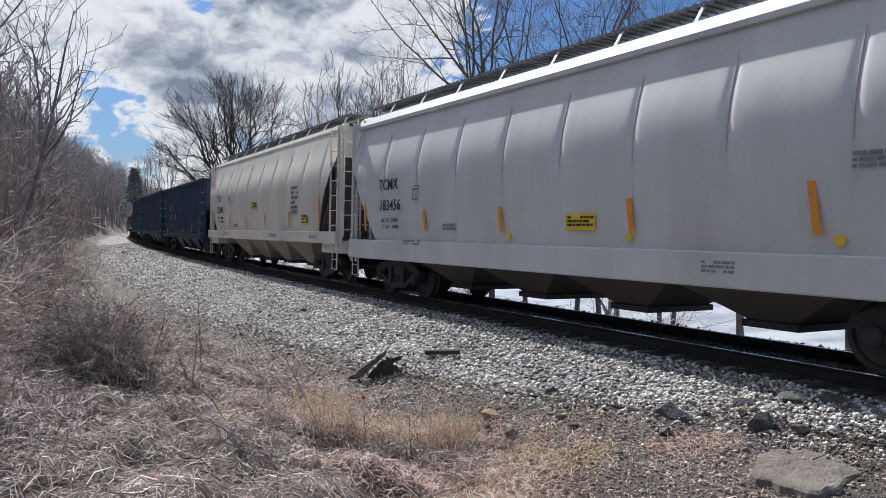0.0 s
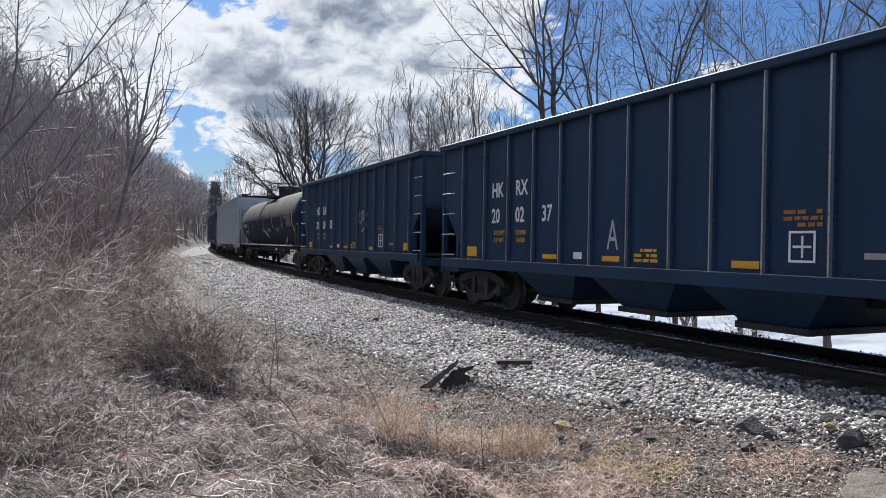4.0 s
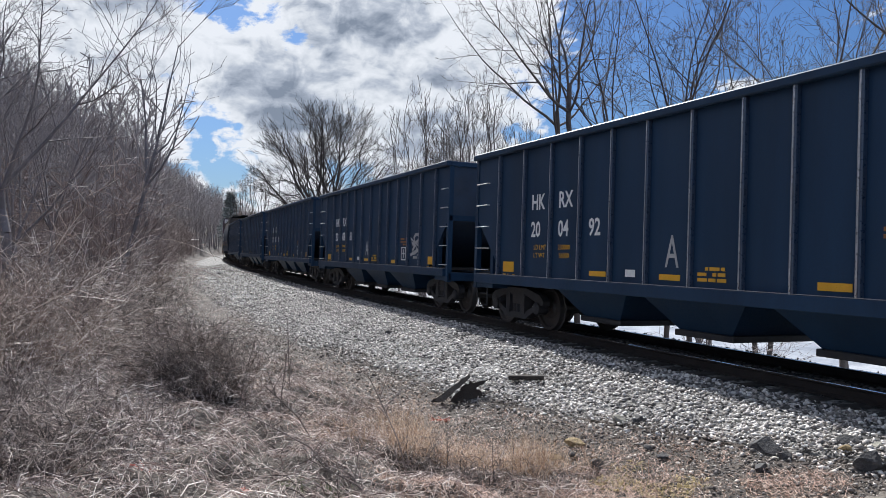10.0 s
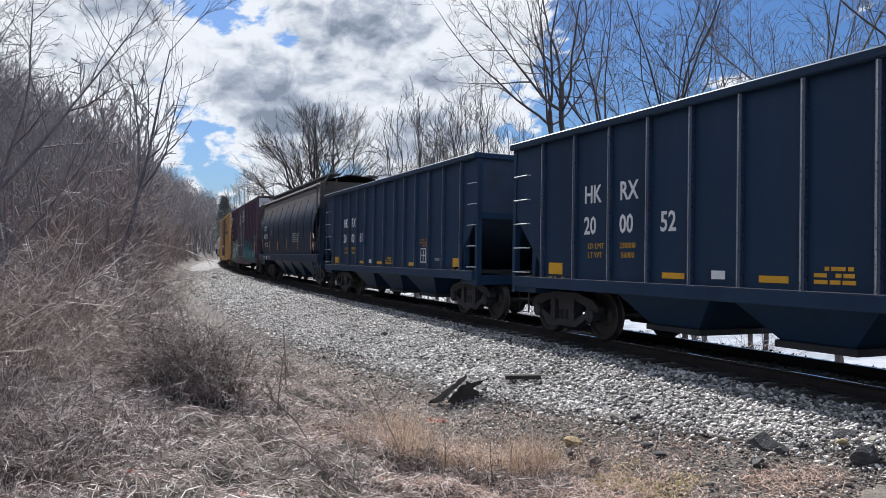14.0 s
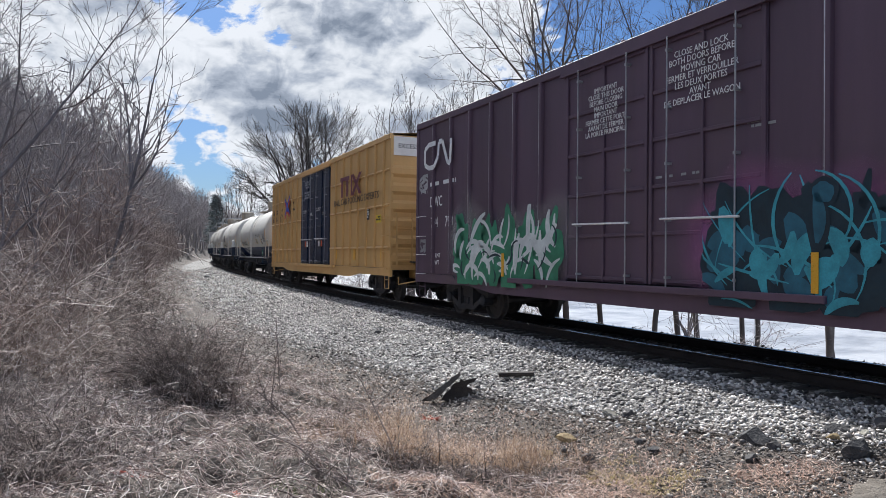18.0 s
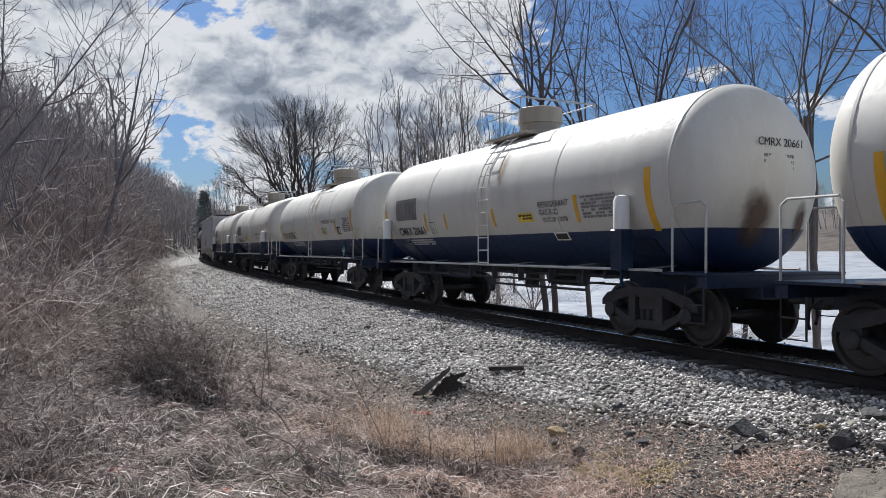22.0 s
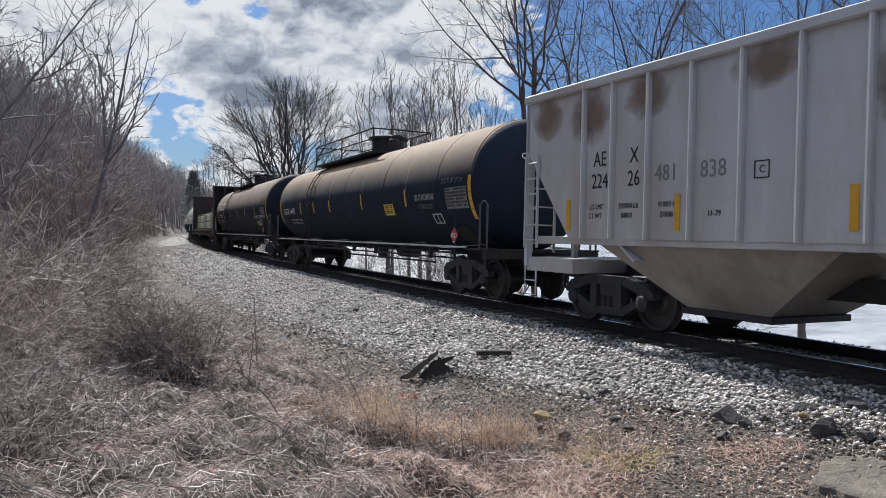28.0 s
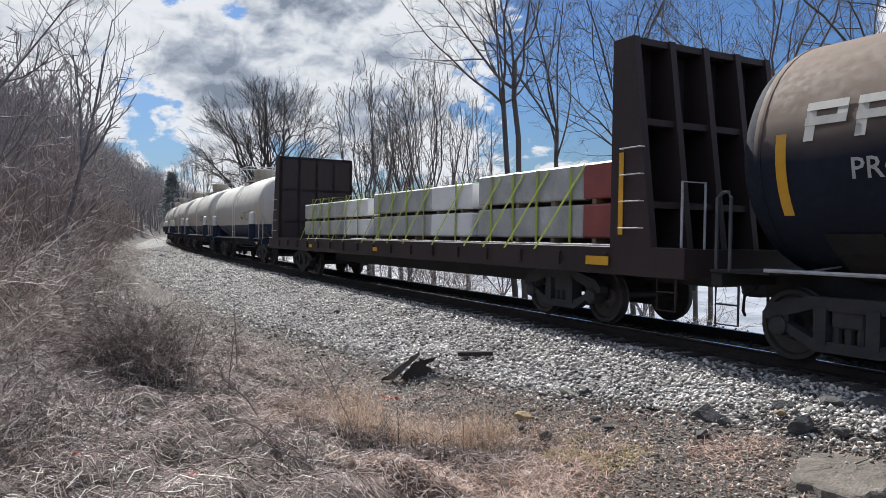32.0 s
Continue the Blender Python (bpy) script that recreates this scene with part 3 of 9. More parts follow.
RUSTY_BLACK = surface("rust_stained_black_paint", (0.026, 0.048, 0.090), 0.6, 0, 0.3, 1.2, 30.0, 0.1, (0.05, 0.04, 0.04), 0.2)
SPRAY_PINK = surface("pink_spray_paint", (0.26, 0.085, 0.17), 0.6, 0, 0.3, 4.0, 40.0, 0.0)
SPRAY_DARK = surface("dark_spray_paint", (0.010, 0.030, 0.045), 0.6, 0, 0.3, 4.0, 40.0, 0.0)
WRAP_WHITE = surface("white_lumber_wrap", (0.90, 0.90, 0.87), 0.4, 0, 0.08, 2.0, 20.0, 0.15)
WRAP_GREY = surface("grey_lumber_wrap", (0.50, 0.51, 0.49), 0.4, 0, 0.25, 1.5, 20.0, 0.15)
WRAP_RED = surface("red_lumber_wrap", (0.30, 0.08, 0.07), 0.45, 0, 0.2, 2.0, 20.0, 0.15)
STRAP = surface("lime_webbing", (0.42, 0.50, 0.07), 0.7, 0, 0.15, 8.0, 60.0, 0.0)
PLANK = surface("dark_wood", (0.05, 0.04, 0.033), 0.9, 0, 0.4, 6.0, 40.0, 0.5)
PLANK_PALE = surface("weathered_wood", (0.13, 0.115, 0.10), 0.9, 0, 0.4, 6.0, 40.0, 0.5)
TIMBER = surface("raw_dunnage", (0.30, 0.22, 0.14), 0.9, 0, 0.3, 5.0, 40.0, 0.3)

# ---------------------------------------------------------------- building blocks
TRACK_R, TRACK_D, CANT, GRADE = 734.0, 9.31, radians(2.08), 0.0043


def track_point(s, lat=0.0, z=0.0):
    """A point by its way along the track, its offset to the outside of the curve and its height over the rail."""
    a = s / TRACK_R
    r = TRACK_R + lat
    return Vector((TRACK_R + TRACK_D - r * math.cos(a), r * math.sin(a), z + GRADE * s))


def track_pose(s, lift=0.0, cant=CANT):
    """x runs along the track away from the viewer, y to the outside of the curve, z up from the rail."""
    a = s / TRACK_R
    m = Matrix.Translation(track_point(s, 0, lift - 0.75 * math.sin(cant))) @ Matrix.Rotation(math.pi / 2 - a, 4, "Z")
    return m @ Matrix.Rotation(cant, 4, "X")


def mesh_from(name, verts, faces, smooth=False):
    me = bpy.data.meshes.new(name)
    me.from_pydata(verts, [], faces)
    if smooth:
        me.polygons.foreach_set("use_smooth", [True] * len(me.polygons))
    me.update()
    return me


def raw_mesh(name, V, tris):
    """A big mesh of triangles out of number arrays."""
    V, tris = np.asarray(V, dtype=np.float32), np.asarray(tris, dtype=np.int32)
    me = bpy.data.meshes.new(name)
    me.vertices.add(len(V)); me.vertices.foreach_set("co", V.ravel())
    me.loops.add(tris.size); me.loops.foreach_set("vertex_index", tris.ravel())
    me.polygons.add(len(tris)); me.polygons.foreach_set("loop_start", np.arange(0, tris.size, 3, dtype=np.int32))
    me.update(calc_edges=True)
    return me


class Shape:
    """Collects boxes, bars, tubes and sheets into one mesh."""
    def __init__(self):
        self.v, self.f = [], []

    def add(self, verts, faces):
        n = len(self.v)
        self.v += [tuple(p) for p in verts]
        self.f += [tuple(i + n for i in f) for f in faces]
        return self

    def box(self, x0, x1, y0, y1, z0, z1, c=0.0):
        x0, x1 = min(x0, x1), max(x0, x1); y0, y1 = min(y0, y1), max(y0, y1); z0, z1 = min(z0, z1), max(z0, z1)
        if c <= 0:
            p = [(x, y, z) for z in (z0, z1) for x, y in ((x0, y0), (x1, y0), (x1, y1), (x0, y1))]
            return self.add(p, [(3, 2, 1, 0), (4, 5, 6, 7), (0, 1, 5, 4), (1, 2, 6, 5), (2, 3, 7, 6), (3, 0, 4, 7)])
        ring = lambda a: [(x0 + a, y0), (x1 - a, y0), (x1, y0 + a), (x1, y1 - a), (x1 - a, y1), (x0 + a, y1), (x0, y1 - a), (x0, y0 + a)]
        o, q = ring(c), [(x0 + c, y0 + c), (x1 - c, y0 + c), (x1 - c, y0 + c), (x1 - c, y1 - c), (x1 - c, y1 - c), (x0 + c, y1 - c), (x0 + c, y1 - c), (x0 + c, y0 + c)]
        L = [[(x, y, z0) for x, y in q], [(x, y, z0 + c) for x, y in o], [(x, y, z1 - c) for x, y in o], [(x, y, z1) for x, y in q]]
        p = sum(L, [])
        f = [(k * 8 + i, k * 8 + (i + 1) % 8, k * 8 + 8 + (i + 1) % 8, k * 8 + 8 + i) for k in range(3) for i in range(8)]
        f += [(24, 25, 27, 29), (7, 5, 3, 1)]
        return self.add(p, f)

    def prism(self, pts, y0, y1):
        """A side outline in x and z, given thickness across the car."""
        n = len(pts)
        p = [(x, y0, z) for x, z in pts] + [(x, y1, z) for x, z in pts]
        return self.add(p, [tuple(range(n)), tuple(range(2 * n - 1, n - 1, -1))] + [(i, n + i, n + (i + 1) % n, (i + 1) % n) for i in range(n)])

    def slab(self, a, b, c, d, t):
        """A plate with corners a b c d and thickness t along its normal."""
        a, b, c, d = (Vector(k) for k in (a, b, c, d))
        n = (b - a).cross(c - a).normalized() * t
        return self.add([a, b, c, d, a + n, b + n, c + n, d + n], [(3, 2, 1, 0), (4, 5, 6, 7), (0, 1, 5, 4), (1, 2, 6, 5), (2, 3, 7, 6), (3, 0, 4, 7)])

    def tube(self, points, r, n=6, r1=None):
        """A round bar through the points."""
        P = [Vector(p) for p in points]
        base = len(self.v)
        for i, p in enumerate(P):
            d = (P[min(i + 1, len(P) - 1)] - P[max(i - 1, 0)]).normalized()
            u = d.cross(Vector((0, 0, 1)) if abs(d.z) < 0.9 else Vector((1, 0, 0))).normalized()
            w = d.cross(u)
            rr = r if r1 is None else r + (r1 - r) * i / (len(P) - 1)
            self.v += [tuple(p + (u * math.cos(2 * math.pi * k / n) + w * math.sin(2 * math.pi * k / n)) * rr) for k in range(n)]
        for i in range(len(P) - 1):
            self.f += [(base + i * n + k, base + i * n + (k + 1) % n, base + i * n + n + (k + 1) % n, base + i * n + n + k) for k in range(n)]
        self.f += [tuple(base + k for k in range(n - 1, -1, -1)), tuple(base + (len(P) - 1) * n + k for k in range(n))]
        return self

    def lathe(self, profile, axis="y", n=24, cx=0.0, cz=0.0):
        """profile: (along, radius) pairs, turned round the y or x axis."""
        base = len(self.v)
        for a, r in profile:
            for k in range(n):
                c, s = math.cos(2 * math.pi * k / n) * r, math.sin(2 * math.pi * k / n) * r
                self.v.append((cx + c, a, cz + s) if axis == "y" else (a, cx + c, cz + s) if axis == "x" else (cx + c, cz + s, a))
        m = len(profile)
        for i in range(m - 1):
            self.f += [(base + i * n + k, base + i * n + (k + 1) % n, base + i * n + n + (k + 1) % n, base + i * n + n + k) for k in range(n)]
        self.f += [tuple(base + k for k in range(n - 1, -1, -1)), tuple(base + (m - 1) * n + k for k in range(n))]
        return self

    def sheet(self, rows, close=False):
        """A skin over rows of points."""
        base, n = len(self.v), len(rows[0])
        for r in rows:
            self.v += [tuple(p) for p in r]
        for i in range(len(rows) - 1):
            for k in range(n if close else n - 1):
                self.f.append((base + i * n + k, base + i * n + (k + 1) % n, base + i * n + n + (k + 1) % n, base + i * n + n + k))
        return self

    def make(self, name, material, parent=None, label="", smooth=False):
        me = mesh_from(name, self.v, self.f, smooth)
        bm = bmesh.new(); bm.from_mesh(me)
        bmesh.ops.recalc_face_normals(bm, faces=bm.faces)
        bm.to_mesh(me); bm.free()
        if smooth:
            me.set_sharp_from_angle(angle=radians(35))
        me.materials.append(material)
        ob = new(name, me)
        ob.parent = parent
        if label:
            tagged(ob, label)
        return ob


def thing(name, label, category, group="", kind=""):
    return tagged(new(name), label, category, group, kind)


def share(ob, parent, **at):
    """One more part on the same mesh."""
    o = new(ob.name.split(".")[0], ob.data)
    o.parent = parent
    if "m" in at:
        o.matrix_basis = at["m"]
    for key in ("label",):
        if key in ob:
            o[key] = ob[key]
    return o


SIDE = Matrix(((-1, 0, 0, 0), (0, 0, 1, 0), (0, 1, 0, 0), (0, 0, 0, 1)))      # reads on the side facing +y
END = Matrix(((0, 0, -1, 0), (-1, 0, 0, 0), (0, 1, 0, 0), (0, 0, 0, 1)))       # reads on the end facing -x


def writing(text, size, material, parent, x, y, z, face=SIDE, align="LEFT", bold=0.0, squeeze=1.0, name="lettering", tilt=0.0):
    """Painted letters: size is the height of the capitals."""
    cu = bpy.data.curves.new("lettering", "FONT")
    cu.body, cu.size, cu.align_x, cu.extrude, cu.offset = text, size / 0.69, align, 0.002, bold
    cu.resolution_u = 2
    tmp = bpy.data.objects.new("lettering", cu)
    me = bpy.data.meshes.new_from_object(tmp)
    bpy.data.objects.remove(tmp); bpy.data.curves.remove(cu)
    me.materials.clear(); me.materials.append(material)
    me.transform(Matrix.Translation((x, y, z)) @ face @ Matrix.Rotation(tilt, 4, "X") @ Matrix.Diagonal((squeeze, 1, 1, 1)))
    ob = new(name, me)
    ob.parent = parent
    return ob


def bars(parent, material, x, y, z, width, height, lines, fill=0.62, name="stencil", seed=0, tilt=0.0):
    """Small print too fine to read, as rows of short strokes. x is its end on the reader's left."""
    rnd = random.Random(seed + int(x * 100))
    g = Shape()
    step = height / lines
    for i in range(lines):
        zz = z - i * step
        u = 0.0
        while u < width:
            w = step * rnd.uniform(0.7, 2.4)
            w = min(w, width - u)
            if rnd.random() < 0.86 and w > 0.02:
                yy = y + math.tan(tilt) * (z - zz)
                g.box(x - u - w, x - u, yy, yy + 0.004, zz - step * fill, zz)
            u += w + step * 0.35
    if g.v:
        return tagged(g.make(name, material, parent), kind="stuff")


def flat_mark(parent, material, x0, x1, z0, z1, y, name="reflector", label=""):
    return Shape().box(x0, x1, y, y + 0.005, z0, z1).make(name, material, parent, label)


# ---------------------------------------------------------------- ground, track and water
def smooth_step(a, b, x):
    t = np.clip((x - a) / (b - a), 0, 1)
    return t * t * (3 - 2 * t)


def gravel_edge(s):
    """How far from the middle of the track the clean gravel reaches."""
    return np.interp(s, [1, 3, 5, 6.6, 9, 12, 19, 30], [2.1, 2.2, 2.6, 3.35, 4.15, 4.6, 5.2, 5.6])


def straw_edge(s):
    return np.interp(s, [1, 3, 5, 7, 9, 12, 19, 30], [5.8, 5.6, 5.3, 5.0, 5.3, 5.8, 6.5, 6.7])


def patchy(x, y):
    return np.sin(1.9 * x + 0.8 * y + 1) * np.sin(1.4 * y - 0.9 * x) + 0.6 * np.sin(4.1 * x - 1.3 * y) * np.sin(3.7 * y + 2.0 * x + 2)


def ground_height(x, y):
    x, y = np.asarray(x, dtype=float), np.asarray(y, dtype=float)
    lat = np.hypot(x - (TRACK_R + TRACK_D), y) - TRACK_R
    s = TRACK_R * np.arctan2(y, TRACK_R + TRACK_D - x)
    z = -0.55 + 0.53 * smooth_step(5.0, 9.2, lat) * (1 - 0.75 * smooth_step(10, 22, s))
    z = np.maximum(z, np.where((lat > -3.0) & (lat < 6.2), np.interp(lat, [-3.4, -1.9, 1.45, 2.0, 3.0, 4.4, 6.4], [-0.85, -0.40, -0.33, -0.28, -0.395, -0.495, -0.775]), -9))
    far = smooth_step(55, 130, s)
    rise = np.maximum(lat - 11.0 - 2.0 * np.sin(s * 0.05) * (1 - far) + 3.0 * far, 0)
    hill = 34.0 * (1 - np.exp(-rise * (0.55 + 0.65 * far) / 34.0)) * smooth_step(-4, 26, s + lat * 0.25)
    z = z + hill * (1 - 0.25 * smooth_step(120, 300, s))
    z = z - 3.6 * smooth_step(3.2, 9.5, -lat) - 1.6 * smooth_step(17, 24, -lat)
    z = z + 7.5 * smooth_step(150, 172, -lat) + 30 * smooth_step(185, 420, -lat)
    z = z + GRADE * np.clip(s, -400, 500) * (1 - smooth_step(10, 30, -lat))
    rough = 0.05 * np.sin(1.7 * x + 0.6 * y) * np.sin(1.3 * y - 0.4 * x) + (0.02 + 0.085 * smooth_step(5.4, 6.6, lat)) * np.sin(3.9 * x + 1 + 0.8 * np.sin(1.9 * y)) * np.sin(4.3 * y + np.sin(2.2 * x)) + 0.045 * smooth_step(5.4, 6.4, lat) * np.sin(8.3 * x + 1.7 * np.sin(3.1 * y)) * np.sin(7.1 * y + 1.4 * np.sin(4.2 * x))
    return z + rough * smooth_step(3.6, 5.0, np.abs(lat)) * (1 + smooth_step(10, 30, lat) * 5)


def ground_at(x, y):
    return float(ground_height(x, y))


def build_ground():
    def lines(lo, hi, step, reach, growth=1.16):
        a = list(np.arange(lo, hi + 1e-6, step))
        d, p = step, a[-1]
        while p < reach:
            d *= growth; p += d; a.append(p)
        d, p = step, a[0]
        while p > -reach:
            d *= growth; p -= d; a.insert(0, p)
        return np.array(a)
    X, Y = lines(-9, 12, 0.14, 2600, 1.19), lines(-2, 16, 0.14, 2600, 1.13)
    gx, gy = np.meshgrid(X, Y)
    V = np.stack([gx, gy, ground_height(gx, gy)], -1).reshape(-1, 3)
    nx, ny = len(X), len(Y)
    i = (np.arange(ny - 1)[:, None] * nx + np.arange(nx - 1)[None]).ravel()
    T = np.concatenate([np.stack([i, i + 1, i + nx + 1], 1), np.stack([i, i + nx + 1, i + nx], 1)])
    me = raw_mesh("ground", V, T)
    me.polygons.foreach_set("use_smooth", [True] * len(me.polygons))
    me.materials.append(SOIL)
    return tagged(new("ground", me), "bare winter soil and leaf litter", "ground", kind="structure")


def build_water():
    g = Shape().add([(-200, -2500, -4.0), (2500, -2500, -4.0), (2500, 2500, -4.0), (-200, 2500, -4.0)], [(0, 1, 2, 3)])
    return tagged(g.make("water", WATER), "pale ice-covered river beyond the tracks", "river", kind="structure")


def bed_height(lat):
    return float(np.interp(lat, [-4.2, -3.4, -1.9, -1.4, 1.45, 2.0, 3.0, 4.4, 6.4], [-1.2, -0.75, -0.27, -0.235, -0.185, -0.21, -0.36, -0.46, -0.74]))


def build_track():
    bed = Shape()
    S = list(np.arange(-480, -6, 6.0)) + list(np.arange(-6, 70, 1.0)) + list(np.arange(70, 140, 3.0)) + list(np.arange(140, 585, 7.0))
    lats = [-4.2, -3.4, -2.6, -1.9, -1.4, -0.7, 0, 0.7, 1.45, 2.0, 2.5, 3.0, 3.7, 4.4, 5.2]
    rnd = random.Random(4)
    def across(s):
        e = float(gravel_edge(s)) + rnd.uniform(-0.25, 0.25)
        row = []
        for l in lats:
            k = min(l, e)
            row.append(track_point(s, k + (0.06 if l > e else 0), bed_height(k) + rnd.uniform(-0.015, 0.015) - (0.12 if l > e else 0)))
        return row
    bed.sheet([across(s) for s in S])
    tagged(bed.make("ballast_bed", GRAVEL, smooth=True), "grey crushed-stone railway ballast", "ballast", kind="structure")
    track = thing("railway_track", "single curved railway track on dark wooden ties", "railway track")
    prof = [(-0.07, -0.172), (0.07, -0.172), (0.07, -0.155), (0.012, -0.13), (0.012, -0.045), (0.036, -0.03), (0.036, -0.002), (-0.036, -0.002), (-0.036, -0.03), (-0.012, -0.045), (-0.012, -0.13), (-0.07, -0.155)]
    for side in (0.75, -0.75):
        g, h = Shape(), Shape()
        SS = list(np.arange(-480, 585, 2.5))
        dz = (side - 0.75) * math.sin(CANT)
        g.sheet([[track_point(s, side + a, b + dz) for a, b in prof] for s in SS], close=True)
        r = g.make("rail", RAIL, track)
        h.sheet([[track_point(s, side + a, dz + b) for a, b in ((0.034, -0.006), (0.032, 0.0), (0.002, 0.0005), (0.0, -0.006))] for s in SS], close=True)
        h.make("rail_head", RAIL_TOP, r, "polished running surface")
    base = Shape().box(-0.115, 0.115, -1.3, 1.3, -0.355, -0.175, 0.012).make("tie", TIE, track)
    base.matrix_basis = track_pose(-3.0)
    s = -3.0 + 0.5
    for i in range(250):
        m = track_pose(s + rnd.uniform(-0.03, 0.03)) @ pose(0, rnd.uniform(-0.05, 0.05), rnd.uniform(-0.008, 0.006), 0, 0, rnd.uniform(-1.2, 1.2))
        share(base, track, m=m)
        s += 0.5
    return track


def scatter_stones(name, label, count, s_range, lat_range, size, seed, power=1.0, material=None, bury=0.3, keep=None):
    """Broken stones, eight faces each, lying on the bed."""
    rng = np.random.default_rng(seed)
    s = s_range[0] + (s_range[1] - s_range[0]) * rng.random(count) ** power
    lat = rng.uniform(*lat_range, count)
    if keep:
        k = keep(s, lat, rng.random(count))
        s, lat = s[k], lat[k]
        count = len(s)
    z = np.interp(lat, [-4.2, -3.4, -1.9, -1.4, 1.45, 2.0, 3.0, 4.4, 6.4], [-1.2, -0.75, -0.27, -0.235, -0.185, -0.21, -0.36, -0.46, -0.74])
    a, r = s / TRACK_R, TRACK_R + lat
    C = np.stack([TRACK_R + TRACK_D - r * np.cos(a), r * np.sin(a), z + GRADE * s], 1)
    g = ground_height(C[:, 0], C[:, 1])
    C[:, 2] = np.where(lat > gravel_edge(s) + 0.1, g, np.maximum(C[:, 2], g))
    sz = size[0] + (size[1] - size[0]) * rng.random(count) ** 2.2
    O = np.array([(1, 0, 0), (-1, 0, 0), (0, 1, 0), (0, -1, 0), (0, 0, 1), (0, 0, -1)], dtype=float)
    Fc = np.array([(0, 2, 4), (2, 1, 4), (1, 3, 4), (3, 0, 4), (2, 0, 5), (1, 2, 5), (3, 1, 5), (0, 3, 5)])
    V = O[None] * rng.uniform(0.55, 1.25, (count, 6, 1)) + rng.uniform(-0.28, 0.28, (count, 6, 3))
    V *= np.stack([rng.uniform(0.8, 1.55, count), rng.uniform(0.6, 1.0, count), rng.uniform(0.45, 0.85, count)], 1)[:, None]
    th = rng.uniform(0, 2 * np.pi, count); ti = rng.uniform(-0.5, 0.5, count)
    c, sn, ct, st = np.cos(th), np.sin(th), np.cos(ti), np.sin(ti)
    x, y, zz = V[..., 0], V[..., 1], V[..., 2]
    y, zz = y * ct[:, None] - zz * st[:, None], y * st[:, None] + zz * ct[:, None]
    V = np.stack([x * c[:, None] - y * sn[:, None], x * sn[:, None] + y * c[:, None], zz], -1) * (sz[:, None, None] / 2)
    V = V + C[:, None]
    V[..., 2] += (sz * (bury * 0.5 + rng.uniform(-0.10, 0.34, count)))[:, None]
    T = (Fc[None] + 6 * np.arange(count)[:, None, None]).reshape(-1, 3)
    me = raw_mesh(name, V.reshape(-1, 3), T)
    me.materials.append(material or STONE)
    return tagged(new(name, me), label, "gravel", kind="stuff")


# ---------------------------------------------------------------- plants
def tubes(segs, sides_thick=6, thin=0.03):
    """Tapered tubes for all segments (x0 y0 z0 x1 y1 z1 r0 r1), with more sides on the thick ones."""
    A = np.asarray(segs, dtype=float)
    Vs, Ts, off = [], [], 0
    for mask, n in ((A[:, 6] >= thin, sides_thick), (A[:, 6] < thin, 3)):
        B = A[mask]
        if not len(B):
            continue
        p, q, r0, r1 = B[:, :3], B[:, 3:6], B[:, 6], B[:, 7]
        d = q - p
        d /= np.maximum(np.linalg.norm(d, axis=1, keepdims=True), 1e-6)
        ref = np.where(np.abs(d[:, 2:3]) < 0.9, np.array([[0, 0, 1.0]]), np.array([[1.0, 0, 0]]))
        u = np.cross(d, ref); u /= np.linalg.norm(u, axis=1, keepdims=True)
        w = np.cross(d, u)
        an = 2 * np.pi * np.arange(n) / n
        ring = u[:, None] * np.cos(an)[None, :, None] + w[:, None] * np.sin(an)[None, :, None]
        V = np.concatenate([p[:, None] + ring * r0[:, None, None], q[:, None] + ring * r1[:, None, None]], 1)
        k = np.arange(n); k2 = (k + 1) % n
        T = np.concatenate([np.stack([k, k2, k2 + n], 1), np.stack([k, k2 + n, k + n], 1)])
        Ts.append((T[None] + (off + 2 * n * np.arange(len(B)))[:, None, None]).reshape(-1, 3))
        Vs.append(V.reshape(-1, 3)); off += V.shape[0] * V.shape[1]
    return np.concatenate(Vs), np.concatenate(Ts)


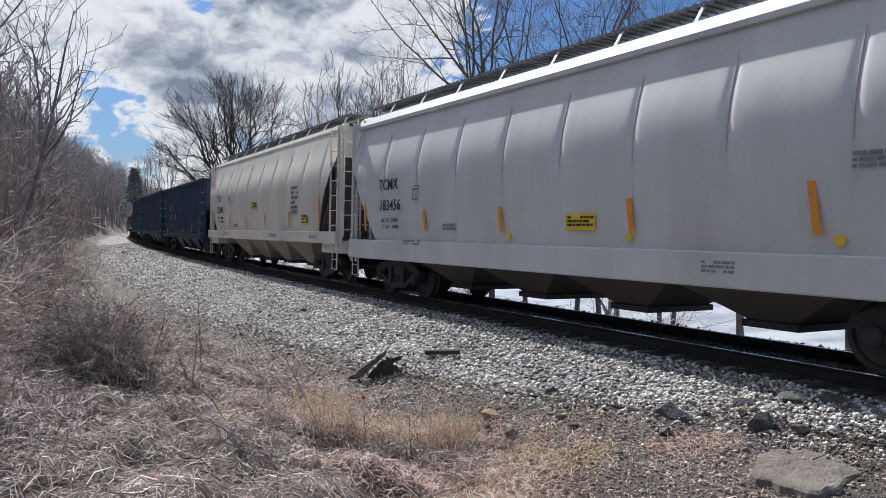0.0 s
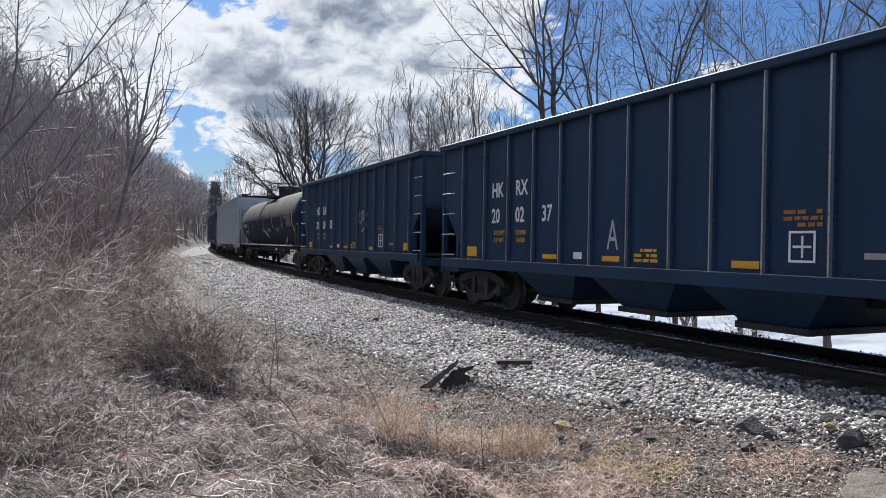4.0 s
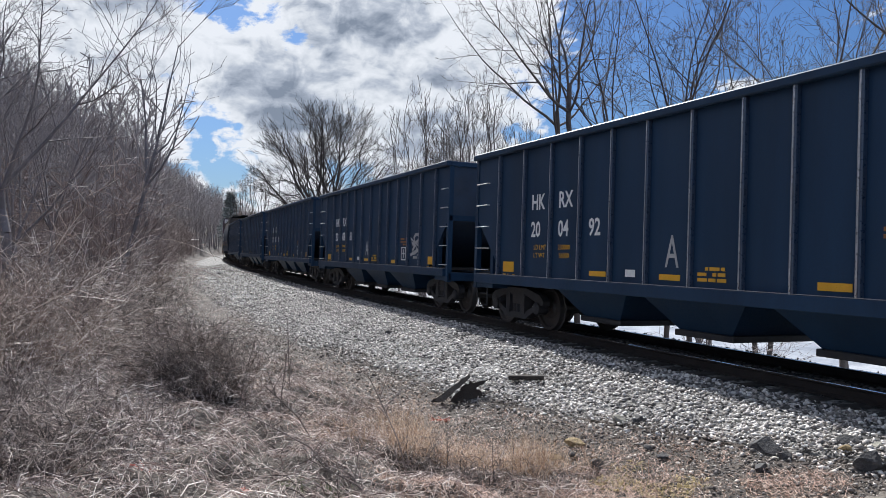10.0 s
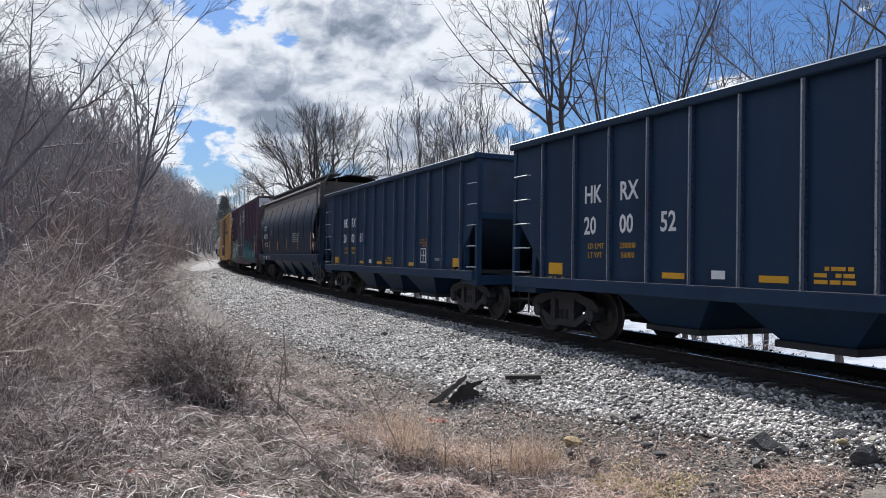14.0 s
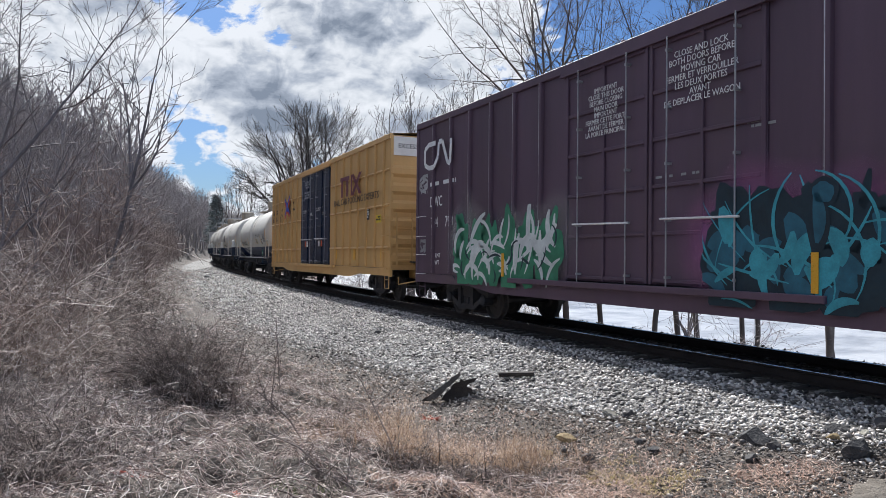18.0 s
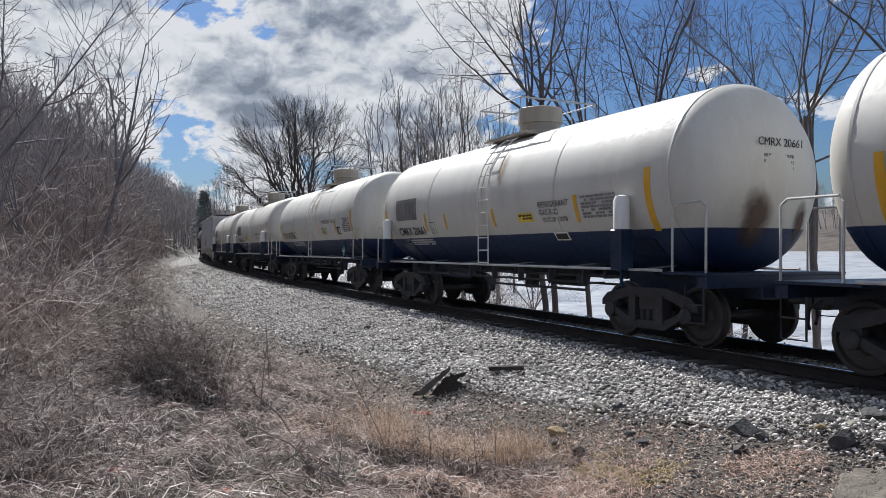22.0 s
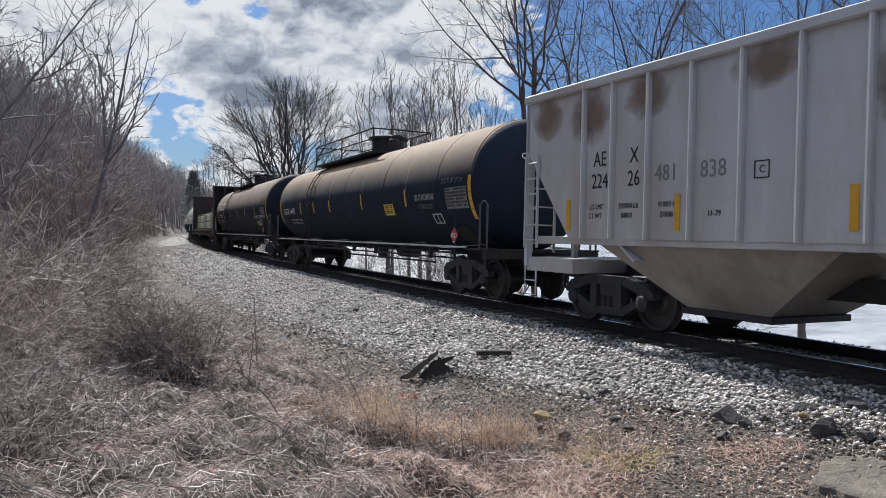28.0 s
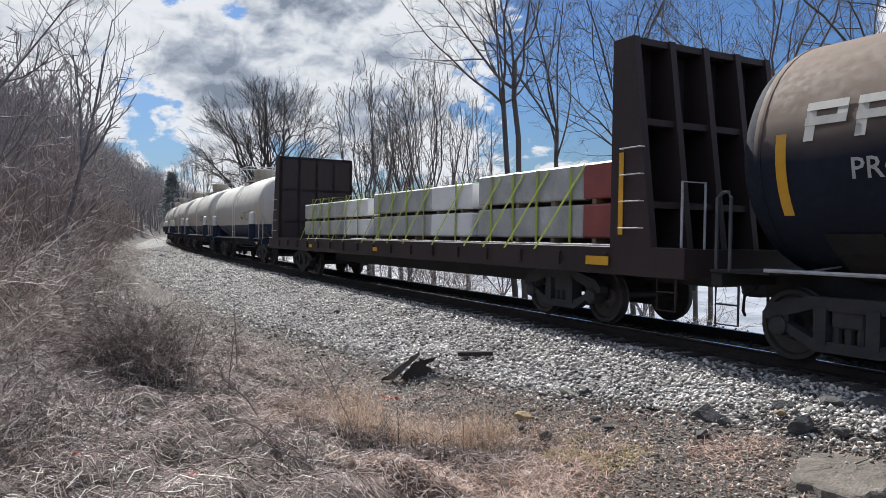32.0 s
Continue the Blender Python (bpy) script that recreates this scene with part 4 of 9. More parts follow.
def grow_tree(seed, height, r0, first=0.3, spread=38, levels=4, kids=(9, 7, 6, 5), lean=0.04, droop=0.0, fork=0, up=0.18, ratio=0.62, thin=0.006, open_=0.42, wob=0.16):
    """A bare tree: trunk, limbs, branches and twigs as segments, with the level of each."""
    rnd = random.Random(seed)
    segs, lev = [], []

    def branch(p, d, length, r, level):
        n = max(2, int(length / (1.1 if level == 0 else 0.55 if level < 3 else 0.3)))
        n = min(n, 12 if level == 0 else 6 if level < 3 else 3)
        step = length / n
        pts = []
        for i in range(n):
            w = 0.05 if level == 0 else wob
            d = (d + Vector((rnd.gauss(0, w), rnd.gauss(0, w), rnd.gauss(0, w) + (up * 0.35 if level else 0.02) - droop * level * 0.05))).normalized()
            q = p + d * step
            ra, rb = r * (1 - 0.78 * i / n), r * (1 - 0.78 * (i + 1) / n)
            segs.append((*p, *q, max(ra, thin), max(rb, thin * 0.8))); lev.append(level)
            pts.append((p.copy(), q.copy(), d.copy(), ra, (i + 0.5) / n))
            p = q
        if level + 1 >= levels:
            return
        lo = first if level == 0 else 0.22
        count = kids[level]
        for k in range(count):
            f = lo + (1 - lo) * (k + rnd.random()) / count
            i = min(n - 1, int(f * n))
            a, b, dd, ra, _ = pts[i]
            pos = a.lerp(b, f * n - i if f * n - i <= 1 else 1)
            side = dd.cross(Vector((rnd.gauss(0, 1), rnd.gauss(0, 1), rnd.gauss(0, 1)))).normalized()
            ang = radians(rnd.gauss(spread, 9))
            nd = (dd * math.cos(ang) + side * math.sin(ang)).normalized()
            ln = length * ratio * (1.12 - 0.55 * f) * rnd.uniform(0.75, 1.2)
            branch(pos, nd, ln, ra * rnd.uniform(0.45, 0.68), level + 1)

    d0 = Vector((rnd.gauss(0, lean), rnd.gauss(0, lean), 1)).normalized()
    if fork:
        hb = height * 0.16
        segs.append((0, 0, -0.4, 0, 0, hb, r0 * 1.25, r0)); lev.append(0)
        for k in range(fork):
            a = 2 * math.pi * (k + rnd.random() * 0.5) / fork
            branch(Vector((0, 0, hb)), Vector((math.cos(a) * open_ * (0.2 + 0.8 * (k * 0.618 % 1)), math.sin(a) * open_ * (0.2 + 0.8 * (k * 0.618 % 1)), 1)).normalized(), height * rnd.uniform(0.72, 0.86), r0 * (0.66 if fork < 5 else 0.42), 0)
    else:
        segs.append((0, 0, -0.5, 0, 0, 0.05, r0 * 1.3, r0)); lev.append(0)
        branch(Vector((0, 0, 0.0)), d0, height, r0, 0)
    return np.array(segs), np.array(lev)


def fan_tree(seed, fork_z, centre_z, wide, tall, r0, mains=10, kids=(7, 5, 3), thin=0.008, low=-5.0, jitter=(0.55, 0.34, 0.22), lean=(0.0, 0.0)):
    """A bare tree whose limbs sweep out and up from a fork and end on a rounded crown."""
    rnd = random.Random(seed)
    segs, lev = [], []
    C = Vector((lean[0], lean[1], centre_z))
    fork = Vector((lean[0] * 0.3, lean[1] * 0.3, fork_z))

    def on_crown(d, f):
        return C + Vector((d.x * wide, d.y * wide, d.z * tall)) * f

    def limb(p, d0, q, d, f, r, level):
        m = p + d0 * ((q - p).length * 0.45)
        n = (8, 6, 4, 3)[level]
        pts = [p]
        for i in range(1, n + 1):
            t = i / n
            a = p.lerp(m, t).lerp(m.lerp(q, t), t)
            w = (0.06, 0.09, 0.13, 0.15)[level] * (q - p).length / n
            pts.append(a + Vector((rnd.gauss(0, w), rnd.gauss(0, w), rnd.gauss(0, w))) * 1.6)
        for i in range(n):
            ra, rb = r * (1 - 0.75 * i / n), r * (1 - 0.75 * (i + 1) / n)
            segs.append((*pts[i], *pts[i + 1], max(ra, thin), max(rb, thin * 0.85))); lev.append(level + 1)
        if level >= len(kids):
            return
        for k in range(kids[level]):
            t = 0.22 + 0.74 * (k + rnd.random()) / kids[level]
            i = min(n - 1, int(t * n))
            a = pts[i].lerp(pts[i + 1], t * n - i)
            tan = (pts[i + 1] - pts[i]).normalized()
            j = jitter[level] * (1.15 - 0.4 * t)
            stray = Vector((rnd.gauss(0, j), rnd.gauss(0, j), rnd.gauss(0, j * 0.8)))
            if level == 0:
                nd = (d + stray).normalized()
                e = on_crown(nd, f * rnd.uniform(0.80, 1.03))
                e.z = max(e.z, a.z + 0.25 * (e - a).length)
                go = (tan * 0.8 + (e - a).normalized() * 0.8).normalized()
            else:
                nd = d
                go = (tan + (a - C).normalized() * 0.45 + stray * 2.2 + Vector((0, 0, 0.28))).normalized()
                e = a + (go + (a - C).normalized() * 0.25 + Vector((0, 0, 0.12))).normalized() * (0.36, 0.36, 0.17)[level] * (wide + tall) * 0.5 * rnd.uniform(0.6, 1.2) * (1.1 - 0.5 * t)
            limb(a, go, e, nd, f, r * (1 - 0.75 * t) * rnd.uniform(0.5, 0.72), level + 1)

    base = Vector((0, 0, -0.5))
    for i in range(4):
        a, b = base.lerp(fork, i / 4), base.lerp(fork, (i + 1) / 4)
        segs.append((*a, *b, r0 * (1.3 - 0.1 * i), r0 * (1.2 - 0.1 * i))); lev.append(0)
    for k in range(mains):
        az = 2 * math.pi * (k * 0.618 + 0.08 * rnd.random())
        el = radians(low + (86 - low) * ((k + 0.5) / mains) ** 0.9)
        d = Vector((math.cos(az) * math.cos(el), math.sin(az) * math.cos(el), math.sin(el)))
        start = fork + Vector((0, 0, rnd.uniform(-0.18, 0.12) * fork_z))
        f = rnd.uniform(0.80, 0.95)
        limb(start, Vector((d.x * 0.8, d.y * 0.8, 0.75)).normalized(), on_crown(d, f), d, f, r0 * rnd.uniform(0.42, 0.62), 0)
    return np.array(segs), np.array(lev)


def wander_tree(seed, fork_z, stems, length, r0, tilt=(8, 55), kids=(8, 6, 4), thin=0.0048, wob=0.10, ratio=0.40, lean=(0.0, 0.0), trunks=1, up=0.045):
    """A bare tree: crooked stems part at the fork, wander outwards and upwards, and carry fine twigs."""
    rnd = random.Random(seed)
    segs, lev = [], []
    caps, steps = (14, 9, 6, 4), (0.62, 0.40, 0.26, 0.18)

    def shake(k):
        return Vector((rnd.gauss(0, k), rnd.gauss(0, k), rnd.gauss(0, k)))

    def limb(p, d, ln, r, level):
        n = min(caps[level], max(3, int(ln / steps[level])))
        step, curl = ln / n, shake(0.025)
        pts = []
        for i in range(n):
            if rnd.random() < 0.25:
                curl = shake(0.04)
            d = (d + curl + shake(wob * (0.75 + 0.3 * level)) + Vector((0, 0, up * (1.5 if level == 0 else 1.0)))).normalized()
            q = p + d * step
            ra, rb = r * (1 - 0.82 * i / n), r * (1 - 0.82 * (i + 1) / n)
            segs.append((*p, *q, max(ra, thin), max(rb, thin * 0.8))); lev.append(level + 1)
            pts.append((p, q, d.copy(), ra))
            p = q
        if level >= len(kids):
            return
        turn = rnd.uniform(0, 6.28)
        for k in range(kids[level]):
            f = 0.16 + 0.82 * (k + rnd.random()) / kids[level]
            i = min(n - 1, int(f * n))
            a, b, dd, ra = pts[i]
            turn += 2.4 + rnd.gauss(0, 0.4)
            u = dd.cross(Vector((0.3, 0.2, 1) if abs(dd.z) < 0.95 else (1, 0, 0))).normalized()
            side = u * math.cos(turn) + dd.cross(u) * math.sin(turn)
            an = radians(rnd.gauss(43, 11))
            limb(a.lerp(b, min(1.0, f * n - i)), (dd * math.cos(an) + side * math.sin(an)).normalized(), ln * ratio * (1.15 - 0.65 * f) * rnd.uniform(0.7, 1.3), max(thin, ra * rnd.uniform(0.45, 0.7)), level + 1)

    forks = []
    for k in range(trunks):
        a = 2 * math.pi * (k + rnd.random() * 0.6) / trunks
        foot = Vector((math.cos(a), math.sin(a), 0)) * (0.0 if trunks == 1 else 0.3)
        top = Vector((lean[0], lean[1], fork_z * rnd.uniform(0.85, 1.1))) + foot * 1.3
        p, n = foot + Vector((0, 0, -0.5)), 7
        for i in range(n):
            q = foot.lerp(top, (i + 1) / n) + Vector((rnd.gauss(0, 0.05), rnd.gauss(0, 0.05), 0)) * (1 if i < n - 1 else 0)
            segs.append((*p, *q, r0 * (1.35 - 0.35 * i / n), r0 * (1.35 - 0.35 * (i + 1) / n))); lev.append(0)
            p = q
        forks.append(top)
    for k in range(stems):
        a = k * 2.399 + rnd.uniform(-0.4, 0.4)
        t = radians(tilt[0] + (tilt[1] - tilt[0]) * ((k + 0.5) / stems))
        d = Vector((math.sin(t) * math.cos(a), math.sin(t) * math.sin(a), math.cos(t)))
        limb(forks[k % trunks] - Vector((0, 0, rnd.uniform(0, 0.12) * fork_z)), d, length * rnd.uniform(0.8, 1.15), r0 * rnd.uniform(0.42, 0.62), 0)
    return np.array(segs), np.array(lev)


def tree_thing(name, label, segs, lev, material, m=None, group=""):
    t = thing(name, label, "tree", group)
    for pn, mask in (("trunk", lev <= 1), ("crown", lev > 1)):
        if mask.any():
            me = raw_mesh(pn, *tubes(segs[mask]))
            me.polygons.foreach_set("use_smooth", [True] * len(me.polygons))
            me.materials.append(material)
            o = new(pn, me); o.parent = t
    if m is not None:
        t.matrix_basis = m
    return t


def at_azimuth(az, dist):
    return dist * math.sin(radians(az)), dist * math.cos(radians(az))


def stand(az, dist, turn=0.0, sink=0.1, scale=1.0):
    x, y = at_azimuth(az, dist)
    return pose(x, y, ground_at(x, y) - sink, 0, 0, turn) @ Matrix.Diagonal((scale, scale, scale, 1))


def tangle(seed, radius, height, stems, reach=1.3, r=0.006, branch=3, arch=1.0, out=0.5, crook=0.27):
    """Arching, crossing dead stems of a bramble."""
    rnd = random.Random(seed)
    segs = []
    for _ in range(stems):
        a, rr = rnd.uniform(0, 6.283), radius * math.sqrt(rnd.random())
        p = Vector((rr * math.cos(a), rr * math.sin(a), -0.03))
        o = rnd.gauss(a, 0.9)
        k = height * rnd.uniform(0.35, 1.1) * (1.15 - 0.6 * rr / radius)
        d = Vector((math.cos(o) * out, math.sin(o) * out, 1.1)).normalized()
        n = 8
        step = k * reach / n
        q0 = r * rnd.uniform(0.5, 1.3)
        bend = Vector((rnd.gauss(0, 0.09), rnd.gauss(0, 0.09), 0))
        for i in range(n):
            d = (d + bend + Vector((rnd.gauss(0, crook), rnd.gauss(0, crook), rnd.gauss(0, crook * 0.7) - 0.2 * arch * (i / n) * 1.6))).normalized()
            q = p + d * step
            segs.append((*p, *q, q0 * (1 - 0.09 * i), q0 * (0.91 - 0.09 * i)))
            for _b in range(branch if i > 1 else 0):
                if rnd.random() < 0.55:
                    e = (d + Vector((rnd.gauss(0, 0.8), rnd.gauss(0, 0.8), rnd.gauss(0.1, 0.6)))).normalized()
                    m1 = p.lerp(q, rnd.random())
                    t1 = m1 + e * step * rnd.uniform(0.4, 1.3)
                    t2 = t1 + (e + Vector((rnd.gauss(0, 0.4), rnd.gauss(0, 0.4), rnd.gauss(-0.1, 0.4)))).normalized() * step * rnd.uniform(0.3, 0.9)
                    segs.append((*m1, *t1, q0 * 0.55, q0 * 0.45)); segs.append((*t1, *t2, q0 * 0.45, q0 * 0.3))
            p = q
    return np.array(segs)


def blades(name, label, pts, length, width, lie, seed, material, category="grass"):
    """Dry blades rooted at the points, three joints each; lie: 0 upright, 1 flattened."""
    rng = np.random.default_rng(seed)
    n = len(pts)
    P = np.asarray(pts, dtype=float)
    L = length * rng.uniform(0.45, 1.25, n)
    a = rng.uniform(0, 2 * np.pi, n)
    hd = np.stack([np.cos(a), np.sin(a), np.zeros(n)], 1)
    sd_ = np.stack([-np.sin(a), np.cos(a), np.zeros(n)], 1)
    el = np.clip(rng.normal(1.25 - 1.05 * lie, 0.28, n), 0.05, 1.5)
    W = width * rng.uniform(0.6, 1.4, n)
    rows, p, e = [], P.copy(), el.copy()
    for k in range(4):
        w = W * (1 - 0.28 * k)
        rows.append(np.stack([p - sd_ * w[:, None] / 2, p + sd_ * w[:, None] / 2], 1))
        p = p + (hd * np.cos(e)[:, None] + np.array([[0, 0, 1.0]]) * np.sin(e)[:, None]) * (L / 3)[:, None]
        p = p + sd_ * (rng.normal(0, 0.12, n) * L)[:, None]
        e = e - rng.uniform(0.1, 0.6, n)
        p[:, 2] = np.maximum(p[:, 2], P[:, 2] + 0.015)
    V = np.concatenate(rows, 1)
    T = []
    for k in range(3):
        T += [(2 * k, 2 * k + 1, 2 * k + 3), (2 * k, 2 * k + 3, 2 * k + 2)]
    T = (np.array(T)[None] + (8 * np.arange(n))[:, None, None]).reshape(-1, 3)
    me = raw_mesh(name, V.reshape(-1, 3), T)
    me.materials.append(material)
    return tagged(new(name, me), label, category, kind="stuff")
# ---------------------------------------------------------------- freight cars: x along the car, y to the viewer's side, z up from the rail
WHEEL_R = 0.457
KIT = {}


def kit(name, maker):
    if name not in KIT:
        KIT[name] = maker()
    return KIT[name]


def kit_part(name, key, maker, material, parent, m=None, smooth=False, label=""):
    def build():
        ob = maker().make(name, material, None, "", smooth)
        me = ob.data
        bpy.data.objects.remove(ob)
        return me
    o = new(name, kit(key, build))
    o.parent = parent
    if m is not None:
        o.matrix_basis = m
    if label:
        tagged(o, label)
    return o


def wheelset_shape():
    g = Shape()
    g.tube([(0, -1.05, 0), (0, 1.05, 0)], 0.075, 10)
    for sgn in (1, -1):
        prof = [(0.66, 0.10), (0.665, 0.16), (0.70, 0.20), (0.70, 0.36), (0.675, 0.385), (0.675, 0.475), (0.70, 0.485), (0.715, 0.46), (0.81, WHEEL_R - 0.006), (0.815, 0.44), (0.81, 0.39), (0.765, 0.365), (0.755, 0.21), (0.80, 0.165), (0.80, 0.10)]
        g.lathe([(sgn * a, r) for a, r in prof], "y", 28)
        for k in range(3):
            c, s = math.cos(2.1 * k), math.sin(2.1 * k)
            g.tube([(c * 0.045, sgn * 1.05, s * 0.045), (c * 0.045, sgn * 1.075, s * 0.045)], 0.016, 6)
    return g


def frame_shape():
    g = Shape()
    y0, y1 = 0.93, 1.10
    bar = lambda pts: g.prism(pts, y0, y1)
    bar([(-1.12, 0.62), (-0.98, 0.74), (-0.45, 0.86), (0.45, 0.86), (0.98, 0.74), (1.12, 0.62), (1.12, 0.52), (0.95, 0.55), (0.45, 0.70), (-0.45, 0.70), (-0.95, 0.55), (-1.12, 0.52)])
    bar([(-1.05, 0.54), (-0.42, 0.20), (0.42, 0.20), (1.05, 0.54), (0.90, 0.56), (0.36, 0.33), (-0.36, 0.33), (-0.90, 0.56)])
    for s in (1, -1):
        g.box(s * 0.24, s * 0.40, y0 - 0.02, y1 + 0.02, 0.30, 0.74)
        g.lathe([(0.90, 0.13), (1.13, 0.13), (1.15, 0.10), (1.16, 0.05)], "y", 12, s * 0.89, WHEEL_R)
        g.box(s * 0.76, s * 1.02, y0, y1 - 0.02, 0.52, 0.66)
    for k in (-0.15, 0.0, 0.15):
        g.tube([(k, 1.02, 0.33), (k, 1.02, 0.62)], 0.055, 8)
    return g


def add_truck(car, x):
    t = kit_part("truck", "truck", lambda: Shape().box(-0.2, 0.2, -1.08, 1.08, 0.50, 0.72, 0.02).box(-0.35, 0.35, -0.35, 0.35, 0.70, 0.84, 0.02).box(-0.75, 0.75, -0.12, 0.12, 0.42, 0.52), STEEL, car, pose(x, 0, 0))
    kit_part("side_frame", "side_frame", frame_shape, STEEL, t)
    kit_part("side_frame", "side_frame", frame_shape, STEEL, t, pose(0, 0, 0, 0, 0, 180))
    for s in (1, -1):
        w = kit_part("wheelset", "wheelset", wheelset_shape, WHEEL, t, pose(s * 0.89, 0, WHEEL_R), True)
    for s in (1, -1):
        for b in (1, -1):
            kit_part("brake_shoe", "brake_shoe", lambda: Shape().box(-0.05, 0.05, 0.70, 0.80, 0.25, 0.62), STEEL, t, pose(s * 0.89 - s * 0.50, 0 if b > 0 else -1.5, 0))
    return t


def add_coupler(car, x):
    sg = 1 if x > 0 else -1
    def shape():
        g = Shape().box(-0.62, 0.0, -0.11, 0.11, 0.76, 0.96, 0.02)
        g.box(-0.04, 0.22, -0.16, 0.10, 0.70, 1.02, 0.03).box(0.16, 0.26, -0.06, 0.16, 0.72, 1.0, 0.03)
        return g
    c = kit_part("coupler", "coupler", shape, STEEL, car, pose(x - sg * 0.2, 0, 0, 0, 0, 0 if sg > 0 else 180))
    kit_part("air_hose", "air_hose", lambda: Shape().tube([(-0.1, 0.28, 0.86), (0.08, 0.30, 0.72), (0.16, 0.22, 0.50), (0.24, 0.08, 0.42)], 0.024, 6), BLACK_IN, c)


def rung_line(car, x0, x1, y, zs, material, proud=0.07, name="grab_iron"):
    """Single bent rungs on the side."""
    key = f"rung{x0:.2f}{x1:.2f}{y:.2f}{material.name}"
    for z in zs:
        kit_part(name, key, lambda: Shape().tube([(x0, y - 0.01, 0), (x0, y + proud, 0), (x1, y + proud, 0), (x1, y - 0.01, 0)], 0.011, 5), material, car, pose(0, 0, z))


def ladder(car, a, b, z0, z1, n, material, r=0.016, name="ladder"):
    """Two stiles at the points a and b (x, y) and n rungs."""
    g = Shape()
    for p in (a, b):
        d = 0.02
        g.box(p[0] - d, p[0] + d, p[1] - d, p[1] + d, z0, z1)
    for i in range(n):
        z = z0 + (z1 - z0) * (i + 0.5) / n
        g.tube([(*a, z), (*b, z)], r, 5)
    return g.make(name, material, car)


def stirrup(car, x, y, material, w=0.36, z0=0.42, z1=0.95):
    kit_part("sill_step", f"stirrup{w}{z0}{z1}{material.name}", lambda: Shape().tube([(-w / 2, 0, z1), (-w / 2, 0, z0), (w / 2, 0, z0), (w / 2, 0, z1)], 0.017, 5).tube([(-w / 2, 0, (z0 + z1) / 2), (w / 2, 0, (z0 + z1) / 2)], 0.013, 5), material, car, pose(x, y, 0))


def running_gear(car, length, truck_x, sill=True):
    for s in (1, -1):
        add_truck(car, s * truck_x)
        add_coupler(car, s * (length / 2))
    if sill:
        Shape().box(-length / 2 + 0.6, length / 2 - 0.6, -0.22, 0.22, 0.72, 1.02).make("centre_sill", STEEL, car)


def bay(car, x0, x1, x2, x3, zt, zb, half, half_b, material, name="hopper_bay"):
    """A discharge hopper: x0..x3 at the top, x1..x2 at the gate."""
    g = Shape()
    top = [(x0, -half, zt), (x3, -half, zt), (x3, half, zt), (x0, half, zt)]
    bot = [(x1, -half_b, zb), (x2, -half_b, zb), (x2, half_b, zb), (x1, half_b, zb)]
    g.add(top + bot, [(0, 1, 2, 3), (7, 6, 5, 4), (0, 4, 5, 1), (1, 5, 6, 2), (2, 6, 7, 3), (3, 7, 4, 0)])
    o = g.make(name, material, car)
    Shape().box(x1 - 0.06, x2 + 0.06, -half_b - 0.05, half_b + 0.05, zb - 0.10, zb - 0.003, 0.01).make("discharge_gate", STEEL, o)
    return o


def glint_edge(rib, w, y, bare=None):
    """Gives a rib's proud shoulder a brighter material, a painted sun glint."""
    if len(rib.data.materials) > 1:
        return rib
    rib.data.materials.append(bare or RIB_GLINT)
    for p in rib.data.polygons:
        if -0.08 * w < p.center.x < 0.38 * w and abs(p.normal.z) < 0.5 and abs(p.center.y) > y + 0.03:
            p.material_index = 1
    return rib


def rib_shape(s, y0, w, t, za, zb):
    """An upright pressed rib with rounded shoulders, closed at its ends."""
    prof = [(-0.5 * w, 0), (-0.44 * w, 0.80 * t), (-0.30 * w, 0.97 * t), (-0.12 * w, t), (0.02 * w, 0.97 * t), (0.14 * w, 0.91 * t), (0.27 * w, 0.80 * t), (0.40 * w, 0.60 * t), (0.5 * w, 0.30 * t), (0.5 * w, 0)]
    rows = [[(x, s * (y0 + y), z) for x, y in prof] for z in (za, zb)]
    g = Shape().sheet(rows, close=True)
    n = len(prof)
    g.f += [tuple(range(n)), tuple(range(2 * n - 1, n - 1, -1))]
    return g


# ---- open-top coal hopper
RIBS = [5.63, 4.57, 3.55, 2.58, 1.65, 0.73, -0.26, -1.23, -2.05, -2.95, -3.9, -4.86, -5.92]


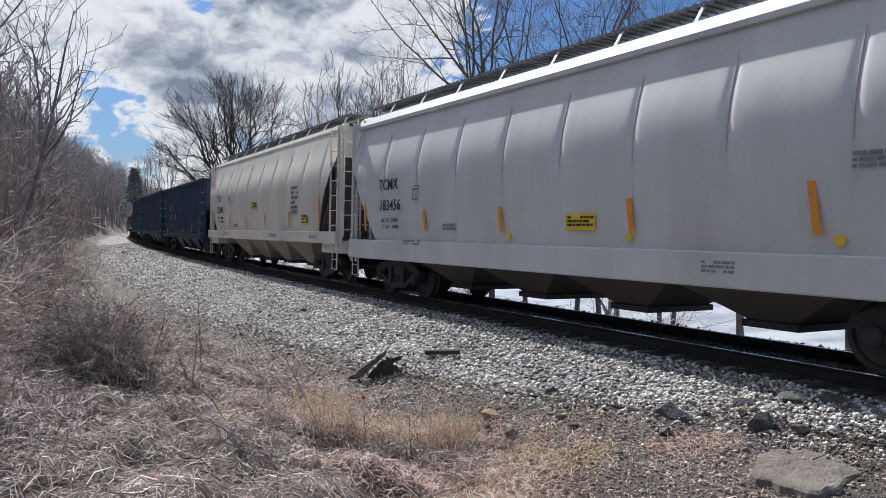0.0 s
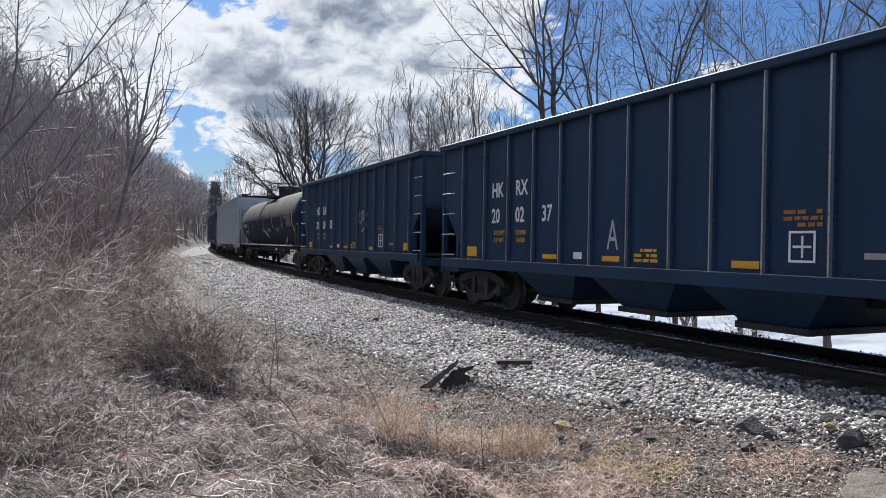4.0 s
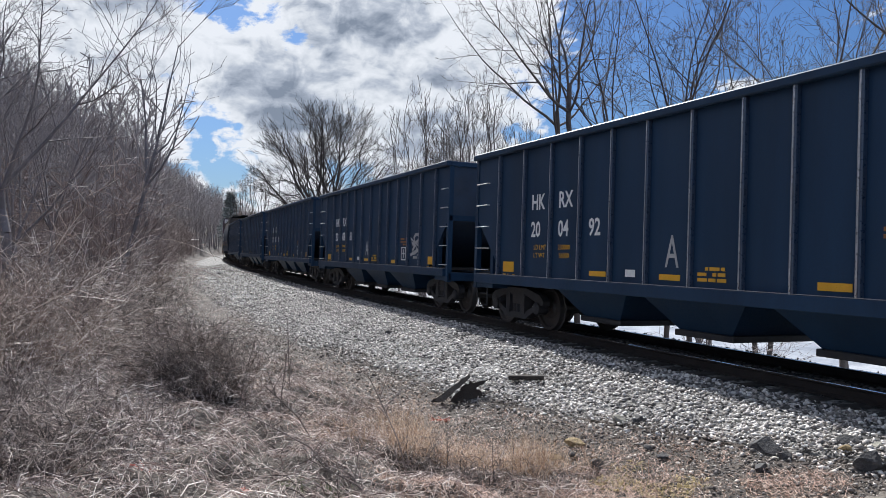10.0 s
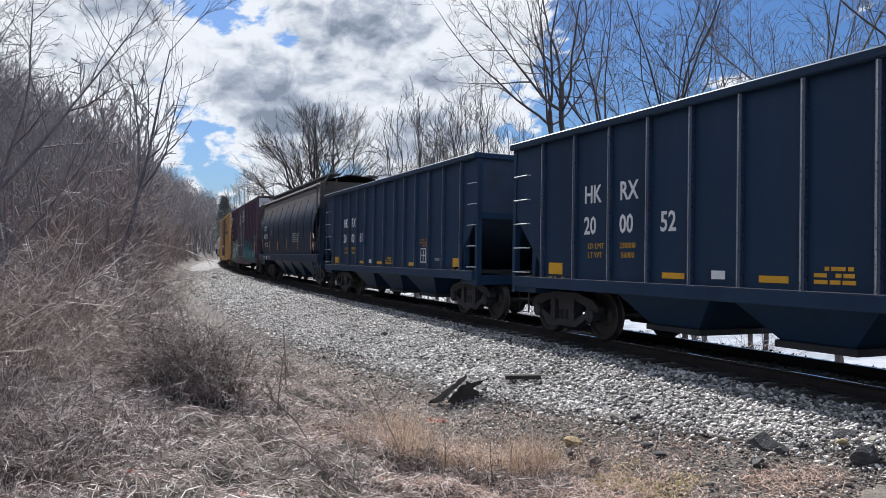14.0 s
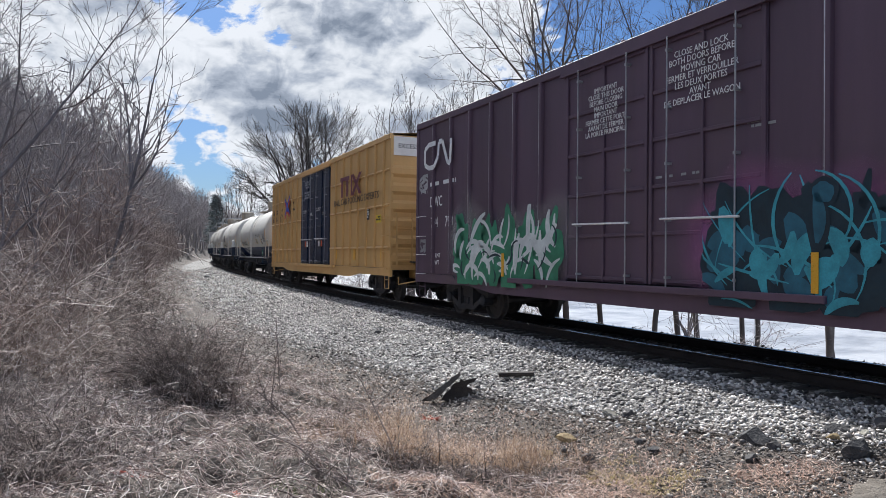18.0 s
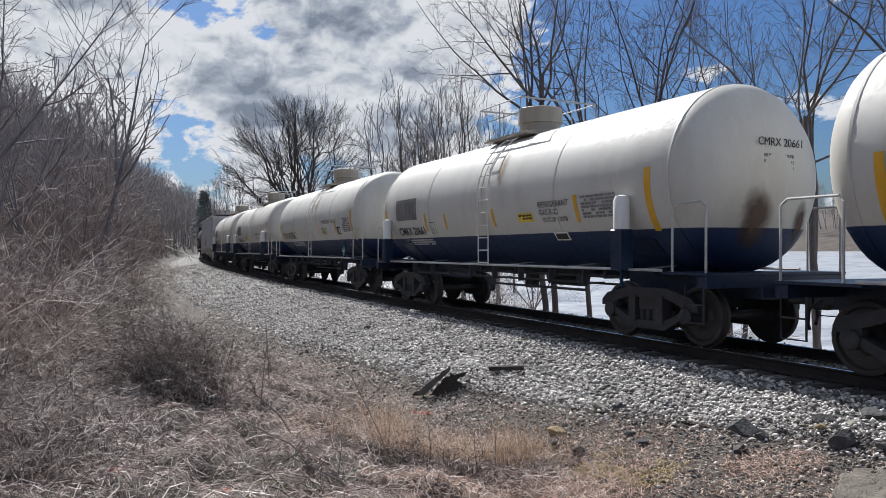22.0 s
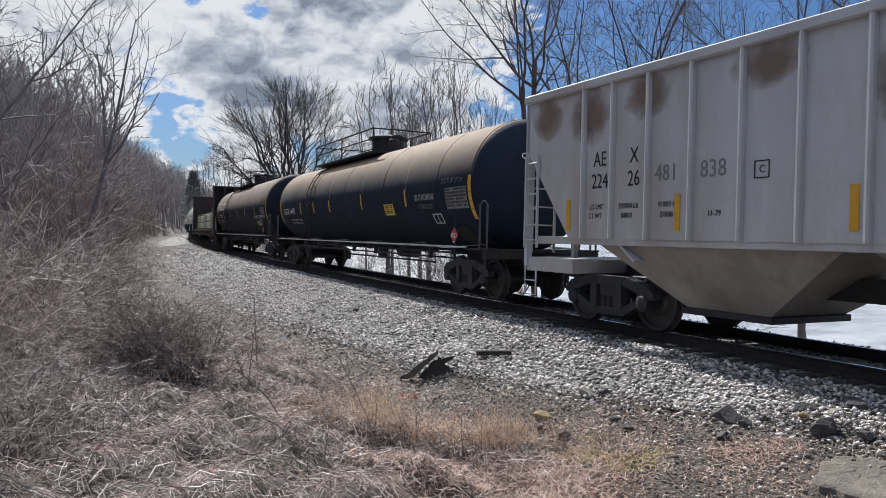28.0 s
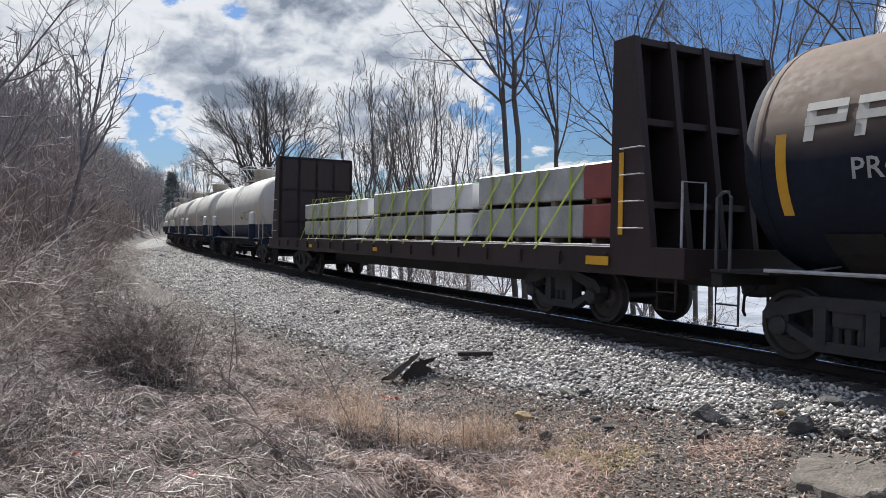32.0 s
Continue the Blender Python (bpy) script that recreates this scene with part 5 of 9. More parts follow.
def coal_hopper():
    car = thing("coal_hopper_car", "black open-top coal hopper car with ribbed steel sides", "railcar", "coal hopper cars in the train")
    H, B, Y = 3.86, 1.05, 1.50
    E, K = 6.77, 5.4
    for s in (1, -1):
        g = Shape().prism([(-K, B), (K, B), (E, 2.45), (E, H), (-E, H), (-E, 2.45)], s * (Y - 0.02), s * Y)
        side = g.make("side_sheet", BLACK, car)
        for x in RIBS:
            glint_edge(kit_part("rib", f"coal_rib{s}", lambda: rib_shape(s, Y + 0.003, 0.10, 0.075, B + 0.08, H - 0.09), RIB_BLACK, side, pose(x, 0, 0), True), 0.10, Y)
        Shape().box(-E - 0.04, E + 0.04, s * (Y - 0.06), s * (Y + 0.12), H - 0.10, H + 0.03, 0.02).make("top_chord", BLACK, side)
        Shape().box(-E + 0.1, E - 0.1, s * (Y - 0.12), s * (Y + 0.09), B - 0.12, B + 0.08, 0.012).make("side_sill", BLACK, side)
        # thin added strip: the sill's bright glare as colour
        Shape().box(-E + 0.15, E - 0.15, s * (Y + 0.012), s * (Y + 0.085), B + 0.084, B + 0.092).make("sill_flange", SILL_GLARE, side, "pale strip painted as glare on the sill")
        for e in (1, -1):
            Shape().box(e * (E - 0.09), e * (E + 0.03), s * (Y - 0.10), s * (Y + 0.02), 0.80, H - 0.1).make("corner_post", BLACK, car)
            Shape().box(e * 5.95, e * 6.07, s * (Y - 0.14), s * (Y - 0.02), 1.1, 2.05).make("end_strut", BLACK, car)
    Shape().box(-E + 0.06, E - 0.06, -Y + 0.06, Y - 0.06, 1.10, 1.16).make("floor_plate", BLACK_IN, car)
    for e in (1, -1):
        g = Shape()
        a, b = (e * 3.6, 1.0), (e * (E - 0.1), 2.42)
        g.slab((a[0], -Y + 0.04, a[1]), (b[0], -Y + 0.04, b[1]), (b[0], Y - 0.04, b[1]), (a[0], Y - 0.04, a[1]), 0.03 * e)
        g.make("slope_sheet", RUSTY_BLACK, car, "rust-stained sloping end sheet")
        Shape().box(e * (E - 0.06), e * (E - 0.02), -Y + 0.03, Y - 0.03, 2.42, H - 0.02).make("end_sheet", RUSTY_BLACK, car, "rust-stained end sheet")
        w = Shape().box(e * (E - 0.08), e * (E + 0.06), -Y, Y, H - 0.11, H + 0.02, 0.02)
        w.box(e * (E - 0.06), e * (E + 0.03), -Y, Y, 2.36, 2.50).make("end_chord", BLACK, car)
        Shape().box(e * (E - 0.85), e * (E + 0.03), -Y, Y, 0.82, 1.04, 0.015).make("end_sill", BLACK, car)
        rung_line(car, e * (E - (0.10 if e > 0 else 0.03)), e * (E - (0.62 if e > 0 else 0.42)), Y, [1.23, 1.72, 2.21, 2.70, 3.19], WHITE)
        stirrup(car, e * (E - 0.40), Y - 0.03, STEEL)
        for k in range(3):
            if e > 0:
                Shape().tube([(E + 0.08, 0.35, 1.35 + 0.36 * k), (E + 0.08, 0.75, 1.35 + 0.36 * k)], 0.011, 5).make("end_rung", WHITE, car)
    for c in (-2.6, 0.0, 2.6):
        bay(car, c - 1.28, c - 0.55, c + 0.55, c + 1.28, 1.12, 0.44, 1.38, 0.95, BLACK)
    Shape().lathe([(-0.5, 0.17), (0.5, 0.17)], "x", 14, -0.9, 0.78).make("brake_cylinder", STEEL, car)
    running_gear(car, 15.15, 5.53)
    return car


def letter_coal(car, number, tag=False, tone=None):
    """Marks and reflectors between the ribs, read from the far end."""
    Y = 1.506
    w = tone or INK_WHITE
    n = number
    for txt, x, z in (("HK", 4.30, 2.50), ("RX", 3.31, 2.50), (n[:2], 4.30, 1.95), (n[2:4], 3.31, 1.95), (n[4:], 2.32, 1.95)):
        writing(txt, 0.30, w, car, x, Y, z, bold=0.008, squeeze=0.82)
    for txt, x, z in (("LD LMT", 4.18, 1.69), ("230000", 3.30, 1.69), ("LT WT", 4.18, 1.53), ("56000", 3.26, 1.53)):
        writing(txt, 0.095, INK_YELLOW, car, x, Y, z)
    for x0, x1, z0, z1 in ((5.42, 4.96, 1.21, 1.43), (2.26, 1.78, 1.22, 1.31), (0.42, -0.04, 1.22, 1.31), (-2.40, -2.86, 1.20, 1.30), (-5.43, -5.85, 1.22, 1.43)):
        flat_mark(car, REFLECT, x1, x0, z0, z1, Y)
    flat_mark(car, INK_WHITE, 1.0, 1.25, 1.24, 1.36, Y, "placard", "small white placard")
    g = Shape()
    for a, b, c, d in ((-3.68, -3.30, 1.30, 1.33), (-3.68, -3.30, 1.66, 1.69), (-3.68, -3.65, 1.33, 1.66), (-3.33, -3.30, 1.33, 1.66), (-3.51, -3.48, 1.36, 1.63), (-3.62, -3.36, 1.48, 1.51)):
        g.box(a, b, Y, Y + 0.004, c, d)
    g.make("inspection_panel", INK_WHITE, car, "white outlined inspection panel")
    flat_mark(car, INK_FAINT, -4.6, -4.3, 1.36, 1.43, Y, "placard")
    bars(car, INK_YELLOW, 5.42, Y, 1.17, 0.5, 0.04, 1)
    bars(car, INK_YELLOW, -0.40, Y, 1.44, 0.55, 0.24, 3)
    bars(car, ORANGE_PLATE, -5.0 if number == "200205" else -3.22, Y, 1.95, 0.55, 0.24, 3)
    bars(car, INK_YELLOW, -5.38, Y, 1.16, 0.4, 0.05, 1)
    if tag:
        writing("A", 0.50, INK_STENCIL, car, 0.30, Y, 1.42, squeeze=0.62, name="stencil_letter")


# ---- covered hopper with bulging sides
def bulge_hopper(paint, roofp, label, length=17.0, H=4.30, sill=(1.12, 1.46), eave=1.36, drop=0.05, bays=None):
    car = thing("covered_hopper_car", label, "railcar", "covered hopper cars in the train")
    hb = length / 2 - 0.55
    z0, z1 = sill
    def profile(t):
        # t 0 at the sill, 1 at the eave
        z = z1 + (H - z1) * t
        y = 1.50 + 0.10 * math.sin(math.pi * min(1, t * 1.25)) - 0.34 * max(0, t - 0.55) ** 1.7 * 2.2
        return y, z
    B = hb - 0.10
    PITCH, FIRST = 1.60, -8.47        # width of a panel, first seam
    grid = [(FIRST + PITCH * i / 24, (i % 24) / 24) for i in range(24 * 11)]
    columns = [(-B, (-B - FIRST) / PITCH % 1)] + [c for c in grid if -B < c[0] < B] + [(B, (B - FIRST) / PITCH % 1)]
    for s in (1, -1):
        g = Shape()
        rows = []
        for x, u in columns:
            pil = 1 - abs(2 * u - 1) ** 11
            row = []
            end = max(0.0, abs(x) - (hb - 1.45))
            for k in range(17):
                t = k / 16
                y, z = profile(t)
                cut = end * 1.45
                z = max(z, min(z1 + cut, H - 0.5)) if end else z
                if end:
                    y = profile((z - z1) / (H - z1))[0]
                te = (z - z1) / (H - z1)
                lift = 0.032 * pil * math.sin(math.pi * min(1, te * 1.15)) - (0.015 if u < 0.02 else 0) * min(1, te * 3) * (te < 0.9)
                row.append((x, s * (y + lift), z))
            rows.append(row)
        g.sheet(rows)
        g.make("side_sheet", paint, car, "", True)
        Shape().box(-hb, hb, s * 1.42, s * 1.60, z0, z1, 0.02).make("side_sill", paint, car)
        rail = Shape()
        rail.add([(x, s * y, z) for x in (-hb, hb) for y, z in ((1.20, H + 0.13), (1.28, H + 0.14), (eave, H + 0.08 - drop), (eave, H - drop), (1.24, H - drop - 0.02))], [(k, (k + 1) % 5, 5 + (k + 1) % 5, 5 + k) for k in range(5)] + [(0, 1, 2, 3, 4), (5, 6, 7, 8, 9)])
        rail.make("roof_rail", roofp, car)
        for x, u in columns:
            if u == 0 and abs(x) < hb - 1.45:
                kit_part("weld_seam", f"weld{s}{z1}{H}", lambda: Shape().sheet([[(dx, s * (profile(0.42 + 0.42 * i / 8)[0] + dy), profile(0.42 + 0.42 * i / 8)[1]) for i in range(9)] for dx, dy in ((-0.008, -0.02), (-0.006, 0.012), (0.006, 0.012), (0.008, -0.02))]), paint, car, pose(x, 0, 0))
        for e in (1, -1):
            Shape().box(e * (hb - 0.06), e * (hb + 0.05), s * 1.36, s * 1.52, z0, H + 0.05, 0.01).make("corner_post", paint, car)
    g = Shape()
    rows = []
    for i in range(25):
        x = -hb + 2 * hb * i / 24
        rows.append([(x, y, H + 0.11 + 0.26 * (1 - (y / 1.3) ** 2)) for y in (-1.3, -0.9, -0.45, 0, 0.45, 0.9, 1.3)])
    g.sheet(rows)
    g.make("roof", roofp, car, "", True)
    for s in (1, -1):
        w = Shape().box(-hb + 0.2, hb - 0.2, s * 0.60, s * 1.06, H + 0.42, H + 0.46)
        k = -hb + 0.3
        while k < hb - 0.2:
            w.box(k, k + 0.06, s * 0.58, s * 1.08, H + 0.40, H + 0.47); k += 0.16
        walk_ = w.make("running_board", GALVANISED, car, "grey steel grating roof walkway")
        x = -hb + 0.5
        while x < hb:
            kit_part("bracket", f"bracket{s}{H}", lambda: Shape().box(-0.04, 0.04, s * 0.9, s * 1.28, H + 0.08, H + 0.12).slab((-0.03, s * 1.24, H + 0.10), (0.03, s * 1.24, H + 0.10), (0.03, s * 1.04, H + 0.44), (-0.03, s * 1.04, H + 0.44), 0.02), roofp, walk_, pose(x, 0, 0))
            x += 1.55
    g = Shape()
    for k in range(5):
        x = -hb + 1.6 + k * (2 * hb - 3.2) / 4
        g.box(x - 1.1, x + 1.1, -0.32, 0.32, H + 0.38, H + 0.47, 0.03)
    g.make("roof_hatches", roofp, car)
    for e in (1, -1):
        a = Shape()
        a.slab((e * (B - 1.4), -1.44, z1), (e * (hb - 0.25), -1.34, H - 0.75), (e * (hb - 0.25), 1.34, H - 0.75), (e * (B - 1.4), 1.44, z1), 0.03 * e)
        a.make("slope_sheet", UNDER_SHADE, car, "grimy sloping end sheet, darkened for shade")
        Shape().box(e * (hb - 0.3), e * (hb - 0.25), -1.34, 1.34, H - 0.75, H + 0.11).make("end_sheet", paint, car)
        g = Shape().box(e * (hb - 1.35), e * (hb + 0.03), -1.44, 1.44, 0.86, z0 + 0.08, 0.015)
        g.make("end_platform", paint, car)
        for s in (1, -1):
            ladder(car, (e * (hb + 0.03), s * 1.50), (e * (hb - 0.40), s * 1.56), z0 - 0.1, z1 + 1.35 if e > 0 else H - 0.02, 4 if e > 0 else 8, paint)
            stirrup(car, e * (hb - 0.2), s * 1.48, paint)
        ladder(car, (e * (hb + 0.08), 1.36), (e * (hb + 0.08), 0.86), z0 + 0.2, H + 0.2, 8, paint)
        for q in (-0.95, 0.95):
            Shape().box(e * (hb - 0.02), e * (hb + 0.04), q - 0.05, q + 0.05, z0, H - 0.8).make("end_post", paint, car)
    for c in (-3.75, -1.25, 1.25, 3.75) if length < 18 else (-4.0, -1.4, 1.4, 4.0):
        bay(car, c - 1.22, c - 0.36, c + 0.36, c + 1.22, z0 + 0.02, 0.44, 1.20, 0.70, bays or UNDER_SHADE)
    running_gear(car, length, length / 2 - 2.35)
    return car, z1, H


def side_y(z, z1=1.46, H=4.30):
    t = (z - z1) / (H - z1)
    return 1.50 + 0.10 * math.sin(math.pi * min(1, max(0, t) * 1.25)) - 0.34 * max(0, t - 0.55) ** 1.7 * 2.2 + 0.045


def slant_mark(car, x, z0, z1, w, y, material=None, name="reflector", lean=0.0):
    return Shape().prism([(x - w / 2 - lean / 2, z0), (x + w / 2 - lean / 2, z0), (x + w / 2 + lean / 2, z1), (x - w / 2 + lean / 2, z1)], y, y + 0.006).make(name, material or REFLECT, car)


# ---- covered hopper with straight ribbed sides
def rib_hopper(label, paint, length, H, zs, ribs, rib_w, low, walkway=True):
    car = thing("covered_hopper_car", label, "railcar", "covered hopper cars in the train")
    E = length / 2 - 0.45
    Y = 1.50
    tall = zs < 1.3
    K = E - (1.25 if tall else 1.35)
    up, brow = (2.3, 3.45) if tall else (zs + 0.02, zs + 1.65)
    for s in (1, -1):
        g = Shape().prism([(-K, zs), (K, zs), (K + 0.02, up), (E, brow), (E, H), (-E, H), (-E, brow), (-K - 0.02, up)], s * (Y - 0.02), s * Y)
        side = g.make("side_sheet", paint, car)
        for x in ribs:
            if abs(x) < K - 0.02:
                glint_edge(kit_part("rib", f"{label}rib{s}", lambda: rib_shape(s, Y + 0.003, rib_w, 0.085, zs, H - 0.10), paint, side, pose(x, 0, 0), True), rib_w * 0.8, Y, RIB_GLINT_WHITE)
        Shape().box(-E, E, s * (Y - 0.08), s * (Y + 0.10), H - 0.12, H + 0.02, 0.015).make("top_chord", paint, side)
        Shape().box(-E + 0.3, E - 0.3, s * (Y - 0.10), s * (Y - 0.022), zs - 0.10, zs + 0.04, 0.01).make("side_sill", paint, side)
        for e in (1, -1):
            Shape().box(e * (E - 0.06), e * (E + 0.04), s * (Y - 0.12), s * Y, 0.95, H).make("corner_post", paint, car)
            ladder(car, (e * (E - 0.02), s * (Y + 0.03)), (e * (E - 0.44), s * (Y + 0.05)), zs + 0.12 - (0.3 if zs > 1.3 else 0), 3.2 if tall else H - 1.1, 5 if tall else 6, paint)
            stirrup(car, e * (E - 0.22), s * (Y + 0.02), paint)
    rows = []
    for i in range(21):
        x = -E + 2 * E * i / 20
        rows.append([(x, y, H + 0.0 + 0.16 * (1 - (y / 1.52) ** 2)) for y in (-1.52, -1.0, -0.5, 0, 0.5, 1.0, 1.52)])
    Shape().sheet(rows).make("roof", paint, car, "", True)
    if walkway:
        for s in (1, -1):
            w = Shape().box(-E + 0.1, E - 0.1, s * 0.70, s * 1.18, H + 0.20, H + 0.23)
            k = -E + 0.1
            while k < E - 0.1:
                w.box(k, k + 0.07, s * 0.68, s * 1.20, H + 0.19, H + 0.245); k += 0.17
            ob = w.make("running_board", STEEL, car, "dark steel roof walkway")
            x = -E + 0.6
            while x < E:
                kit_part("bracket", f"rbr{s}{H}", lambda: Shape().box(-0.03, 0.03, s * 1.1, s * 1.3, H + 0.02, H + 0.22), paint, ob, pose(x, 0, 0))
                x += 2.0
    g = Shape()
    for k in range(5):
        x = -E + 1.8 + k * (2 * E - 3.6) / 4
        g.box(x - 1.0, x + 1.0, -0.35, 0.35, H + 0.13, H + 0.24, 0.03)
    g.make("roof_hatches", paint, car)
    for e in (1, -1):
        Shape().slab((e * (K - 1.6), -Y + 0.04, zs - 0.35), (e * (E - 0.1), -Y + 0.04, brow), (e * (E - 0.1), Y - 0.04, brow), (e * (K - 1.6), Y - 0.04, zs - 0.35), 0.03 * e).make("slope_sheet", paint, car)
        Shape().box(e * (E - 0.1), e * (E - 0.05), -Y + 0.03, Y - 0.03, brow, H).make("end_sheet", paint, car)
        g = Shape().box(e * (E - 1.4), e * (E + 0.03), -Y + 0.05, Y - 0.05, 0.86, 1.12, 0.015)
        for q in (-0.75, 0.75):
            g.box(e * (E - 0.6), e * (E - 0.5), q - 0.05, q + 0.05, 1.1, zs + 1.0)
        g.make("end_platform", paint, car)
        ladder(car, (e * (E + 0.08), 1.30), (e * (E + 0.08), 0.78), 1.2, H - 0.1, 8, paint)
    for c, hw, gw in low:
        bay(car, c - hw, c - gw, c + gw, c + hw, zs + 0.0, 0.46, 1.44 if zs > 1.3 else 1.30, 0.8, BAY_TAN if zs > 1.3 else UNDER_SHADE)
    running_gear(car, length, length / 2 - (2.1 if tall else 2.35))
    return car


# ---- tank car
def tank_car(label, shell, trim, length, R, zc, half, dome_x, walk_=(3.0, -2.6), house="valve", rails=True, sill_paint=None, seams=(), ladder_x=None):
    car = thing("tank_car", label, "railcar", "tank cars in the train")
    g = Shape()
    hd = 0.75
    prof = [(-half - hd, 0.04)]
    for k in range(1, 9):
        a = math.pi / 2 * k / 8
        prof.append((-half - hd * math.cos(a), R * math.sin(a)))
    prof += [(-half + 2 * half * k / 10, R) for k in range(1, 10)]
    for k in range(8, 0, -1):
        a = math.pi / 2 * k / 8
        prof.append((half + hd * math.cos(a), R * math.sin(a)))
    prof.append((half + hd, 0.04))
    g.lathe(prof, "x", 48, 0.0, zc)
    tank = g.make("tank_shell", shell, car, "", True)
    for x in (-half, *seams, half):
        kit_part("weld_band", f"band{R}{zc}{shell.name}", lambda: Shape().lathe([(-0.02, R - 0.01), (-0.02, R + 0.007), (0.02, R + 0.007), (0.02, R - 0.01)], "x", 48, 0.0, zc), shell, tank, pose(x, 0, 0), True)
    # manway, housing and roof platform
    top = zc + R
    if house == "valve":
        d = Shape().lathe([(top - 0.08, 0.52), (top + 0.10, 0.52), (top + 0.46, 0.54), (top + 0.47, 0.66), (top + 0.55, 0.66), (top + 0.60, 0.45), (top + 0.61, 0.02)], "z", 24, dome_x, 0.0)
        d.box(dome_x - 0.86, dome_x - 0.5, -0.16, 0.16, top + 0.48, top + 0.56, 0.02).box(dome_x + 0.55, dome_x + 0.8, -0.06, 0.06, top + 0.36, top + 0.50, 0.01)
        d.make("manway", STEEL, car)
        v = Shape().lathe([(top - 0.05, 0.16), (top + 0.36, 0.16), (top + 0.40, 0.12)], "z", 14, dome_x - 1.0, 0.2)
        v.make("valve", BLACK_IN, car, "", True)
    else:
        d = Shape().lathe([(top - 0.08, 0.54), (top + 0.06, 0.54), (top + 0.08, 0.46), (top + 0.24, 0.46), (top + 0.25, 0.50), (top + 0.58, 0.50), (top + 0.60, 0.47), (top + 0.50, 0.44)], "z", 24, dome_x, 0.0)
        d.make("valve_housing", BEIGE, car, "round valve housing with an open top", True)
        v = Shape().tube([(dome_x, 0, top + 0.48), (dome_x, 0, top + 0.66)], 0.05, 8).box(dome_x - 0.2, dome_x + 0.2, -0.05, 0.05, top + 0.62, top + 0.66)
        v.make("vent_pipe", trim, car)
    if rails:
        a, b = walk_
        for s in (1, -1):
            edge = 0.84 if trim is WHITE else 0.98
            pm = BEIGE if trim is WHITE else BLACK_IN
            deck = Shape().box(b, a, s * 0.42, s * edge, top - 0.10, top - 0.06).make("platform", pm, car)
            for k in np.arange(b, a - 0.06, 0.14):
                kit_part("tread", f"tread{s}{edge}{top:.2f}{pm.name}", lambda: Shape().box(0, 0.05, s * 0.42, s * edge, top - 0.058, top - 0.03), pm, deck, pose(k, 0, 0))
            q = Shape()
            hi = top + 0.66
            thin = 0.45 if trim is WHITE else 0.75
            rm = RAIL_GREY if trim is WHITE else BLACK_IN
            q.tube([(b, s * 0.98, top - 0.08), (b, s * 0.98, hi), (a, s * 0.98, hi), (a, s * 0.98, top - 0.08)], 0.034 * thin, 6)
            q.tube([(b, s * 0.98, top + 0.34), (a, s * 0.98, top + 0.34)], 0.026 * thin, 5)
            for k in np.linspace(b, a, max(3, int(abs(a - b) / 1.6)))[1:-1]:
                q.tube([(k, s * 0.98, top - 0.08), (k, s * 0.98, hi)], 0.03 * thin, 5)
            q.make("railing", rm, car)
        for x in (a, b):
            Shape().tube([(x, -0.98, top + 0.66), (x, 0.98, top + 0.66)], 0.022, 6).make("end_railing", RAIL_GREY if trim is WHITE else BLACK_IN, car)
    for s in (1, -1):
        q = Shape()
        lx = dome_x - 0.1 if ladder_x is None else ladder_x
        for dx in (-0.22, 0.22):
            pts = [(lx + dx, s * 1.52, 1.16), (lx + dx, s * 1.53, zc)]
            for k in range(1, 8):
                an = 0.15 * k
                pts.append((lx + dx, s * (R + 0.08) * math.cos(an), zc + (R + 0.08) * math.sin(an)))
            q.tube(pts, 0.014, 5)
        for k in range(12):
            zz = 1.2 + k * 0.27
            yy = 1.53 if zz < zc else math.sqrt(max(0.05, (R + 0.08) ** 2 - (zz - zc) ** 2))
            if zz < zc + R * 0.88:
                q.tube([(lx - 0.22, s * yy, zz), (lx + 0.22, s * yy, zz)], 0.013, 5)
        q.make("ladder", BLACK_IN if trim is BLACK else trim, car)
    sp = sill_paint or BLACK_IN
    for e in (1, -1):
        hl = length / 2 - 0.5
        g = Shape().box(e * (half - 2.2), e * hl, -0.36, 0.36, 0.74, 1.10, 0.015)
        g.box(e * (hl - 0.18), e * hl, -1.46, 1.46, 0.92, 1.10, 0.01)
        g.make("stub_sill", sp, car)
        Shape().box(e * (half - 0.15), e * hl, -1.48, 1.48, 1.10, 1.14).make("end_platform", sp, car)
        # saddle under the shell
        sd2 = Shape()
        x0 = e * (half - 1.0)
        pts = []
        for k in range(9):
            an = math.pi * (1.22 + 0.56 * k / 8)
            pts.append((math.cos(an) * (R + 0.02), zc + math.sin(an) * (R + 0.02)))
        rows = [[(x0 + dx, y, z) for y, z in pts] + [(x0 + dx, 0.5, 1.05), (x0 + dx, -0.5, 1.05)] for dx in (-0.35, 0.35)]
        sd2.sheet(rows, close=True)
        n = len(rows[0])
        sd2.f += [tuple(range(n)), tuple(range(2 * n - 1, n - 1, -1))]
        sd2.make("saddle", sp, car)
        for s in (1, -1):
            q = Shape()
            hx, hr = (half + 0.08, 0.019) if trim is WHITE else (half + 0.45, 0.026)
            q.tube([(e * hx, s * 1.46, 1.12), (e * hx, s * 1.46, 2.08), (e * (hx + 0.08), s * 1.42, 2.16), (e * (hl - 0.15), s * 1.42, 2.16), (e * (hl - 0.05), s * 1.42, 2.08), (e * (hl - 0.05), s * 1.42, 1.12)], hr, 6)
            q.make("handrail", RAIL_WHITE if trim is WHITE else WORN_DARK, car)
        for s in (1, -1):
            stirrup(car, e * (hl - 0.25), s * 1.44, STEEL)
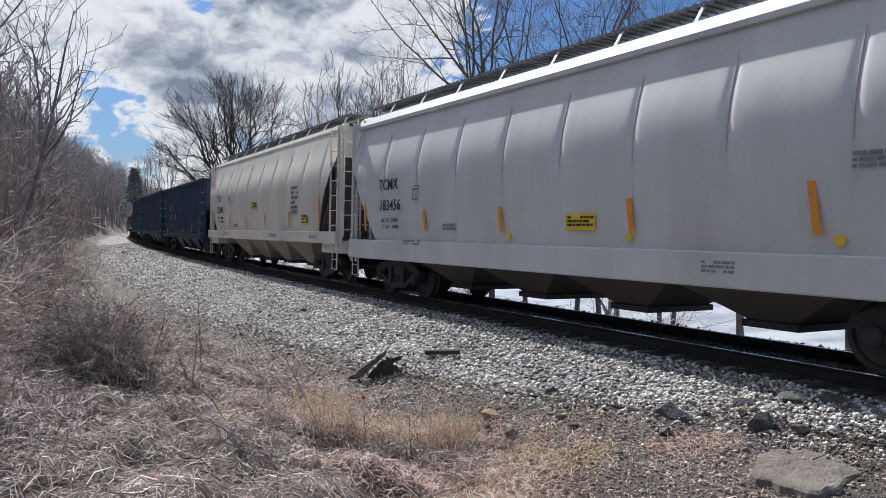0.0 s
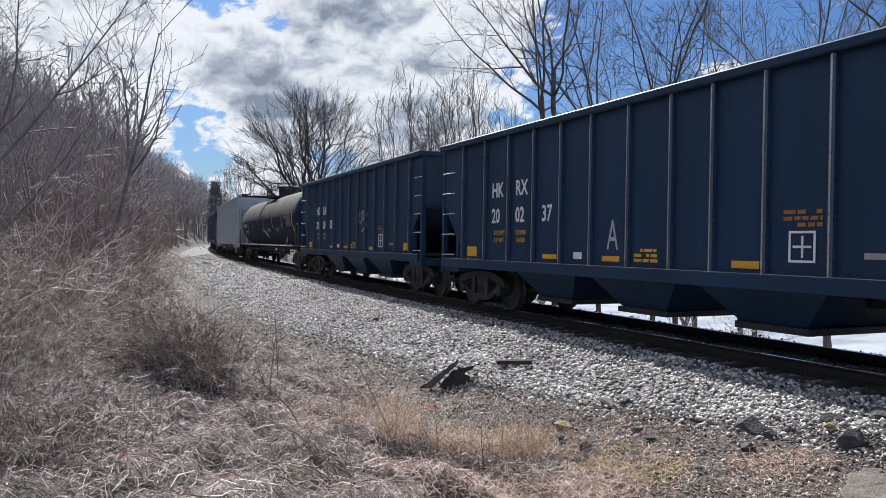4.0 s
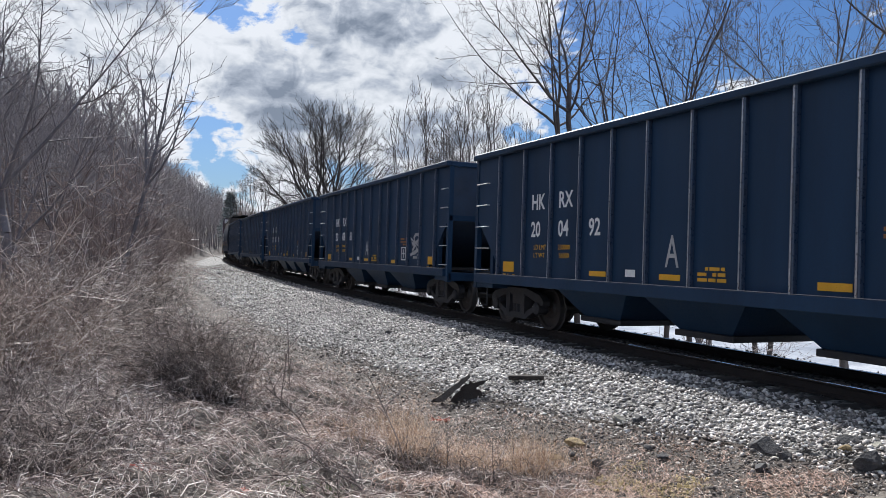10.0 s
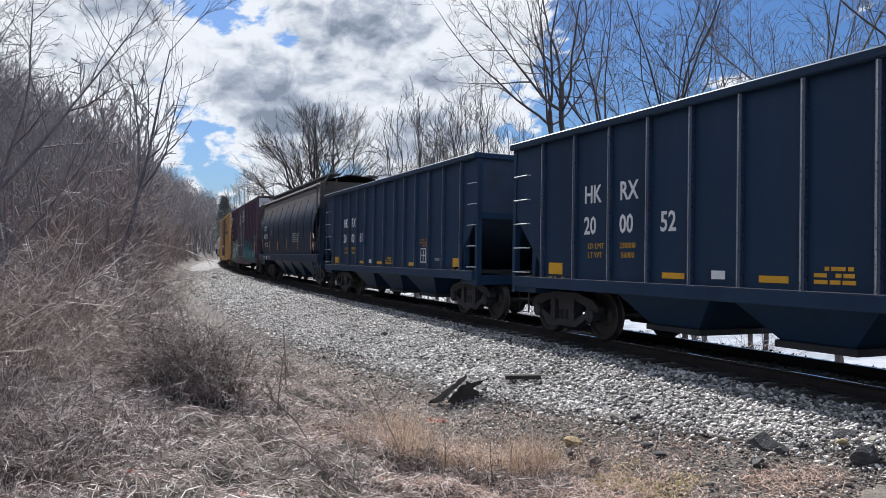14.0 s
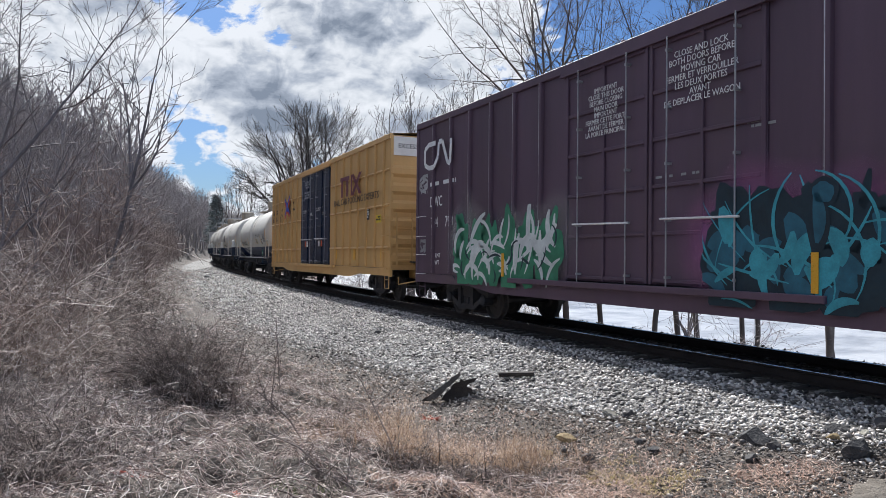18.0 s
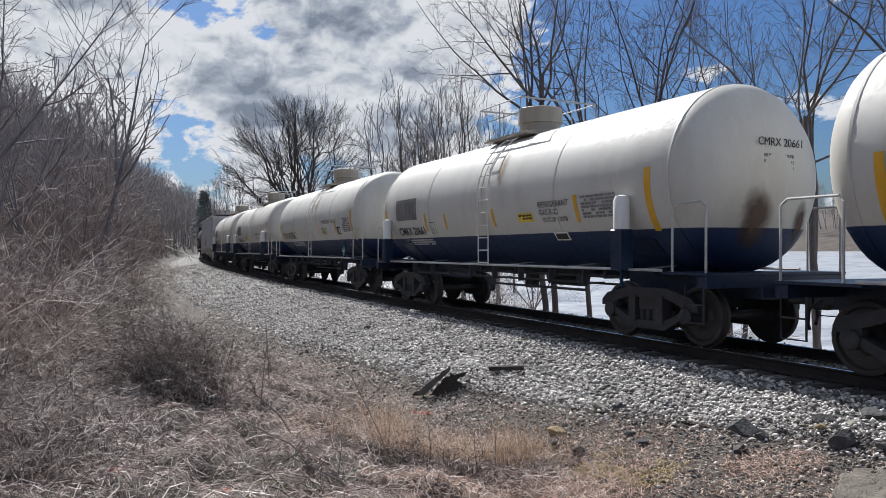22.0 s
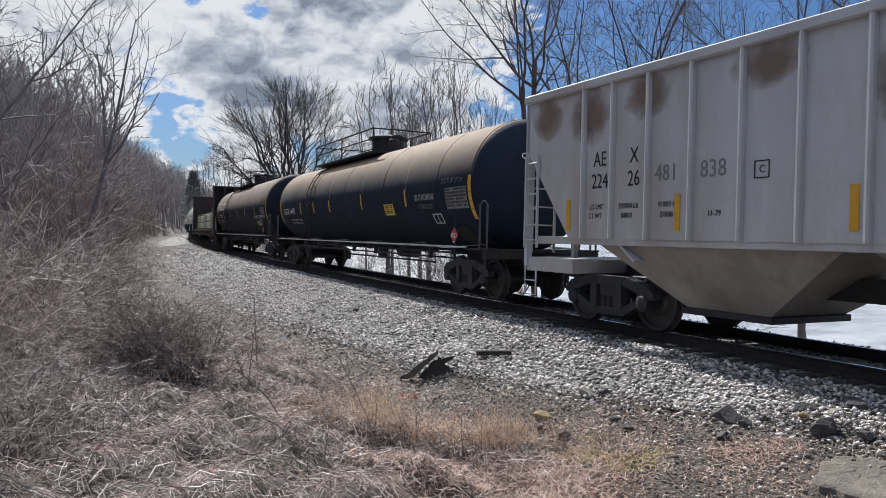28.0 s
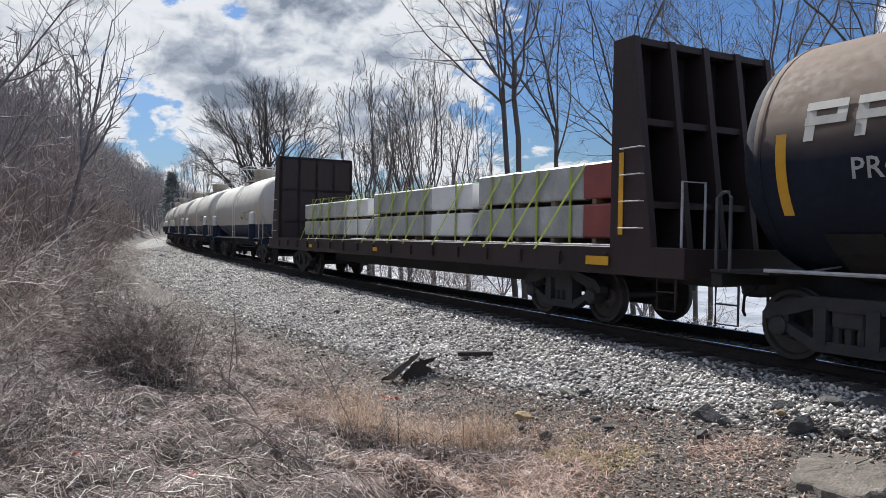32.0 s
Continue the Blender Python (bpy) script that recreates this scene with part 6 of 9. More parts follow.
    for s in (1, -1):
        q = Shape().tube([(-half + 0.1, s * 1.50, 1.16), (half - 0.1, s * 1.50, 1.16)], 0.026, 6)
        for k in np.linspace(-half + 0.6, half - 0.6, 6):
            q.tube([(k, s * 1.50, 1.16), (k, s * 0.75, 1.22)], 0.014, 5)
        q.make("side_rail", GLINT_STEEL, car, "handrail painted pale for its glint")
    for s in (1, -1):
        low = Shape().tube([(-half + 1.9, s * 1.38, 0.90), (half - 1.9, s * 1.38, 0.90)], 0.022, 5)
        low.tube([(-half + 2.6, s * 1.05, 0.74), (0.4, s * 1.05, 0.74), (0.7, s * 1.05, 0.90), (half - 2.4, s * 1.05, 0.90)], 0.026, 5)
        low.make("brake_pipe", STEEL, car)
        for k in np.linspace(-half + 2.1, half - 2.1, 8):
            kit_part("hanger", f"hanger{s}", lambda: Shape().box(-0.025, 0.025, s * 1.36, s * 1.47, 0.86, 1.17).box(-0.02, 0.02, s * 1.0, s * 1.40, 0.87, 0.91), STEEL, car, pose(k, 0, 0))
    g = Shape()
    g.tube([(-half + 2, 0.55, 0.98), (half - 2, 0.55, 0.98)], 0.03, 6)
    g.tube([(-half + 2, -0.45, 1.02), (half - 2, -0.45, 1.02)], 0.045, 6)
    g.tube([(0.2, 0.0, zc - R + 0.05), (0.2, 0.0, 0.62)], 0.16, 12)
    for k in np.linspace(-half + 2.6, half - 2.6, 5):
        g.box(k - 0.03, k + 0.03, -0.5, 0.6, 0.94, 1.2)
    g.make("piping", STEEL, car)
    Shape().lathe([(-0.6, 0.20), (0.6, 0.20)], "x", 14, -0.85, 0.86).make("brake_reservoir", STEEL, car)
    running_gear(car, length, length / 2 - 2.15, False)
    return car


def shell_text(car, text, size, material, x, z, R, zc, bold=0.0, squeeze=1.0, align="LEFT"):
    """Letters that follow the round of the shell."""
    ob = writing(text, size, material, car, x, 0.0, 0.0, bold=bold, squeeze=squeeze, align=align)
    for v in ob.data.vertices:
        a = (z + v.co.z - zc) / R
        a = max(-1.5, min(1.5, a))
        v.co = (v.co.x, (R + 0.012) * math.cos(a), zc + (R + 0.012) * math.sin(a))
    return ob


def shell_patch(car, material, x0, x1, z0, z1, R, zc, name="reflector", label="", proud=0.008):
    g = Shape()
    rows = []
    for i in range(7):
        a = (z0 + (z1 - z0) * i / 6 - zc) / R
        rows.append([(x, (R + proud) * math.cos(a), zc + (R + proud) * math.sin(a)) for x in (x0, x1)])
    return g.sheet(rows).make(name, material, car, label)


def frame_mark(car, x0, x1, z0, z1, R=1.48, zc=2.60):
    """A thin outlined square with one letter in it."""
    for a, b, c, d in ((x0, x1, z0, z0 + 0.014), (x0, x1, z1 - 0.014, z1), (x0, x0 + 0.014, z0, z1), (x1 - 0.014, x1, z0, z1)):
        shell_patch(car, INK_BLACK, a, b, c, d, R, zc, "outline")
    shell_text(car, "C", 0.09, INK_BLACK, (x0 + x1) / 2 + 0.04, z0 + 0.06, R, zc)


def bars_end(car, material, y, z, width, height, seed, x=-6.28):
    """One line of small print on the end of a tank."""
    rnd = random.Random(seed)
    g, u = Shape(), 0.0
    while u < width:
        w = min(rnd.uniform(0.03, 0.11), width - u)
        g.box(x, x + 0.005, y - u - w, y - u, z - height, z)
        u += w + 0.02
    g.make("end_stencil", material, car)


def shell_bars(car, material, x, z, width, height, lines, R, zc, seed=0):
    ob = bars(car, material, x, 0.0, z, width, height, lines, seed=seed)
    if ob:
        for v in ob.data.vertices:
            a = (v.co.z - zc) / R
            v.co = (v.co.x, (R + 0.010 + v.co.y) * math.cos(a), zc + (R + 0.010 + v.co.y) * math.sin(a))
    return ob


# ---- boxcar
def boxcar(label, paint, door_paint, roof_paint, ribs, door, belts=(), H=5.0, zb=0.78):
    car = thing("boxcar", label, "railcar", "boxcars in the train")
    E, Y = 9.2, 1.50
    d0, d1 = door
    for s in (1, -1):
        for a, b in ((-E, d0), (d1, E)):
            g = Shape().prism([(a, zb + 0.25), (b, zb + 0.25), (b, H), (a, H)], s * (Y - 0.03), s * Y)
            panel = g.make("side_panel", paint, car)
            for x in ribs:
                if a + 0.1 < x < b - 0.1:
                    glint_edge(kit_part("rib", f"{label}rib{s}", lambda: rib_shape(s, Y + 0.003, 0.13, 0.07, zb + 0.28, H - 0.14), paint, panel, pose(x, 0, 0), True), 0.06, Y, RIB_GLINT if paint is MAROON else paint)
            for z in belts:
                prof = [(Y + 0.003, z - 0.04), (Y + 0.05, z - 0.04), (Y + 0.055, z - 0.015), (Y + 0.003, z + 0.035)]
                g = Shape().sheet([[(x, s * yy, zz) for yy, zz in prof] for x in (a + 0.12, b - 0.1)], close=True)
                g.f += [(0, 1, 2, 3), (7, 6, 5, 4)]
                g.make("belt_rail", paint, panel)
        Shape().box(-E, E, s * (Y - 0.05), s * (Y + 0.05), H - 0.14, H + 0.02, 0.01).make("eave", roof_paint, car)
        Shape().prism([(-E, zb + 0.24), (-E, zb + 0.02), (-E + 3.1, zb + 0.02), (-E + 4.2, zb - 0.10), (E - 4.2, zb - 0.10), (E - 3.1, zb + 0.02), (E, zb + 0.02), (E, zb + 0.24)], s * (Y - 0.04), s * (Y + 0.03)).make("side_sill", paint, car)
        mid = (d0 + d1) / 2
        for a, b in ((d0 + 0.02, mid - 0.02), (mid + 0.02, d1 - 0.02)):
            dr = Shape().box(a, b, s * (Y - 0.04), s * (Y + 0.01), zb + 0.28, H - 0.18, 0.008).make("plug_door", door_paint, car, "closed plug door")
            for z in np.linspace(zb + 0.34, H - 0.25, 6):
                Shape().box(a + 0.075, b - 0.075, s * (Y + 0.012), s * (Y + 0.045), z - 0.03, z + 0.03, 0.008).make("door_rib", door_paint, dr)
            for x0, x1, t in ((a, a + 0.07, 0.05), (b - 0.07, b, 0.05), ((a + b) / 2 - 0.03, (a + b) / 2 + 0.03, 0.055)):
                Shape().box(x0, x1, s * (Y + 0.012), s * (Y + t), zb + 0.28, H - 0.18, 0.008).make("door_stile", door_paint, dr)
            for x in (a + 0.45, b - 0.45):
                q = Shape().tube([(x, s * (Y + 0.10), zb + 0.25), (x, s * (Y + 0.10), H - 0.2)], 0.013, 6)
                for z in np.linspace(zb + 0.4, H - 0.4, 5):
                    q.box(x - 0.02, x + 0.02, s * (Y + 0.01), s * (Y + 0.12), z - 0.02, z + 0.02)
                q.make("lock_bar", GLINT_STEEL, dr)
            q = Shape().tube([(a + 0.35, s * (Y + 0.13), zb + 1.25), (b - 0.35, s * (Y + 0.13), zb + 1.28)], 0.017, 5)
            q.make("door_handle", INK_WHITE, dr)
        Shape().box(d0 - 0.9, d1 + 1.9, s * (Y + 0.04), s * (Y + 0.14), zb + 0.16, zb + 0.26, 0.01).make("door_track", paint, car)
        Shape().box(d0 - 0.1, d1 + 0.1, s * (Y + 0.0), s * (Y + 0.10), H - 0.22, H - 0.15).make("door_rail", paint, car)
        for e in (1, -1):
            zz = [1.02, 1.52, 2.0, 2.52]
            rung_line(car, e * (E - 0.12), e * (E - 0.58), s * Y if s > 0 else -Y - 0.07, zz, WHITE if paint is MAROON else paint)
            stirrup(car, e * (E - 0.35), s * (Y - 0.02), paint)
    rows = []
    for i in range(19):
        x = -E + 2 * E * i / 18
        rows.append([(x, y, H + 0.02 + 0.12 * (1 - abs(y) / 1.52)) for y in (-1.52, -0.7, 0, 0.7, 1.52)])
    roof = Shape().sheet(rows).make("roof", roof_paint, car)
    for i in range(12):
        x = -E + 0.8 + i * (2 * E - 1.6) / 11
        kit_part("roof_rib", f"{label}roof_rib", lambda: Shape().box(-0.04, 0.04, -1.45, 1.45, H + 0.03, H + 0.10, 0.01), roof_paint, roof, pose(x, 0, 0))
    Shape().box(-E + 0.05, E - 0.05, -Y + 0.05, Y - 0.05, zb + 0.2, zb + 0.28).make("floor_plate", STEEL, car)
    for e in (1, -1):
        g = Shape()
        prof = [(E - 0.03, zb + 0.2)]
        z = zb + 0.35
        while z < H - 0.75:
            prof += [(E - 0.03, z), (E + 0.045, z + 0.10), (E + 0.045, z + 0.26), (E - 0.03, z + 0.36)]
            z += 0.52
        prof += [(E - 0.03, H - 0.70), (E - 0.03, H - 0.02)]
        g.sheet([[(e * x, y, z) for x, z in prof] for y in (-Y + 0.01, Y - 0.01)])
        g.make("corrugated_end", paint, car)
        Shape().box(e * (E - 0.02), e * (E + 0.02), -Y + 0.06, Y - 0.06, H - 0.62, H - 0.06).make("end_panel", WHITE, car, "white excess-height panel")
        for s in (1, -1):
            Shape().box(e * (E - 0.10), e * (E + 0.03), s * (Y - 0.06), s * (Y + 0.02), zb, H).make("corner_post", paint, car)
        ladder(car, (e * (E + 0.12), 1.34), (e * (E + 0.12), 0.86), zb + 0.35, zb + 1.9, 5, paint)
        g = Shape().box(e * (E - 1.2), e * (E + 0.35), -0.45, 0.45, 0.70, 1.05, 0.02)
        g.make("draft_sill", paint if paint is not MAROON else STEEL, car)
        q = Shape().tube([(e * (E + 0.30), 1.35, zb + 0.0), (e * (E + 0.30), 1.35, zb - 0.22), (e * (E + 0.30), 0.4, zb - 0.05)], 0.02, 5)
        q.make("cut_lever", paint if paint is not MAROON else STEEL, car)
        Shape().box(e * (E - 0.04), e * (E + 0.40), -0.9, 0.9, zb + 0.42, zb + 0.46).make("crossover_platform", STEEL, car)
    running_gear(car, 20.0, 7.05)
    return car


def graffiti(car, x0, x1, z0, z1, fills, y, seed):
    """Sprayed shapes: overlapping wavy strokes that make no letters."""
    rnd = random.Random(seed)
    for k, (material, count, w) in enumerate(fills):
        g = Shape()
        for _ in range(count):
            x, z = rnd.uniform(x0, x1), rnd.uniform(z0, z0 + (z1 - z0) * 0.55)
            dx, dz = rnd.uniform(-0.35, 0.35), rnd.uniform(0.35, (z1 - z0) * 0.6)
            cv, n = rnd.uniform(-0.5, 0.5), 7
            rows = []
            for i in range(n):
                t = i / (n - 1)
                px_ = x + dx * t + cv * math.sin(math.pi * t)
                pz = min(z1, z + dz * t)
                ww = w * (0.35 + 0.65 * math.sin(math.pi * (0.12 + 0.8 * t))) * rnd.uniform(0.8, 1.2)
                rows.append([(max(x0, min(x1, px_ - ww)), y + 0.003 * k, pz), (max(x0, min(x1, px_ + ww)), y + 0.003 * k, pz + 0.08)])
            g.sheet(rows)
        g.make("graffiti", material, car, "sprayed graffiti strokes")


def sprayed_piece(car, x0, x1, z0, z1, n, body, fills, mist, y, seed, knobs=()):
    """Sprayed shapes that make no letters: soft mist, irregular bodies, tapered strokes and knobs."""
    rnd = random.Random(seed)
    def swoosh(g, x, z, ang, length, width, bend, yy):
        rows, p, a = [], Vector((x, z)), ang
        for j in range(11):
            w = width * (0.12 + math.sin(math.pi * (j + 0.4) / 11.2) ** 0.8)
            d = Vector((math.cos(a), math.sin(a)))
            o = Vector((-d.y, d.x)) * w
            rows.append([(min(x1 + 0.1, max(x0 - 0.1, q.x)), yy, min(z1 + 0.1, max(z0, q.y))) for q in (p + o, p - o)])
            p = p + d * (length / 10)
            a += bend / 10
        g.sheet(rows)
    def disc(g, cx, cz, rx, rz, yy, rough=0.0):
        ph = [rnd.uniform(0, 6.283) for _ in range(3)]
        b = len(g.v)
        g.v.append((cx, yy, cz))
        for j in range(40):
            a = 2 * math.pi * j / 40
            w = 1 + rough * (math.sin(2 * a + ph[0]) + 0.8 * math.sin(5 * a + ph[1]) + 0.55 * math.sin(9 * a + ph[2]))
            g.v.append((cx + w * rx * math.cos(a), yy, max(z0, cz + w * rz * math.sin(a))))
        g.f += [(b, b + 1 + j, b + 1 + (j + 1) % 40) for j in range(40)]
    step = (x1 - x0) / n
    if mist:
        for i in range(n + 2):
            g = Shape()
            disc(g, x0 + step * i * n / (n + 1), rnd.uniform(0.45, 0.75) * (z1 - z0) + z0, step * rnd.uniform(0.8, 1.2), (z1 - z0) * rnd.uniform(0.5, 0.75), y + 0.0004 * i)
            g.make("spray_mist", mist, car, "faint sprayed mist")
    y += 0.006
    if body:
        g = Shape()
        for i in range(n):
            disc(g, x0 + step * (i + 0.5), z0 + (z1 - z0) * rnd.uniform(0.40, 0.48), step * rnd.uniform(0.5, 0.7), (z1 - z0) * rnd.uniform(0.44, 0.56), y + 0.0006 * (i % 3), 0.13)
        for _ in range(n * 4):
            swoosh(g, rnd.uniform(x0, x1), z0 + (z1 - z0) * rnd.uniform(0.2, 0.7), rnd.gauss(1.57, 0.7), rnd.uniform(0.4, 0.9), rnd.uniform(0.05, 0.11), rnd.uniform(-2, 2), y + 0.002)
        g.make("graffiti", body, car, "dark sprayed graffiti body")
    for k, (fill, count, wide, far) in enumerate(fills):
        g = Shape()
        for i in range(count):
            u = (i + rnd.random()) / count
            swoosh(g, x0 + (x1 - x0) * u, z0 + (z1 - z0) * rnd.uniform(0.02, 0.55), rnd.choice((1.4, 1.75, 0.5, 2.6)) + rnd.gauss(0, 0.35), rnd.uniform(0.3, 0.75) * far, wide * rnd.uniform(0.5, 1.3), rnd.uniform(-2.4, 2.4), y + 0.004 + 0.0015 * k + 0.0002 * (i % 5))
        g.make("graffiti", fill, car, "sprayed graffiti strokes")
    if knobs:
        g, h = Shape(), Shape()
        for cx, cz in knobs:
            swoosh(g, cx + 0.1, cz - 0.75, 1.8, 0.9, 0.15, -0.9, y + 0.009)
            disc(g, cx, cz, 0.20, 0.19, y + 0.010, 0.04)
            disc(h, cx, cz, 0.14, 0.13, y + 0.012, 0.05)
            swoosh(h, cx + 0.08, cz - 0.6, 1.8, 0.6, 0.08, -0.6, y + 0.012)
        g.make("graffiti", body, car, "dark outline of sprayed knobs")
        h.make("graffiti", fills[0][0], car, "sprayed knobs")


def notice(car, lines, size, x, z, y, material, gap=1.35):
    """Centred lines of stencilled words."""
    for i, txt in enumerate(lines):
        writing(txt, size, material, car, x, y, z - i * size * gap, align="CENTER", squeeze=0.9)


# ---- bulkhead flat car with its load
def bulkhead_flat():
    car = thing("bulkhead_flat_car", "rust-brown bulkhead flat car with tall end walls", "railcar")
    E, Y, D = 11.25, 1.50, 1.30
    Shape().box(-E, E, -Y + 0.09, Y - 0.09, D - 0.10, D, 0.01).make("deck", BROWN, car)
    for s in (1, -1):
        g = Shape().box(-E, E, s * (Y - 0.09), s * Y, D - 0.42, D + 0.02, 0.015)
        for k in np.arange(-9.6, 9.7, 1.2):
            g.box(k - 0.06, k + 0.06, s * Y, s * (Y + 0.05), D - 0.30, D - 0.08)
        g.make("side_sill", BROWN, car)
        Shape().box(-6.2, 6.2, s * 0.25, s * 0.40, 0.55, D - 0.1).make("fish_belly_sill", STEEL, car)
    for e in (1, -1):
        a, b = e * 9.72, e * 10.62
        g = Shape().box(a, a + e * 0.06, -Y, Y, D, 4.50)
        g.make("bulkhead_wall", BROWN, car)
        for y in (-1.44, -0.72, 0.0, 0.72, 1.44):
            Shape().prism([(a, D), (b, D), (b - e * 0.45, 4.5), (a, 4.5)], y - 0.06, y + 0.06).make("bulkhead_post", BROWN, car)
        g = Shape()
        for z in (1.95, 3.2, 4.44):
            g.box(a, e * (10.55 - (z - 1.3) * 0.13), -Y, Y, z - 0.05, z + 0.05)
        g.make("bulkhead_brace", BROWN, car)
        Shape().slab((b, Y + 0.004, D + 0.02), (a, Y + 0.004, D + 0.02), (a, Y + 0.004, 4.5), (b - e * 0.45, Y + 0.004, 4.5), 0.02).make("bulkhead_cheek", BROWN, car)
        rung_line(car, e * 10.45, e * 10.0, Y + 0.02, [1.6, 2.0, 2.4, 2.8], WHITE)
        Shape().box(e * 10.7, e * E, -Y + 0.05, Y - 0.05, D - 0.4, D).make("end_platform", BROWN, car)
        stirrup(car, e * 10.9, Y - 0.03, BROWN)
        g = Shape().tube([(e * 11.1, 1.40, D), (e * 11.1, 1.40, 2.25), (e * 11.1, 0.95, 2.25), (e * 11.1, 0.95, D)], 0.02, 6)
        g.make("handrail", RAIL_GREY, car)
    slant_mark(car, -9.98, 1.5, 2.75, 0.10, 1.53)
    flat_mark(car, REFLECT, -9.75, -9.2, 1.02, 1.16, 1.555)
    flat_mark(car, REFLECT, -0.4, -0.1, 1.02, 1.12, 1.555)
    flat_mark(car, REFLECT, 5.3, 5.6, 1.02, 1.12, 1.555)
    running_gear(car, 22.6, 7.9)
    return car


def lumber_load():
    """Wrapped bundles, each a thing with its end wraps; straps lie over them."""
    made = []
    for x0, x1, red, dz in ((0.90, 6.9, False, -0.14), (-5.04, 0.48, False, -0.05), (-9.55, -5.32, True, 0.05)):
        for z0, z1 in ((1.44, 1.98 + dz / 2), (2.07 + dz / 2, 2.64 + dz)):
            t = thing("lumber_bundle", "plastic-wrapped lumber bundle strapped on a flat car" if not red else "grey and red wrapped lumber bundle on a flat car", "lumber", "lumber bundles on the flat car")
            w = 0.75 if red else 1.9
            Shape().box(x0 + w, x1, -1.22, 1.32, z0, z1, 0.03).make("wrap", WRAP_GREY, t, "grey printed plastic wrap")
            if red:
                Shape().box(x0 - 0.05, x0 + 0.747, -1.23, 1.33, z0, z1, 0.03).make("end_wrap", WRAP_RED, t, "dull red end wrap")
            else:
                Shape().box(x0, x0 + w - 0.003, -1.23, 1.33, z0, z1 + 0.004, 0.03).make("end_wrap", WRAP_WHITE, t)
            for k in np.arange(x0 + 0.5, x1, 1.15):
                Shape().box(k - 0.05, k + 0.05, -1.2, 1.28, z0 - 0.09, z0 - 0.002).make("dunnage", TIMBER, t)
            made.append(t)
    for x in (5.9, 5.1, 4.2, 2.6, 1.6, 0.0, -0.9, -1.8, -2.8, -4.4, -5.9, -6.7, -7.5, -8.5):
        t = thing("cargo_strap", "lime-green webbing strap over wrapped lumber", "strap", "straps over the lumber")
        g = Shape()
        w = 0.034
        for pts in ([(x, 1.36, 1.36), (x, 1.355, 2.665), (x, -1.25, 2.665), (x, -1.25, 1.36)], [(x - 0.35, 1.345, 2.64), (x + 0.75, 1.56, 1.24)]):
            for p, q in zip(pts, pts[1:]):
                d = (Vector(q) - Vector(p)).normalized()
                g.sheet([[(p[0] - w, p[1], p[2]), (p[0] + w, p[1], p[2])], [(q[0] - w, q[1], q[2]), (q[0] + w, q[1], q[2])]])
        o = g.make("webbing", STRAP, t)
        made.append(t)
    return made
# ---------------------------------------------------------------- the place
build_ground()
build_water()
build_track()


def scatter_points(n, seed, xr, yr, keep):
    rng = np.random.default_rng(seed)
    x, y = rng.uniform(*xr, n), rng.uniform(*yr, n)
    lat = np.hypot(x - (TRACK_R + TRACK_D), y) - TRACK_R
    k = keep(x, y, lat)
    x, y = x[k], y[k]
    return np.stack([x, y, ground_height(x, y)], 1)


scatter_stones("ballast_stones", "loose grey crushed stone beside the rails", 80000, (2, 30), (1.25, 6.3), (0.030, 0.088), 1, 1.5, keep=lambda s, l, u: l < gravel_edge(s) + (u - 0.5) * 0.9)
scatter_stones("ballast_stones", "scattered stones in the trampled soil", 70000, (1.5, 22), (2.2, 8.0), (0.016, 0.066), 8, 1.3, keep=lambda s, l, u: (l > gravel_edge(s) - 0.3) & (u < 0.9 * np.exp(-np.maximum(l - gravel_edge(s), 0) / np.interp(s, [6, 12], [0.85, 1.5]))), material=DIRTY_STONE)
scatter_stones("grit", "fine dark grit on the worn ground", 42000, (2.0, 8.5), (2.0, 6.4), (0.010, 0.034), 12, 1.0, GRIT, keep=lambda s, l, u: (l > gravel_edge(s) - 0.1) & (u > 0.15 * (l - gravel_edge(s))))
scatter_stones("ballast_stones", "loose grey crushed stone along the curve", 9000, (28, 80), (1.3, 5.8), (0.06, 0.13), 2, 1.4)
scatter_stones("ballast_stones", "dark crushed stone between the ties", 5000, (1, 40), (-2.6, 1.25), (0.04, 0.09), 3, 1.3, DARK_STONE)

# bare trees on the river bank behind the train
BANK = [wander_tree(11, 8.8, 10, 7.8, 0.095, (3, 74), lean=(-0.2, 0.3), trunks=2), wander_tree(12, 9.0, 6, 7.4, 0.082, (3, 50), lean=(-0.9, 0.3)),
        wander_tree(13, 8.6, 6, 7.2, 0.08, (4, 60), lean=(0.6, -0.4), trunks=2)]
bank_base = [tree_thing("tree", "tall bare winter tree on the river bank", *b, BARK, m=stand(az, dist, turn), group="river bank trees") for b, az, dist, turn in zip(BANK, (34.8, 41.6, 44.6), (27, 26, 27), (20, 200, 120))]
for k, az, dist, turn in ((1, 38.0, 29, 70), (0, 53.5, 26, 310), (2, 48.5, 29, 250), (1, 60.5, 24, 60)):
    copy_thing(bank_base[k], stand(az, dist, turn))

# the broad tree and the line of smaller ones farther along the bank
oak = fan_tree(33, 7.5, 12.8, 9.6, 10.0, 0.36, 13, (8, 6, 4), 0.015, -8)
tree_thing("tree", "broad bare tree with a round crown beyond the track", *oak, BARK_DARK, m=stand(16.0, 88, 40))
LINE = [fan_tree(41, 5.0, 9.5, 2.8, 5.2, 0.13, 6, (5, 4, 2), 0.013, 20), fan_tree(42, 6.5, 12.0, 3.4, 6.5, 0.17, 7, (5, 4, 2), 0.013, 10, lean=(0.5, 0.0))]
line_base = [tree_thing("tree", "slender bare tree in the bank's tree line", *b, BARK, m=stand(az, dist, 0), group="tree line") for b, az, dist in zip(LINE, (23.6, 26.4), (62, 58))]
